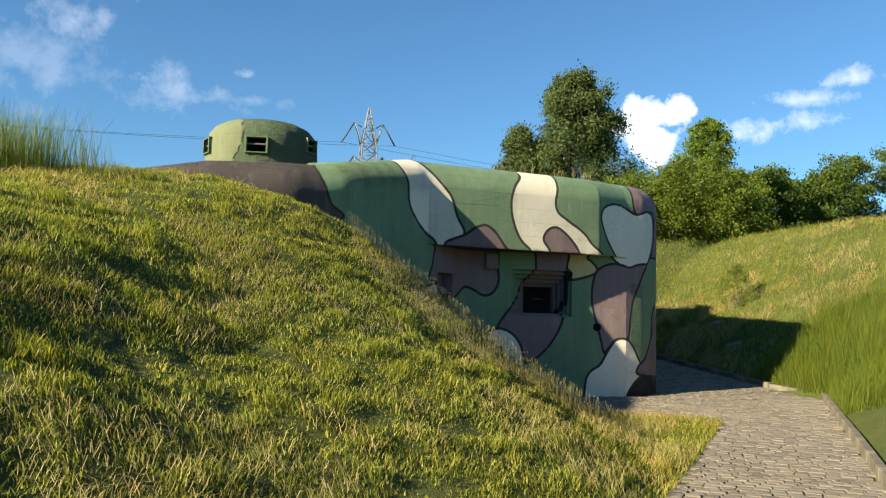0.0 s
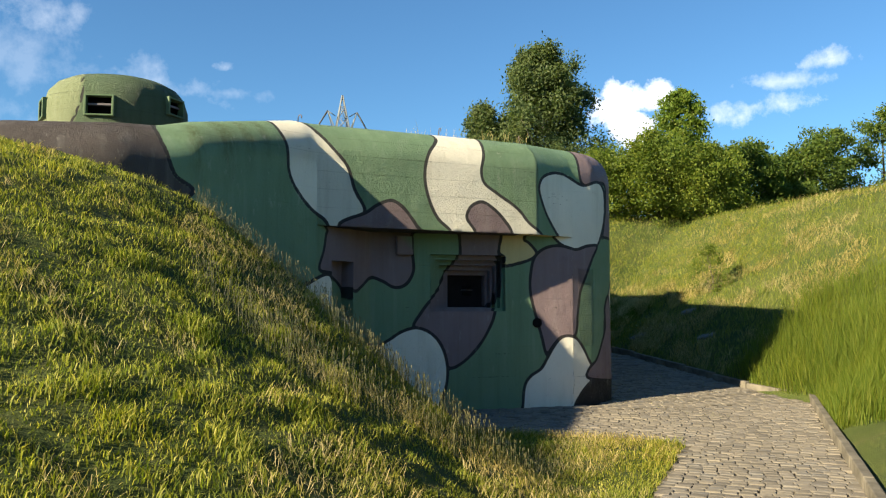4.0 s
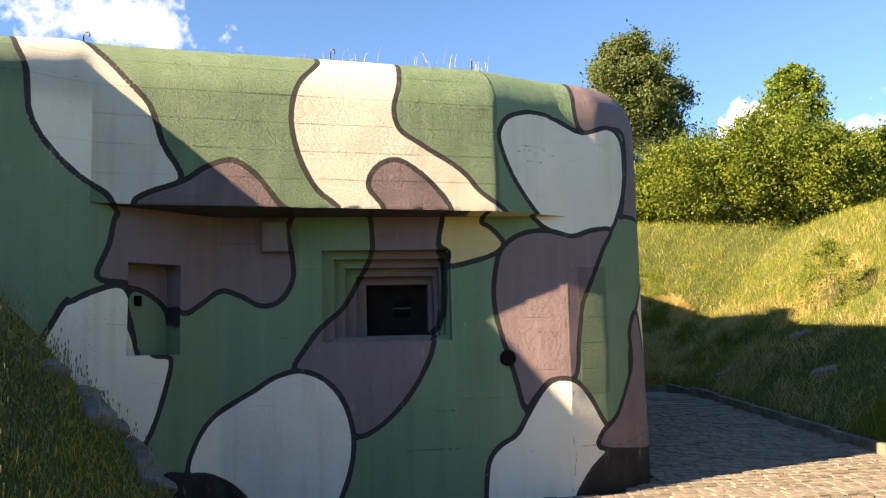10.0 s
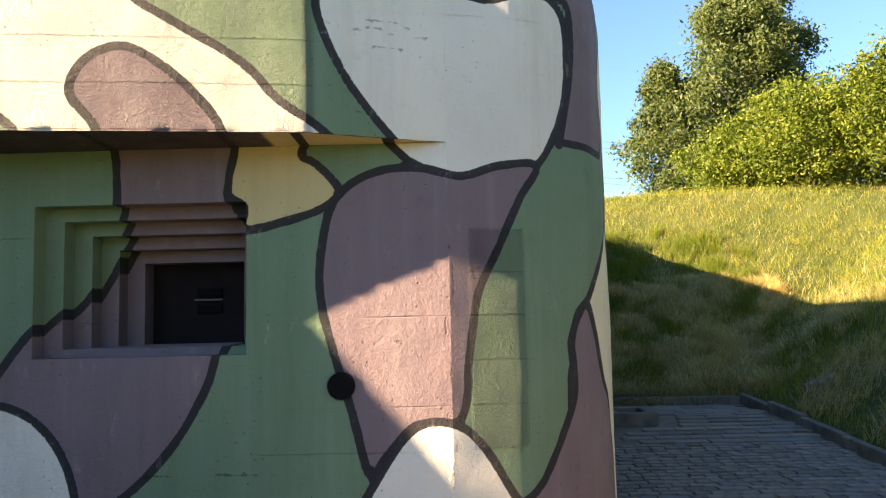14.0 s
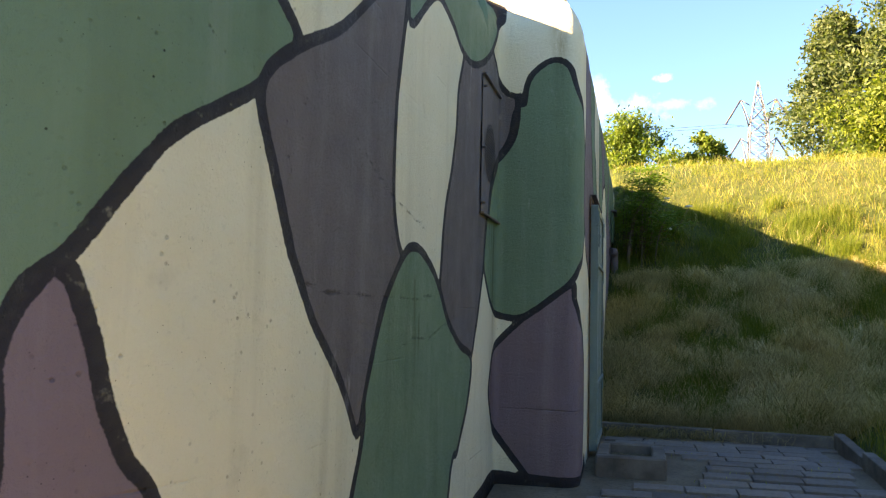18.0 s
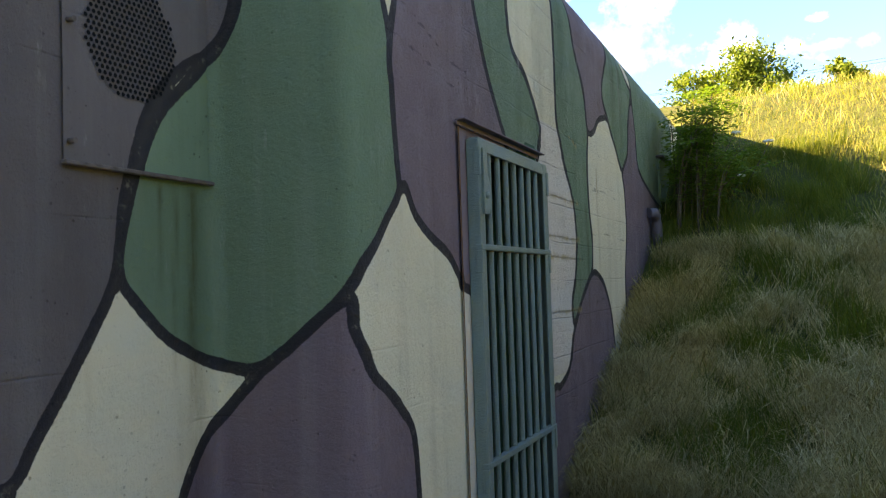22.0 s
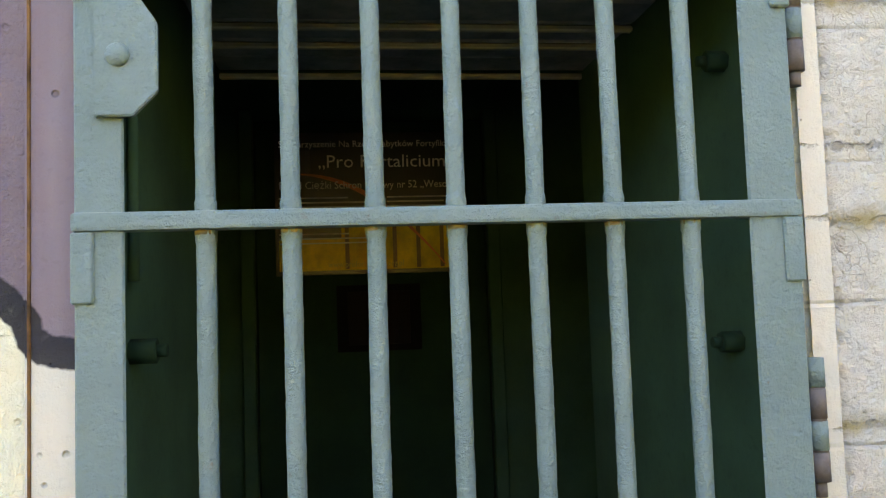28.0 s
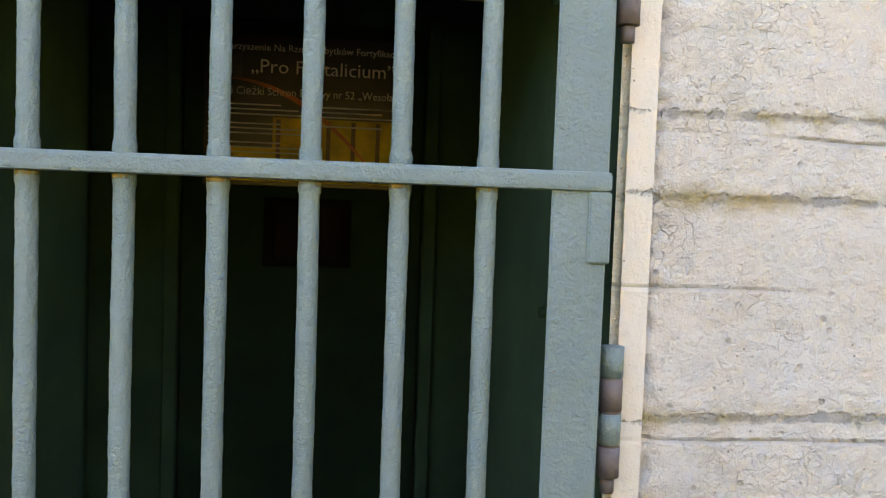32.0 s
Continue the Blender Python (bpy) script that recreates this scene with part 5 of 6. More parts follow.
for x, yy, z in ((0.49, 5.0, 1.33), (0.38, 6.03, 1.30), (0.38, 6.03, 1.83), (0.45, 5.0, 0.62)):
    s = 1 if yy < 5.5 else -1
    if nut0 is None:
        nut0 = empty_thing("anchor_bolt", (x, yy, z), "hexagonal anchor bolt in the dark passage wall", "bolt", "anchor bolts")
        part("nut", tube([(0, -0.02, 0), (0, 0.022, 0)], 0.02, 6), M_DOOR, nut0)
        part("stud", tube([(0, 0.022, 0), (0, 0.038, 0)], 0.010, 10), M_DOOR, nut0)
    else:
        copy_thing(nut0, pose(x, yy, z, 0, 0, 0 if s > 0 else 180))

# notice board on the inner door
SX, SY0, SY1, SZ0, SZ1 = DEEP + 0.07, 5.186, 5.739, 1.54, 1.944
sign = empty_thing("notice_board", (SX, (SY0 + SY1) / 2, SZ0), "printed notice with white lettering on black and amber", "sign")
sign.scale = (1.0, 1.546, 1.609)
W, H = SY1 - SY0, SZ1 - SZ0
part("panel", block(0.006, W, H, (0, 0, H / 2), 0.001), M_SIGN, sign)


def strip(name, y0, y1, z0, z1, mat, lift=0.0045):
    return part(name, block(0.0012, y1 - y0, z1 - z0, (lift, (y0 + y1) / 2, (z0 + z1) / 2)), mat, sign)


strip("photo_band", -W / 2 + 0.19, W / 2 - 0.02, 0.012, 0.185, M_AMBER)
for k in range(5):
    strip("photo_stripe", -W / 2 + 0.20 + k * 0.07, -W / 2 + 0.212 + k * 0.07, 0.015, 0.18, M_UMBER, 0.0058)
strip("photo_foot", -W / 2 + 0.01, -W / 2 + 0.19, 0.012, 0.10, M_AMBER)
swoosh = [(-0.20 + 0.42 * u, 0.285 - 0.02 * u - 0.245 * u * u) for u in [i / 24 for i in range(25)]]
bm = bmesh.new()
prev = None
for k, (yy, zz) in enumerate(swoosh):
    w = 0.004 + 0.012 * math.sin(math.pi * k / 24)
    cur = (bm.verts.new((0.0075, yy, zz - w / 2)), bm.verts.new((0.0075, yy, zz + w / 2)))
    if prev:
        bm.faces.new((prev[0], cur[0], cur[1], prev[1]))
    prev = cur
part("swoosh", bm, M_ORANGE, sign)
emblem = joined(block(0.001, 0.075, 0.075, (0.0060, -0.21, 0.315)), )
part("emblem", emblem, M_EMBLEM, sign)


def lettering(words, y, z, size, mat, wide=None):
    """Printed words, in the built-in typeface, turned into a thin mesh."""
    cu = bpy.data.curves.new("words", "FONT")
    cu.body, cu.size, cu.extrude, cu.resolution_u = words, size, 0.0004, 2
    tmp = bpy.data.objects.new("words", cu)
    scene.collection.objects.link(tmp)
    me = bpy.data.meshes.new_from_object(tmp.evaluated_get(bpy.context.evaluated_depsgraph_get()))
    bpy.data.objects.remove(tmp)
    span_y = max(p.co.x for p in me.vertices) - min(p.co.x for p in me.vertices)
    k = (wide / span_y) if wide else 1.0
    for p in me.vertices:
        p.co = Vector((p.co.z, p.co.x * k, p.co.y))
    me.materials.clear()
    me.materials.append(mat)
    ob = new("lettering", me)
    ob.parent = sign
    ob.location = (0.0082, y, z)
    return tagged(ob, kind="stuff")


lettering("Stowarzyszenie Na Rzecz Zabytków Fortyfikacji", -W / 2 + 0.012, 0.362, 0.026, M_WHITE, W - 0.03)
lettering("„Pro Fortalicium”", -W / 2 + 0.125, 0.303, 0.052, M_WHITE, 0.40)
lettering("Polski Ciężki Schron Bojowy nr 52 „Wesoła”", -W / 2 + 0.012, 0.243, 0.03, M_WHITE, W - 0.03)
lettering("www.profortalicium.org.pl", -W / 2 + 0.15, 0.02, 0.026, M_YELLOW, 0.22)
for k in range(9):
    z = 0.215 - 0.013 * k - (0.012 if k > 2 else 0) - (0.012 if k > 5 else 0)
    strip("text_bar", -W / 2 + 0.012, -W / 2 + 0.012 + (0.20 + 0.05 * ((k * 7) % 3)), z, z + 0.004, M_WHITE, 0.0078)
    if k < 4:
        strip("text_bar", 0.05, 0.05 + 0.2 - 0.03 * (k % 2), z, z + 0.004, M_WHITE, 0.0078)

# ---- perforated vent plate and its strap on the side wall ----
vent = empty_thing("vent_plate", (-0.012, 3.58, 1.75), "brown painted steel plate with a round perforated vent", "vent")
v, f = grid_quad((0.0, -0.28, 0.0), (0.0, 0.36, 0.0), (0.0, 0.36, 0.90), (0.0, -0.28, 0.90), 0.03)
o = mesh_object("plate", v, f, M_PAINT)
s_here = [lengths(SIDE)[k] for k, p in enumerate(SIDE) if abs(p.x + 0.02) < 1e-4][-1] - (3.92 - 3.54)
paint_mesh(o, [(q[1] + s_here + 0.04, q[2] + 1.75) for q in v], [0.05] * len(v))
o.parent = vent
o.location = (0.0015, 0, 0)
dots = []
R = 0.20
row = 0
zz = -R
while zz <= R:
    yy = -R + (0.0105 if row % 2 else 0.0)
    while yy <= R:
        if yy * yy + zz * zz < R * R:
            dots.append((yy, zz))
        yy += 0.021
    zz += 0.018
    row += 1
ang = [2 * math.pi * i / 6 for i in range(6)]
dv = np.array([[0.0085, yy + 0.0077 * math.cos(a), 0.42 + zz + 0.0077 * math.sin(a)] for yy, zz in dots for a in ang])
df = np.arange(len(dv)).reshape(-1, 6)
holes = array_mesh("perforation", dv, df, M_BLACK)
holes["kind"] = "stuff"
holes.parent = vent
holes.location = (0, -0.01, 0)
part("top_strap", block(0.022, 0.64, 0.014, (0.012, 0.04, 0.90), 0.003), M_METAL, vent)
part("strap", block(0.022, 0.66, 0.014, (0.012, 0.04, -0.005), 0.003), M_RUST, vent, "rusty steel strap along the lower edge")
for yy, zz in ((-0.26, 0.06), (-0.26, 0.42), (-0.26, 0.82)):
    part("stud", tube([(0.0, yy, zz), (0.028, yy, zz)], 0.009, 8), M_RUST, vent)

# conduit and box at the far end of the wall
pipe = empty_thing("vent_pipe", (0.65, 9.83, 1.45), "short painted pipe standing against the wall", "pipe")
part("stack", tube([(0.0, 0.0, -0.3), (0.0, 0.0, 0.44), (0.0, -0.04, 0.51), (0.0, -0.12, 0.54), (-0.05, -0.18, 0.54)], 0.05, 14), M_METAL, pipe)
cab = empty_thing("wall_hatch", (0.585, 10.75, 2.2), "painted steel hatch on the wall's far end", "hatch")
part("door", block(0.03, 0.62, 0.44, (0.01, 0, 0.2), 0.004), M_PAINTED_GREEN, cab)
part("hood", block(0.09, 0.70, 0.02, (0.03, 0, 0.44), 0.004), M_METAL, cab)

# concrete well in front of the gate
well = empty_thing("scraper_well", (0.92, 4.70, -0.03), "low concrete well frame filled with dry leaves", "well")
for x0, x1, y0, y1 in ((0.67, 1.17, 4.33, 4.43), (0.67, 1.17, 4.98, 5.07), (0.67, 0.76, 4.43, 4.98), (1.07, 1.17, 4.43, 4.98)):
    part("curb", block(x1 - x0, y1 - y0, 0.16, ((x0 + x1) / 2 - 0.92, (y0 + y1) / 2 - 4.70, 0.05), 0.012), M_KERB, well)
part("fill", block(0.33, 0.56, 0.06, (0, 0, 0.03), 0.01), M_LITTER, well, "leaf litter")

# ---- ground ----
def soft_least(a, b, k):
    h = np.maximum(k - np.abs(a - b), 0.0) / k
    return np.minimum(a, b) - h * h * k * 0.25


def level(y):
    return -0.43 + 0.43 * np.clip((y + 0.5) / 5.3, 0, 1)


def mound_parts(x, y):
    d1 = (x + 4.73) * -0.78 + (y + 8.24) * 0.62      # up the bank from the path
    d2 = (x + 1.3) * -0.62 + (y + 3.95) * -0.78      # from the strip of paving before the wall
    d3 = (x + 3.75) * -0.98 + (y + 4.0) * -0.19      # the steep shoulder against the wing
    return d1, d2, d3


def hill_sides(x, y):
    a = (x - 2.95) * 0.8 + (y + 0.8) * -0.6
    b = x - 2.68
    c = y - 6.12 - (2.6 - x) * 0.12
    return a, b, c


def hill_part(x, y):
    """Distance into the bank on the far side of the path's kerb."""
    a, b, c = hill_sides(x, y)
    return np.maximum(np.maximum(a, b), c)


def mound_swell(x, y):
    """How far the mound bulges towards its crest and falls away steeply to the wall."""
    u, v = np.clip(x, -8.2, -4.5), np.clip(y, -7.5, -2.9)
    dome = -4.598 - 1.6116 * u - 0.0123 * v - 0.0588 * u * u - 0.0747 * u * v + 0.0105 * v * v
    d1, d2, d3 = mound_parts(u, v)
    plain_up = soft_least(0.03 + 0.36 * d1 + 0.033 * d1 * d1, 2.52 + 0.5 * np.clip((v + 5.6) / 3.0, 0, 1), 0.9)
    plain_up = np.maximum(soft_least(np.maximum(plain_up, 0.0), np.maximum(1.45 * (d3 + 0.08), 0.0), 1.0), 0.0) - 0.48
    far = np.hypot(x - u, y - v)
    return 0.72 * np.clip(dome - plain_up, -0.22, 0.28) * np.clip(1 - far / 3.5, 0, 1)


def ground_h(x, y):
    x, y = np.asarray(x, float), np.asarray(y, float)
    g = level(y) - 0.05
    d1, d2, d3 = mound_parts(x, y)
    cap = 2.09 + 0.5 * np.clip((y + 5.6) / 3.0, 0, 1)
    up = soft_least(np.where(d1 > 0, 0.03 + 0.36 * d1 + 0.033 * d1 * d1, 0.0), cap + 0.43, 0.9)
    lawn = np.where((d1 > 0) & (d2 > 0), 0.05 + 0.05 * np.minimum(d1, d2), 0.0)
    left = np.maximum(np.maximum(soft_least(np.maximum(up, 0.0), np.maximum(1.45 * (d3 + 0.08), 0.0), 1.0), 0.0), lawn * (d1 > 0) * (d2 > 0))
    left = np.maximum(left + mound_swell(x, y) * (left > 0.12), np.minimum(left, 0.12))
    left = np.where(d2 < -0.02, np.where(x < -4.15, left, 0.0), left)
    d = hill_part(x, y)
    a, b, c = hill_sides(x, y)
    rise = np.maximum(np.maximum(0.52 * a, 0.60 * b), 0.40 * c + 0.022 * c * np.abs(c))
    right = np.where(d > 0, soft_least(0.07 + rise, 3.85 + 0.02 * np.clip(x - 1.5, 0, 8) + 0.02 * d, 1.0), 0.0)
    right = np.where((x < 0.5) & (y > -0.2) & (y < 12), 0.0, right)
    h = g + np.maximum(left, right)
    lumps = 0.022 * np.sin(9.1 * x + 2 * np.sin(3.3 * y)) * np.sin(8.3 * y + 2 * np.sin(2.9 * x)) + 0.014 * np.sin(17 * x + 3 * y) * np.sin(15 * y - 4 * x)
    bump = lumps + 0.016 * np.sin(1.9 * x + 0.7 * np.sin(1.3 * y)) * np.sin(1.7 * y + 0.9) + 0.013 * np.sin(4.3 * x + 1.1) * np.sin(3.9 * y + 2)
    h = h + bump * np.clip(np.maximum(left, right) * 2, 0, 1)
    inside = ((x < -0.15) & (y > -0.45) & (x > -4.6)) | ((x < 0.45) & (y > 4.1) & (y < 13.2)) | ((x < -0.15) & (y > 1) & (y < 13.2))
    h = np.where(inside & (x > -12.5), np.minimum(h, -0.6), h)
    r = np.hypot(x, y)
    return h * np.clip(1 - (r - 45) / 150, 0.1, 1)


def spaced(lo, hi, step, far):
    mid = [lo + step * k for k in range(int(round((hi - lo) / step)) + 1)]
    up, w, v = [], step, hi
    while v < far:
        w *= 1.35
        v += w
        up.append(v)
    down, w, v = [], step, lo
    while v > -far:
        w *= 1.35
        v -= w
        down.append(v)
    return np.array(down[::-1] + mid + up)


gx, gy = spaced(-15, 14, 0.125, 1200), spaced(-18, 22, 0.125, 1200)
GX2, GY2 = np.meshgrid(gx, gy, indexing="ij")
gv = np.stack([GX2, GY2, ground_h(GX2, GY2)], -1).reshape(-1, 3)
ny = len(gy)
ii, jj = np.meshgrid(np.arange(len(gx) - 1), np.arange(ny - 1), indexing="ij")
q = (ii * ny + jj).ravel()
ground = array_mesh("ground", gv, np.stack([q, q + ny, q + ny + 1, q + 1], -1), M_SOIL)
ground.data.polygons.foreach_set("use_smooth", np.ones(len(ground.data.polygons), bool))
tagged(ground, "turf and soil of the earth banks round the bunker", "ground", kind="structure")

# ---- paved path and its kerbs ----
KERB = [Vector(p) for p in ((-10.2, -18.2), (2.93, -0.86), (2.66, 0.35), (2.66, 6.02), (0.60, 6.22))]


def on_path(x, y):
    d1, d2, d3 = mound_parts(x, y)
    ok = (hill_part(x, y) < -0.05) & ~((d1 > -0.02) & (d2 > -0.02))
    ok &= ~((x < 0.02) & (y > 0.3) & (y < 4.0)) & ~((x < 0.60) & (y > 3.96)) & ~((y > -0.56) & (x < -0.55)) & ~((x < -0.12) & (y > -0.25))
    return ok & (x > -12) & ~((x < -4.2) & (y > -3)) & (y < 6.2)


bx, by = np.arange(-11, 2.9, 0.25), np.arange(-16, 6.4, 0.25)
BX, BY = np.meshgrid(bx, by, indexing="ij")
bv = np.stack([BX, BY, level(BY) - 0.012], -1).reshape(-1, 3)
nb = len(by)
cells = [(i, j) for i in range(len(bx) - 1) for j in range(nb - 1)
         if any(bool(on_path(bx[i] + u, by[j] + w)) for u in (0, 0.25) for w in (0, 0.25)) or (by[j] > -1.2 and -4.2 < bx[i] < 2.5 and by[j] < 0)]
bf = np.array([(i * nb + j, (i + 1) * nb + j, (i + 1) * nb + j + 1, i * nb + j + 1) for i, j in cells])
path = tagged(array_mesh("pavement", bv, bf, M_SAND), "path of worn granite setts with sandy joints", "pavement", kind="structure")


def sett_verts(w, d, h, jitter):
    """A worn stone: a squarish dome with chamfered top edges, its base open."""
    base = [(-w / 2, -d / 2), (w / 2, -d / 2), (w / 2, d / 2), (-w / 2, d / 2)]
    pts = []
    for ring, (k, z) in enumerate(((1.0, -0.03), (1.0, h * 0.55), (0.80, h))):
        for x, y in base:
            pts.append((x * k + random.uniform(-jitter, jitter), y * k + random.uniform(-jitter, jitter), z + (random.uniform(-0.002, 0.002) if ring else 0)))
    pts.append((0, 0, h + 0.002))
    faces = []
    for r in (0, 1):
        for i in range(4):
            faces.append((r * 4 + i, r * 4 + (i + 1) % 4, (r + 1) * 4 + (i + 1) % 4, (r + 1) * 4 + i))
    tris = [(8 + i, 8 + (i + 1) % 4, 12) for i in range(4)]
    return pts, faces, tris


variants = []
for k in range(8):
    pts, faces, tris = sett_verts(0.120, 0.100, 0.008, 0.006)
    me = bpy.data.meshes.new("sett")
    me.from_pydata(pts, [], faces + tris)
    me.materials.append(M_SETT)
    variants.append((me, np.array(pts), faces, tris))
rows_all = []
ang0 = math.atan2(0.795, 0.61)
ca, sn = math.cos(ang0 - math.pi / 2), math.sin(ang0 - math.pi / 2)
PITCH_Y, PITCH_X = 0.108, 0.128
for r in range(-160, 120):
    off = random.uniform(0, PITCH_X)
    for c in range(-140, 140):
        # courses lie across the path; inside the yard they lie across the yard
        u, w = c * PITCH_X + off, r * PITCH_Y
        rows_all.append((u, w))
grid = np.array(rows_all)
lane = np.stack([grid[:, 0] * ca - grid[:, 1] * sn, grid[:, 0] * sn + grid[:, 1] * ca], -1)
lane = lane[(lane[:, 1] < -1.2) & on_path(lane[:, 0], lane[:, 1])]
yard = grid[(grid[:, 1] >= -1.2 + 0.05) & (grid[:, 1] < 3.4) & on_path(grid[:, 0], grid[:, 1])]
spots = [(x, y, ang0 - math.pi / 2) for x, y in lane] + [(x, y, 0.0) for x, y in yard]
singles, mv, mf, mt = 0, [], [], []
for x, y, a in spots:
    turn = a + random.uniform(-0.07, 0.07)
    x += random.uniform(-0.008, 0.008)
    y += random.uniform(-0.006, 0.006)
    me, pts, faces, tris = variants[random.randrange(8)]
    z = float(level(y)) + random.uniform(-0.005, 0.004)
    if singles < 290 and 0.7 < x < 2.55 and 0.9 < y < 3.0:
        ob = new("sett", me)
        ob.parent = path
        ob.location, ob.rotation_euler = (x, y, z), (0, 0, turn)
        singles += 1
        continue
    c, s = math.cos(turn), math.sin(turn)
    o = 13 * len(mv)
    mv.append(np.c_[pts[:, 0] * c - pts[:, 1] * s + x, pts[:, 0] * s + pts[:, 1] * c + y, pts[:, 2] + z])
    mf += [tuple(i + o for i in f) for f in faces] + [tuple(i + o for i in f) for f in tris]
slab_kinds = []
for k in range(6):
    pts, faces, tris = sett_verts(0.325, 0.188, 0.008, 0.006)
    me = bpy.data.meshes.new("slab")
    me.from_pydata(pts, [], faces + tris)
    me.materials.append(M_SLAB)
    slab_kinds.append(me)
for r in range(14):  # larger flat stones before the gate
    y = 3.52 + 0.2 * r
    x = 0.72 + random.uniform(0, 0.3)
    while x < 2.6:
        if bool(on_path(x, y)) and x - 0.16 > (0.62 if y > 3.9 else 0.02) and not (x < 1.36 and 4.24 < y < 5.16):
            ob = new("slab", slab_kinds[random.randrange(6)])
            ob.parent = path
            ob.location, ob.rotation_euler = (x, y, float(level(y)) + random.uniform(-0.003, 0.003)), (0, 0, random.uniform(-0.02, 0.02))
        x += 0.34
rest = mesh_object("setts", np.concatenate(mv), mf, M_SETT)
rest.parent = path
tagged(rest, kind="stuff")

kerb_root = tagged(new("kerb"), "low concrete kerb of separate stones along the bank", "kerb", kind="structure")
for a, b in zip(KERB, KERB[1:]):
    n = max(1, round((b - a).length / 0.98))
    ang = math.atan2(b.y - a.y, b.x - a.x)
    for k in range(n):
        m = a.lerp(b, (k + 0.5) / n)
        ln = (b - a).length / n - 0.012
        o = part("kerb_stone", block(ln, 0.085, 0.26, (0, 0, 0), 0.012, segments=2), M_KERB, kerb_root)
        o.location = (m.x, m.y, float(level(m.y)) - 0.02 + random.uniform(-0.006, 0.006))
        slope = math.atan2(float(level(b.y) - level(a.y)), (b - a).length)
        o.rotation_euler = (random.uniform(-0.02, 0.02), -slope, ang + random.uniform(-0.006, 0.006))

# stones showing in the mound's shoulder
STONES = [(-4.62, -2.3, 0.15), (-4.40, -2.05, 0.14), (-4.22, -1.75, 0.12), (-4.75, -2.05, 0.13), (-4.52, -1.78, 0.12), (-4.36, -1.5, 0.11), (-4.55, -2.62, 0.12), (-4.30, -2.35, 0.10), (-4.15, -2.0, 0.09), (-4.85, -2.4, 0.11), (-4.68, -1.6, 0.12)]
for k, (x, y, r) in enumerate(STONES):
    bm = bmesh.new()
    bmesh.ops.create_icosphere(bm, subdivisions=3, radius=r)
    cut_way = [Vector((math.sin(2.1 * i + k), math.cos(1.7 * i + 2 * k), math.sin(1.3 * i + 3 * k))).normalized() for i in range(9)]
    for vtx in bm.verts:
        for way_out in cut_way:  # broken faces
            over = vtx.co.dot(way_out) - 0.72 * r
            if over > 0:
                vtx.co -= way_out * over
        vtx.co *= 1 + 0.18 * noise.noise(vtx.co * 9 + Vector((k * 5, 0, 0)))
        vtx.co.z *= 0.75
    o = tagged(part("stone", bm, M_STONE), "rough grey stone sticking out of the turf", "stone", "stones in the bank")
    o.location = (x, y, float(ground_h(x, y)) + 0.02)
# flat stones on the yard's bank
for x, y in ((3.6, 2.9), (4.2, 4.4), (3.2, 4.9)):
    o = tagged(part("slab_stone", block(0.34, 0.22, 0.07, (0, 0, 0), 0.02, random.uniform(0, 3)), M_STONE), "flat grey stone lying in the grass", "stone", "flat stones in the grass")
    o.location = (x, y, float(ground_h(x, y)) + 0.02)
    o.rotation_euler = (0, -0.4, 0)


# ---- grass ----
rng = np.random.default_rng(7)


def blades(name, x, y, height, width, lean, mat, label, tip=0.35, z=None):
    """Single bent blades, five corners each, as one mesh."""
    n = len(x)
    z = ground_h(x, y) - 0.012 if z is None else z
    a = rng.uniform(0, 2 * np.pi, n)
    b = 3.1 * wave(x, y, 1.3, 0.6) + 2.2 * wave(x, y, 3.7, 1.7) + rng.normal(0, 1.5, n)
    sx, sy = np.cos(a) * width / 2, np.sin(a) * width / 2
    lx, ly = np.cos(b) * lean * height, np.sin(b) * lean * height
    root = np.stack([x, y, z], -1)
    side = np.stack([sx, sy, 0 * sx], -1)
    mid = root + np.stack([lx * 0.3, ly * 0.3, height * 0.55], -1)
    top = root + np.stack([lx, ly, height * np.sqrt(np.maximum(0.05, 1 - lean ** 2 * 0.6))], -1)
    verts = np.stack([root - side, root + side, mid + side * 0.8, mid - side * 0.8, top], 1).reshape(-1, 3)
    o = 5 * np.arange(n)[:, None]
    tri = np.concatenate([o + [0, 1, 2], o + [0, 2, 3], o + [3, 2, 4]], 1).reshape(-1, 3)
    ob = array_mesh(name, verts, tri, mat)
    return tagged(ob, label, "grass", kind="stuff")


def wave(x, y, f, p):
    return np.sin(f * x + p + 1.3 * np.sin(0.8 * f * y + p)) * np.sin(f * 0.9 * y + 2.1 * p + 1.1 * np.sin(0.7 * f * x))


def scatter(n, x0, x1, y0, y1, keep):
    x, y = rng.uniform(x0, x1, n), rng.uniform(y0, y1, n)
    k = keep(x, y)
    return x[k], y[k]


def turf_left(x, y):
    d1, d2, d3 = mound_parts(x, y)
    out = (d1 > 0.0) & (d1 < 9) & (d2 > 0.0) & (y < -1.2)
    out |= (d1 > 0) & (x < -4.25) & (y < -1.3) & (d3 > 0)
    return out & ~((x < -6.2) & (y > -2.45)) & ~((y > -1.5 - 0.62 * np.clip(-4.9 - x, 0, 1.5)) & (x > -6.4))


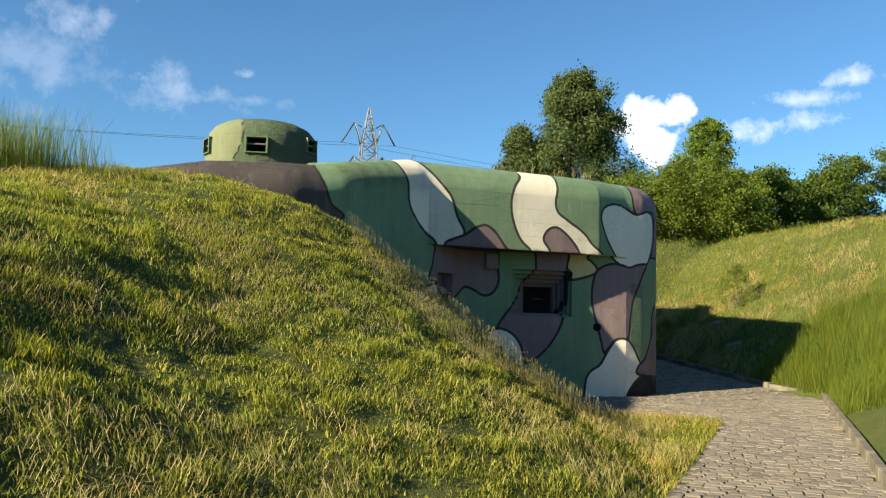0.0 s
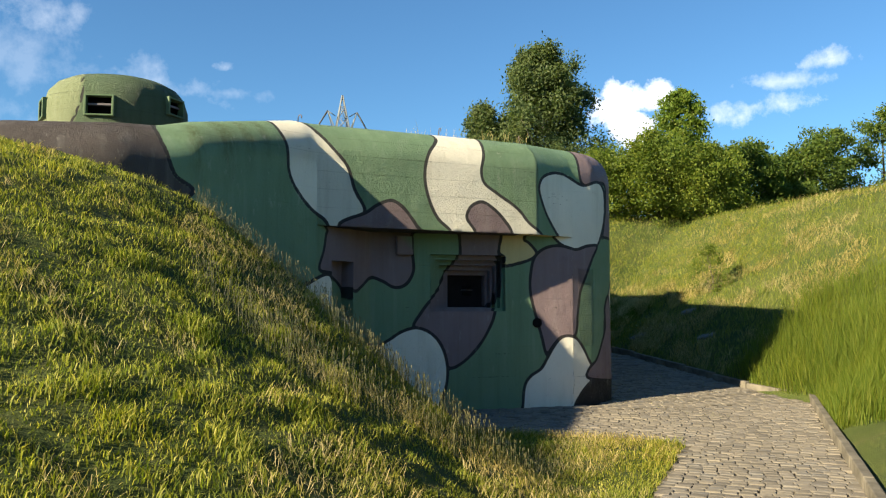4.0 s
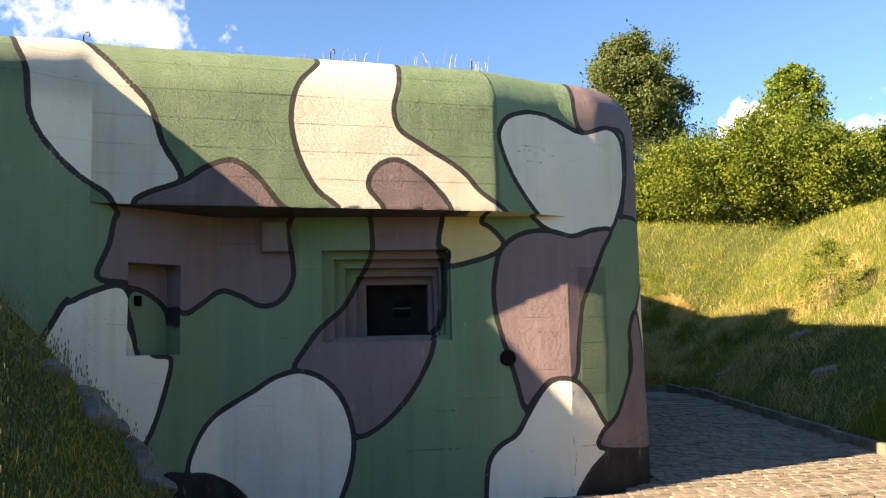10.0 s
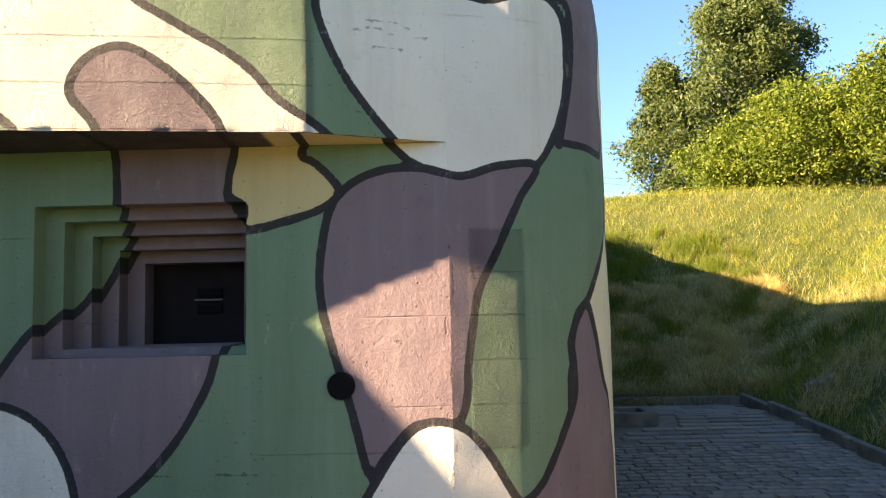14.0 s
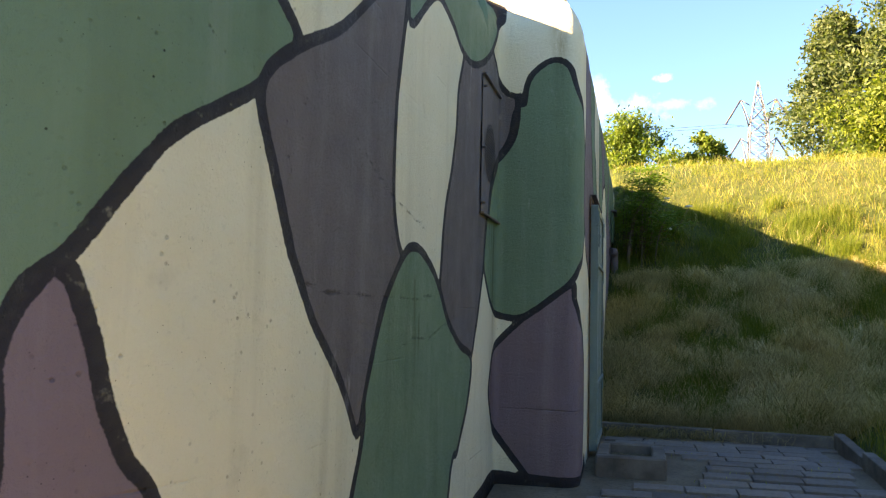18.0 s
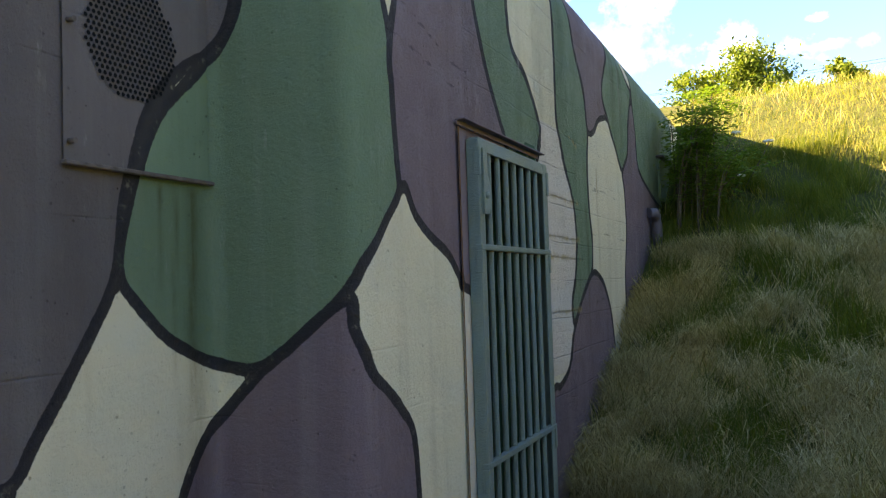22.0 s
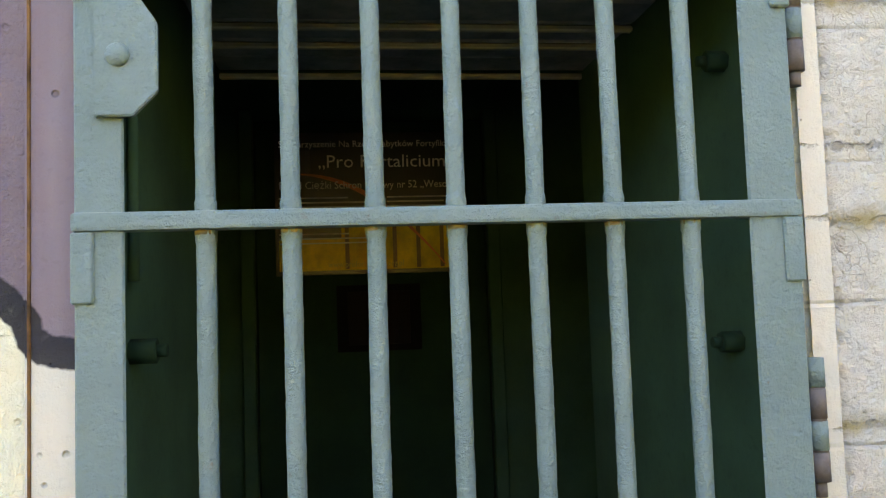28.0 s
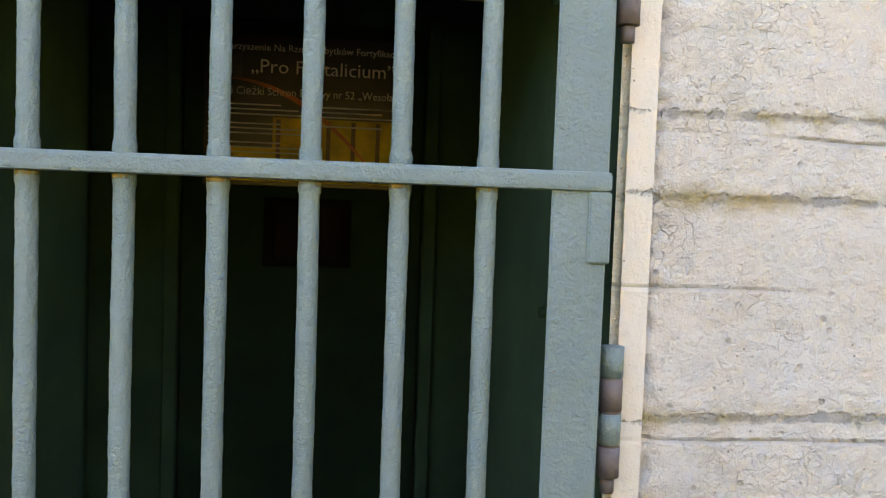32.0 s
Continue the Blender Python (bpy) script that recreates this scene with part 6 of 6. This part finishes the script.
clump = lambda x, y: 0.5 + 0.5 * wave(x, y, 3.1, 0.4) * wave(x, y, 7.3, 1.9)
x, y = scatter(620000, -14, -1.0, -13.5, -1.2, turf_left)
near = np.hypot(x + 6.5, y + 9.0)
keep = rng.uniform(0, 1, len(x)) < np.clip(1.25 - near / 11, 0.25, 1) * (0.45 + 0.55 * clump(x, y))
x, y = x[keep], y[keep]
hgt = (0.022 + 0.14 * clump(x, y) ** 2.2) * rng.uniform(0.5, 1.35, len(x))
blades("lawn_grass", x, y, hgt, rng.uniform(0.005, 0.010, len(x)), rng.uniform(0.15, 0.95, len(x)), M_TURF, "short mown grass covering the earth mound")
x, y = scatter(115000, -14, -1.2, -13.5, -1.2, lambda x, y: turf_left(x, y) & (wave(x, y, 1.7, 2.2) + 0.6 * wave(x, y, 5.1, 0.3) > 0.12))
blades("cut_hay", x, y, rng.uniform(0.05, 0.13, len(x)), rng.uniform(0.003, 0.005, len(x)), rng.uniform(0.85, 1.25, len(x)), M_HAY, "dry yellowed cuttings lying in the mown grass", z=ground_h(x, y) + rng.uniform(0.0, 0.05, len(x)))
# ragged lawn edge and seed heads near the path
x, y = scatter(60000, -9, -1.0, -13, -1.5, lambda x, y: turf_left(x, y) & (mound_parts(x, y)[0] < 0.25) | turf_left(x, y) & (mound_parts(x, y)[1] < 0.2))
blades("edge_grass", x, y, rng.uniform(0.05, 0.13, len(x)), rng.uniform(0.004, 0.007, len(x)), rng.uniform(0.3, 1.0, len(x)), M_TURF, "longer grass along the lawn's edge")
# plantain stalks with pale heads on the shaded shoulder
x, y = scatter(2600, -6.4, -3.9, -6.2, -2.0, lambda x, y: turf_left(x, y) & (wave(x, y, 1.6, 0.5) > -0.25) & (mound_parts(x, y)[2] > 0.1))
tall = rng.uniform(0.10, 0.24, len(x))
lx, ly = rng.normal(0, 0.018, len(x)), rng.normal(0, 0.018, len(x))
foot = np.stack([x, y, ground_h(x, y) - 0.01], -1)
tip = foot + np.stack([lx, ly, tall], -1)
ring = np.array([[math.cos(a), math.sin(a), 0] for a in (0, 2.094, 4.189)])
stem = np.stack([foot[:, None] + 0.0013 * ring, tip[:, None] + 0.0011 * ring], 1).reshape(-1, 6, 3)
head = np.stack([tip[:, None] + 0.0022 * ring, tip[:, None] + 0.0046 * ring + [0, 0, 0.011], tip[:, None] + 0.0028 * ring + [0, 0, 0.026]], 1).reshape(-1, 9, 3)
allv = np.concatenate([stem, head], 1)
side = [(0, 1, 4, 3), (1, 2, 5, 4), (2, 0, 3, 5), (6, 7, 10, 9), (7, 8, 11, 10), (8, 6, 9, 11), (9, 10, 13, 12), (10, 11, 14, 13), (11, 9, 12, 14)]
tagged(array_mesh("plantain_stalks", allv.reshape(-1, 3), (15 * np.arange(len(x))[:, None, None] + np.array(side)).reshape(-1, 4), M_STALK),
       "thin plantain stalks with pale seed heads in the turf", "plantain", kind="stuff")
# tall grass on the crest of the mound
x, y = scatter(16000, -14.5, -9.35, -4.7, -2.95, lambda x, y: (wave(x, y, 2.3, 0.9) > -0.35) & (rng.uniform(0, 1, len(x)) < np.clip((-9.2 - x) * 0.9, 0.12, 1)))
blades("crest_grass", x, y, rng.uniform(0.3, 1.0, len(x)) ** 1.6 * np.clip((-8.9 - x) * 0.5 + 0.35, 0.35, 0.95), rng.uniform(0.003, 0.006, len(x)), rng.uniform(0.05, 0.45, len(x)), M_TALL, "tall seeding grass on the mound's crest")
x, y = scatter(700, -13, -9.5, -4.4, -3.0, lambda x, y: wave(x, y, 2.3, 0.9) > -0.2)
blades("seeding_stalks", x, y, rng.uniform(0.6, 1.0, len(x)), rng.uniform(0.0025, 0.004, len(x)), rng.uniform(0.1, 0.4, len(x)), M_STALK, "pale seeding stalks standing in the crest's tall grass")


def bank(x, y):
    return (hill_part(x, y) > 0.06) & ~((x < 0.62) & (y < 12.6))


# the bank beside the path: tall and lush towards the path, mown further off
tall_zone = lambda x, y: bank(x, y) & ((hill_part(x, y) < 7) & (y < 1.2 + 0.25 * wave(x, y, 2.0, 1.0)))
x, y = scatter(300000, -9, 13, -12, 1.6, tall_zone)
keep = rng.uniform(0, 1, len(x)) < np.clip(1.3 - np.minimum(np.hypot(x - 2.5, y + 2), np.hypot(x + 3.2, y + 8.5)) / 9, 0.12, 1)
x, y = x[keep], y[keep]
blades("bank_grass", x, y, rng.uniform(0.25, 0.66, len(x)) * (0.75 + 0.35 * wave(x, y, 1.4, 0.2)) * np.where((hill_part(x, y) < 2.2) & (y > -4), 1.35, 1.0), rng.uniform(0.004, 0.0075, len(x)), rng.uniform(0.1, 0.55, len(x)), M_TALL, "lush tall grass on the sunny bank")
x, y = scatter(330000, -10, 4.2, -13, 1.0, lambda x, y: bank(x, y) & (hill_part(x, y) < 1.5) & (y < 0.8))
blades("bank_fringe", x, y, rng.uniform(0.12, 0.5, len(x)) * (0.8 + 0.3 * wave(x, y, 1.7, 0.4)) * np.clip(0.45 + hill_part(x, y), 0.4, 1), rng.uniform(0.004, 0.007, len(x)), rng.uniform(0.15, 0.7, len(x)), M_TALL, "tall grass leaning over the path's kerb")
x, y = scatter(420000, 0.5, 14, 0.5, 21, lambda x, y: bank(x, y) & ~tall_zone(x, y))
near = np.hypot(x - 1.8, y - 7)
keep = rng.uniform(0, 1, len(x)) < np.clip(1.2 - near / 10, 0.18, 1) * (0.5 + 0.5 * clump(x, y)) * np.where(wave(x, y, 1.9, 0.7) + 0.7 * wave(x, y, 4.7, 2.9) > 0.0, 0.5, 1.0)
x, y = x[keep], y[keep]
blades("slope_grass", x, y, (0.05 + 0.22 * clump(x, y) ** 1.5) * rng.uniform(0.5, 1.4, len(x)), rng.uniform(0.004, 0.0075, len(x)), rng.uniform(0.2, 1.0, len(x)), M_SLOPE, "short patchy grass on the slope behind the yard")
x, y = scatter(300000, 0.5, 12, 0.5, 16, lambda x, y: bank(x, y) & (rng.uniform(0, 1, len(x)) < np.clip(1.25 - 0.12 * y, 0.08, 1)) & ~tall_zone(x, y) & (wave(x, y, 1.9, 0.7) + 0.7 * wave(x, y, 4.7, 2.9) > 0.0) & (np.hypot(x - 2, y - 7) < 3 + 7 * rng.uniform(0, 1, len(x)) ** 2))
blades("slope_hay", x, y, rng.uniform(0.07, 0.3, len(x)), rng.uniform(0.004, 0.008, len(x)), rng.uniform(0.85, 1.3, len(x)), M_HAY, "dry grass lying on the slope", z=ground_h(x, y) + rng.uniform(0.0, 0.06, len(x)))
mats = lambda x, y: wave(x, y, 3.3, 0.3) + 0.8 * wave(x, y, 8.1, 1.2) + rng.normal(0, 0.45, len(x))
x, y = scatter(190000, 0.62, 4.4, 6.15, 9.6, lambda x, y: bank(x, y) & (mats(x, y) > 0.3))
blades("straw_mats", x, y, rng.uniform(0.08, 0.30, len(x)), rng.uniform(0.003, 0.006, len(x)), rng.uniform(0.95, 1.35, len(x)), M_STRAW, "pale straw lying in mats on the slope", z=ground_h(x, y) + rng.uniform(0.0, 0.08, len(x)))
x, y = scatter(80000, 0.62, 4.4, 6.15, 11.5, lambda x, y: bank(x, y) & (mats(x, y) < -0.1) & (wave(x, y, 5.1, 0.8) > -0.3))
blades("green_tufts", x, y, rng.uniform(0.12, 0.32, len(x)), rng.uniform(0.004, 0.007, len(x)), rng.uniform(0.15, 0.8, len(x)), M_TALL, "fresh green tufts between the straw")
# roots and dead stalks hanging over the back kerb
x, y = scatter(14000, 0.65, 2.9, 6.08, 6.6, lambda x, y: x > 0)
blades("kerb_straw", x, y, rng.uniform(0.12, 0.3, len(x)), rng.uniform(0.003, 0.005, len(x)), rng.uniform(0.9, 1.4, len(x)), M_HAY, "dead stalks hanging over the kerb")
# weeds on the roof and in paving joints
x, y = scatter(110, -3.6, -1.6, -0.55, 0.1, lambda x, y: x < 0)
blades("roof_grass", x, y, rng.uniform(0.05, 0.22, len(x)), rng.uniform(0.003, 0.006, len(x)), rng.uniform(0.1, 0.7, len(x)), M_HAY, "dry grass growing on the roof", z=np.full(len(x), 3.48))
x, y = scatter(2600, -4.2, 2.6, -2.5, 6.0, lambda x, y: on_path(x, y) & (wave(x, y, 2.7, 0.1) > 0.35))
blades("joint_weeds", x, y, rng.uniform(0.012, 0.035, len(x)), rng.uniform(0.003, 0.005, len(x)), rng.uniform(0.4, 1.1, len(x)), M_TURF, "tiny grass tufts in the paving joints", z=level(y) + 0.004)


# ---- trees ----
def leaves(name, centres, spread, per, size, mat, parent, squash=0.8):
    """A crown of small folded leaves gathered in clumps."""
    n = len(centres) * per
    c = np.repeat(np.asarray(centres, float), per, 0)
    s = np.repeat(np.asarray(spread, float), per)[:, None]
    d = rng.normal(0, 0.5, (n, 3))
    p = c + d * s * [1, 1, squash]
    u = rng.normal(0, 1, (n, 3))
    u /= np.linalg.norm(u, axis=1)[:, None]
    w = np.cross(u, rng.normal(0, 1, (n, 3)))
    w /= np.maximum(np.linalg.norm(w, axis=1), 1e-6)[:, None]
    k = (size * rng.uniform(0.6, 1.3, n))[:, None]
    verts = np.stack([p - u * k, p + w * k * 0.45, p + u * k, p - w * k * 0.45], 1).reshape(-1, 3)
    o = 4 * np.arange(n)[:, None]
    ob = array_mesh(name, verts, (o + [0, 1, 2, 3]), mat)
    ob.parent = parent
    return ob


def tree(name, x, y, base, height, radius, clumps, per, leaf, mat, bark, label, low=0.25, trunk=0.16, lean=0.0, shape=1.0, category="tree", group="", droop=0.0):
    """A tapered trunk, limbs to every bough, and each bough a tuft of leafy clumps with air between them."""
    root = empty_thing(name, (x, y, base), label, category, group)
    pts = [(0.25 * noise.noise(Vector((x, k, 0))) + lean * k / 8, 0.25 * noise.noise(Vector((y, k, 3))), height * 0.93 * k / 8) for k in range(9)]
    part("trunk", tube(pts, trunk, 10, [trunk * (1 - 0.105 * k) for k in range(9)]), bark, root)
    centres, spread = [], []
    boughs = max(6, clumps // 8)
    for k in range(boughs):
        h = low + (1 - low) * ((k + rng.uniform(0.1, 0.9)) / boughs) ** 0.9
        prof = math.sin(math.pi * min(1, ((h - low) / (1 - low)) ** 0.75 * 0.86 + 0.12)) ** shape
        r = radius * prof * rng.uniform(0.25, 0.95)
        a = 2.4 * k + rng.uniform(-0.5, 0.5)
        i = min(7, int(h * 8))
        size = min(radius, 2.4) * (0.24 + 0.22 * prof) * rng.uniform(0.75, 1.25)
        c = (pts[i][0] + r * math.cos(a), pts[i][1] + r * math.sin(a), min(h * height, height - size * 0.6))
        z0 = max(low * height * 0.6, c[2] - 0.45 * r - 0.3)
        j = min(7, int(8 * z0 / height))
        part("limb", tube([(pts[j][0], pts[j][1], z0), ((pts[j][0] + c[0]) / 2, (pts[j][1] + c[1]) / 2, (z0 + c[2]) / 2 + 0.1), c], 0.03, 5,
                          [trunk * 0.3, trunk * 0.18, trunk * 0.06]), bark, root)
        for m in range(8):
            way = rng.normal(0, 1, 3)
            way /= np.linalg.norm(way)
            out = size * rng.uniform(0.35, 1.0)
            centres.append((c[0] + way[0] * out, c[1] + way[1] * out, c[2] + 0.9 * way[2] * out - droop * out * rng.uniform(0, 2.2)))
            spread.append(size * rng.uniform(0.3, 0.65))
    leaves("crown", centres, spread, per, leaf, mat, root, 0.8 + 2.2 * droop)
    return root


gh = lambda x, y: float(ground_h(x, y))
def rising(x, y, top):
    """Height that brings a crown on this ground up to a given level."""
    return top - gh(x, y) + 0.1


tree("birch", 9.8, 25.6, gh(9.8, 25.6) - 0.1, rising(9.8, 25.6, 13.9), 3.4, 640, 130, 0.085, M_LEAF_BIRCH, M_BIRCH, "tall grey-green birch with drooping twigs behind the bank", low=0.04, trunk=0.13, shape=0.8, droop=0.12)
tree("birch", 7.6, 26.2, gh(7.6, 26.2) - 0.1, rising(7.6, 26.2, 10.8), 2.0, 280, 120, 0.08, M_LEAF_BIRCH, M_BIRCH, "smaller leaning birch beside the tall one", low=0.1, trunk=0.11, lean=-0.4, droop=0.12)
tree("acacia", 11.5, 16.0, gh(11.5, 16.0) - 0.1, rising(11.5, 16.0, 9.4), 1.35, 260, 80, 0.06, M_LEAF_YOUNG, M_BARK, "slender bright green young tree among the shrubs", low=0.3, trunk=0.08)
for x, y, top, r in ((7.0, 13.6, 6.3, 1.9), (8.9, 13.3, 7.0, 2.0), (10.4, 12.8, 6.5, 1.6), (9.9, 15.6, 7.1, 1.8), (6.1, 15.3, 5.7, 1.5), (12.0, 14.5, 7.0, 1.5)):
    tree("shrub", x, y, gh(x, y) - 0.15, rising(x, y, top), r, 210, 100, 0.052, M_LEAF_SHRUB, M_BARK, "dense sunlit hawthorn shrub on the bank's crest", low=0.03, trunk=0.07, shape=0.5, category="shrub", group="shrubs on the crest")
for x, y, top, r in ((15.5, 17.5, 7.6, 1.7), (18.6, 19.4, 7.8, 2.0), (20.8, 20.2, 8.8, 2.0), (22.9, 21.0, 9.8, 2.0), (26.3, 21.0, 11.0, 2.3), (16.9, 19.2, 8.3, 1.8), (28.9, 20.5, 9.6, 2.2)):
    tree("tree", x, y, gh(x, y) - 0.2, rising(x, y, top), r, 140, 110, 0.08, M_LEAF_TREE, M_BARK, "leafy green tree in the row beyond the bank", low=0.04, trunk=0.10, shape=0.55, group="trees beyond the bank")
for x, y, top, r in ((0.3, 30.6, 8.7, 2.4), (-1.6, 30.4, 7.7, 1.1), (3.6, 30.6, 8.2, 1.3)):
    tree("tree", x, y, gh(x, y) - 0.2, rising(x, y, top), r, 140 if r > 2 else 70, 130, 0.075, M_LEAF_YOUNG, M_BARK, "round leafy tree behind the grassy crest", low=0.35, trunk=0.10, shape=0.6, group="trees behind the yard")
tree("sapling", 4.9, 4.6, gh(4.9, 4.6) - 0.05, 1.15, 0.5, 130, 24, 0.022, M_LEAF_SHRUB, M_BARK, "small yellow-green sapling on the mown slope", low=0.1, trunk=0.015, category="sapling")


def elder_bush(x, y, label):
    """Arching stems set with compound leaves of paired leaflets."""
    root = empty_thing("elder_bush", (x, y, gh(x, y)), label, "bush")
    quads = []
    for k in range(26):
        a = rng.uniform(-1.9, 1.7)
        foot = Vector((rng.uniform(-0.12, 0.35), rng.uniform(-0.35, 0.35), 0.0))
        tallness, reach = rng.uniform(0.45, 1.25), rng.uniform(0.1, 0.75)
        if k < 4:
            tallness, reach = 1.1 + 0.07 * k, 0.15
        way = Vector((abs(math.cos(a)), math.sin(a) * 0.7, 0))
        pts = [foot + way * reach * (u ** 1.7) + Vector((0, 0, tallness * (1 - (1 - u) ** 1.5))) for u in [i / 7 for i in range(8)]]
        base = gh(x + foot.x, y + foot.y) - gh(x, y) - 0.03
        pts = [p + Vector((0, 0, base)) for p in pts]
        part("stem", tube(pts, 0.01, 6, [0.010 - 0.001 * i for i in range(8)]), M_BARK, root)
        for i in range(2, 8):
            for turn in range(4 if i < 7 else 6):
                b = 2.1 * i + 1.57 * turn + rng.uniform(-0.5, 0.5)
                d = Vector((math.cos(b), math.sin(b), rng.uniform(-0.1, 0.55))).normalized()
                across = d.cross(Vector((0, 0, 1))).normalized()
                length = rng.uniform(0.16, 0.30)
                for m in range(1, 6):
                    u = m / 5
                    p = pts[i] + d * length * u - Vector((0, 0, 0.10 * u * u))
                    for sgn in ((-1, 1) if m < 5 else (0,)):
                        out = (across * sgn + d * (0.5 if sgn else 1.0) + Vector((0, 0, rng.uniform(-0.5, 0.1)))).normalized()
                        wide = out.cross(Vector((rng.uniform(-0.3, 0.3), rng.uniform(-0.3, 0.3), 1))).normalized()
                        ll = rng.uniform(0.055, 0.085)
                        quads.append((p, p + out * ll * 0.45 + wide * 0.013, p + out * ll, p + out * ll * 0.45 - wide * 0.013))
    v = np.array([[tuple(c) for c in q] for q in quads]).reshape(-1, 3)
    v[:, 0] = np.maximum(v[:, 0], 0.64 - x)
    crown = array_mesh("foliage", v, np.arange(len(v)).reshape(-1, 4), M_LEAF_ELDER)
    crown.parent = root
    for fx, fy, fz in ((1.355, 10.6, 2.84), (1.69, 10.6, 2.72), (1.41, 10.55, 2.38)):
        fz = min(fz, gh(x, y) + 1.15)
        head = joined(*[tube([(0.07 * rng.uniform(0, 1) * math.cos(a), 0.07 * rng.uniform(0, 1) * math.sin(a), 0.0), (0.001, 0, 0.012)], 0.012, 6) for a in range(12)])
        o = part("flower_head", head, M_UMBEL, root, "flat cream flower head")
        o.location = (fx - x, fy - y, fz - gh(x, y))
        part("flower_stem", tube([(fx - x - 0.25, fy - y, fz - gh(x, y) - 0.45), (fx - x - 0.06, fy - y, fz - gh(x, y) - 0.12), (fx - x, fy - y, fz - gh(x, y))], 0.004, 5), M_BARK, root)
    return root


elder_bush(0.86, 10.35, "bright green elder bush with cream flower heads against the wall")


# ---- pylon and cables ----
PX, PY, PH = 21.9, 154.0, 44.0
pylon = empty_thing("power_pylon", (PX, PY, 0.0), "grey lattice steel electricity pylon far off", "pylon")


def half_width(z):
    u = z / PH
    return 2.3 - 0.75 * u / 0.8 if u < 0.8 else 1.55 * (1 - (u - 0.8) / 0.205) + 0.05


lv = [PH * k / 18 for k in range(19)]
for sx, sy in ((1, 1), (1, -1), (-1, 1), (-1, -1)):
    part("leg", tube([(sx * half_width(z), sy * half_width(z), z) for z in lv], 0.12, 5), M_GALV, pylon)
for k in range(18):
    w0, w1 = half_width(lv[k]), half_width(lv[k + 1])
    rods = []
    for a, b in (((1, 1), (-1, 1)), ((1, -1), (-1, -1)), ((1, 1), (1, -1)), ((-1, 1), (-1, -1))):
        rods.append(tube([(a[0] * w0, a[1] * w0, lv[k]), (b[0] * w1, b[1] * w1, lv[k + 1])], 0.08, 4))
        rods.append(tube([(b[0] * w0, b[1] * w0, lv[k]), (a[0] * w1, a[1] * w1, lv[k + 1])], 0.08, 4))
        rods.append(tube([(a[0] * w0, a[1] * w0, lv[k]), (b[0] * w0, b[1] * w0, lv[k])], 0.07, 4))
    part("bracing", joined(*rods), M_GALV, pylon)
ARMS = ((0.50, 5.6), (0.66, 5.6), (0.82, 5.6))
for u, reach in ARMS:
    for s in (-1, 1):
        z, w = PH * u, half_width(PH * u)
        part("cross_arm", joined(tube([(s * w, w, z), (s * 3.0, 0, z + 4.6)], 0.11, 4), tube([(s * w, -w, z), (s * 3.0, 0, z + 4.6)], 0.11, 4),
                                 tube([(s * w, 0, z + 3.6), (s * 3.0, 0, z + 4.6)], 0.11, 4)), M_GALV, pylon)
        part("insulator", tube([(s * 3.0, 0, z + 4.6), (s * reach, 0, z + 0.2)], 0.16, 6), M_WIRE, pylon)
for u, reach in ARMS:
    for s in (-1, 1):
        z = PH * u + 0.2
        for end, nm in (((-190.0, 120.0), "cable"), ((260.0, 190.0), "cable")):
            pts = []
            for k in range(17):
                t = k / 16
                pts.append((PX + s * reach + (end[0] - PX) * t, PY + (end[1] - PY) * t, z - 18 * 4 * t * (1 - t) * 0.25 - 1.0 * t))
            tagged(part(nm, tube(pts, 0.032, 4, cap=False), M_WIRE), "thin dark power cable strung from the pylon", "cable", "power cables")
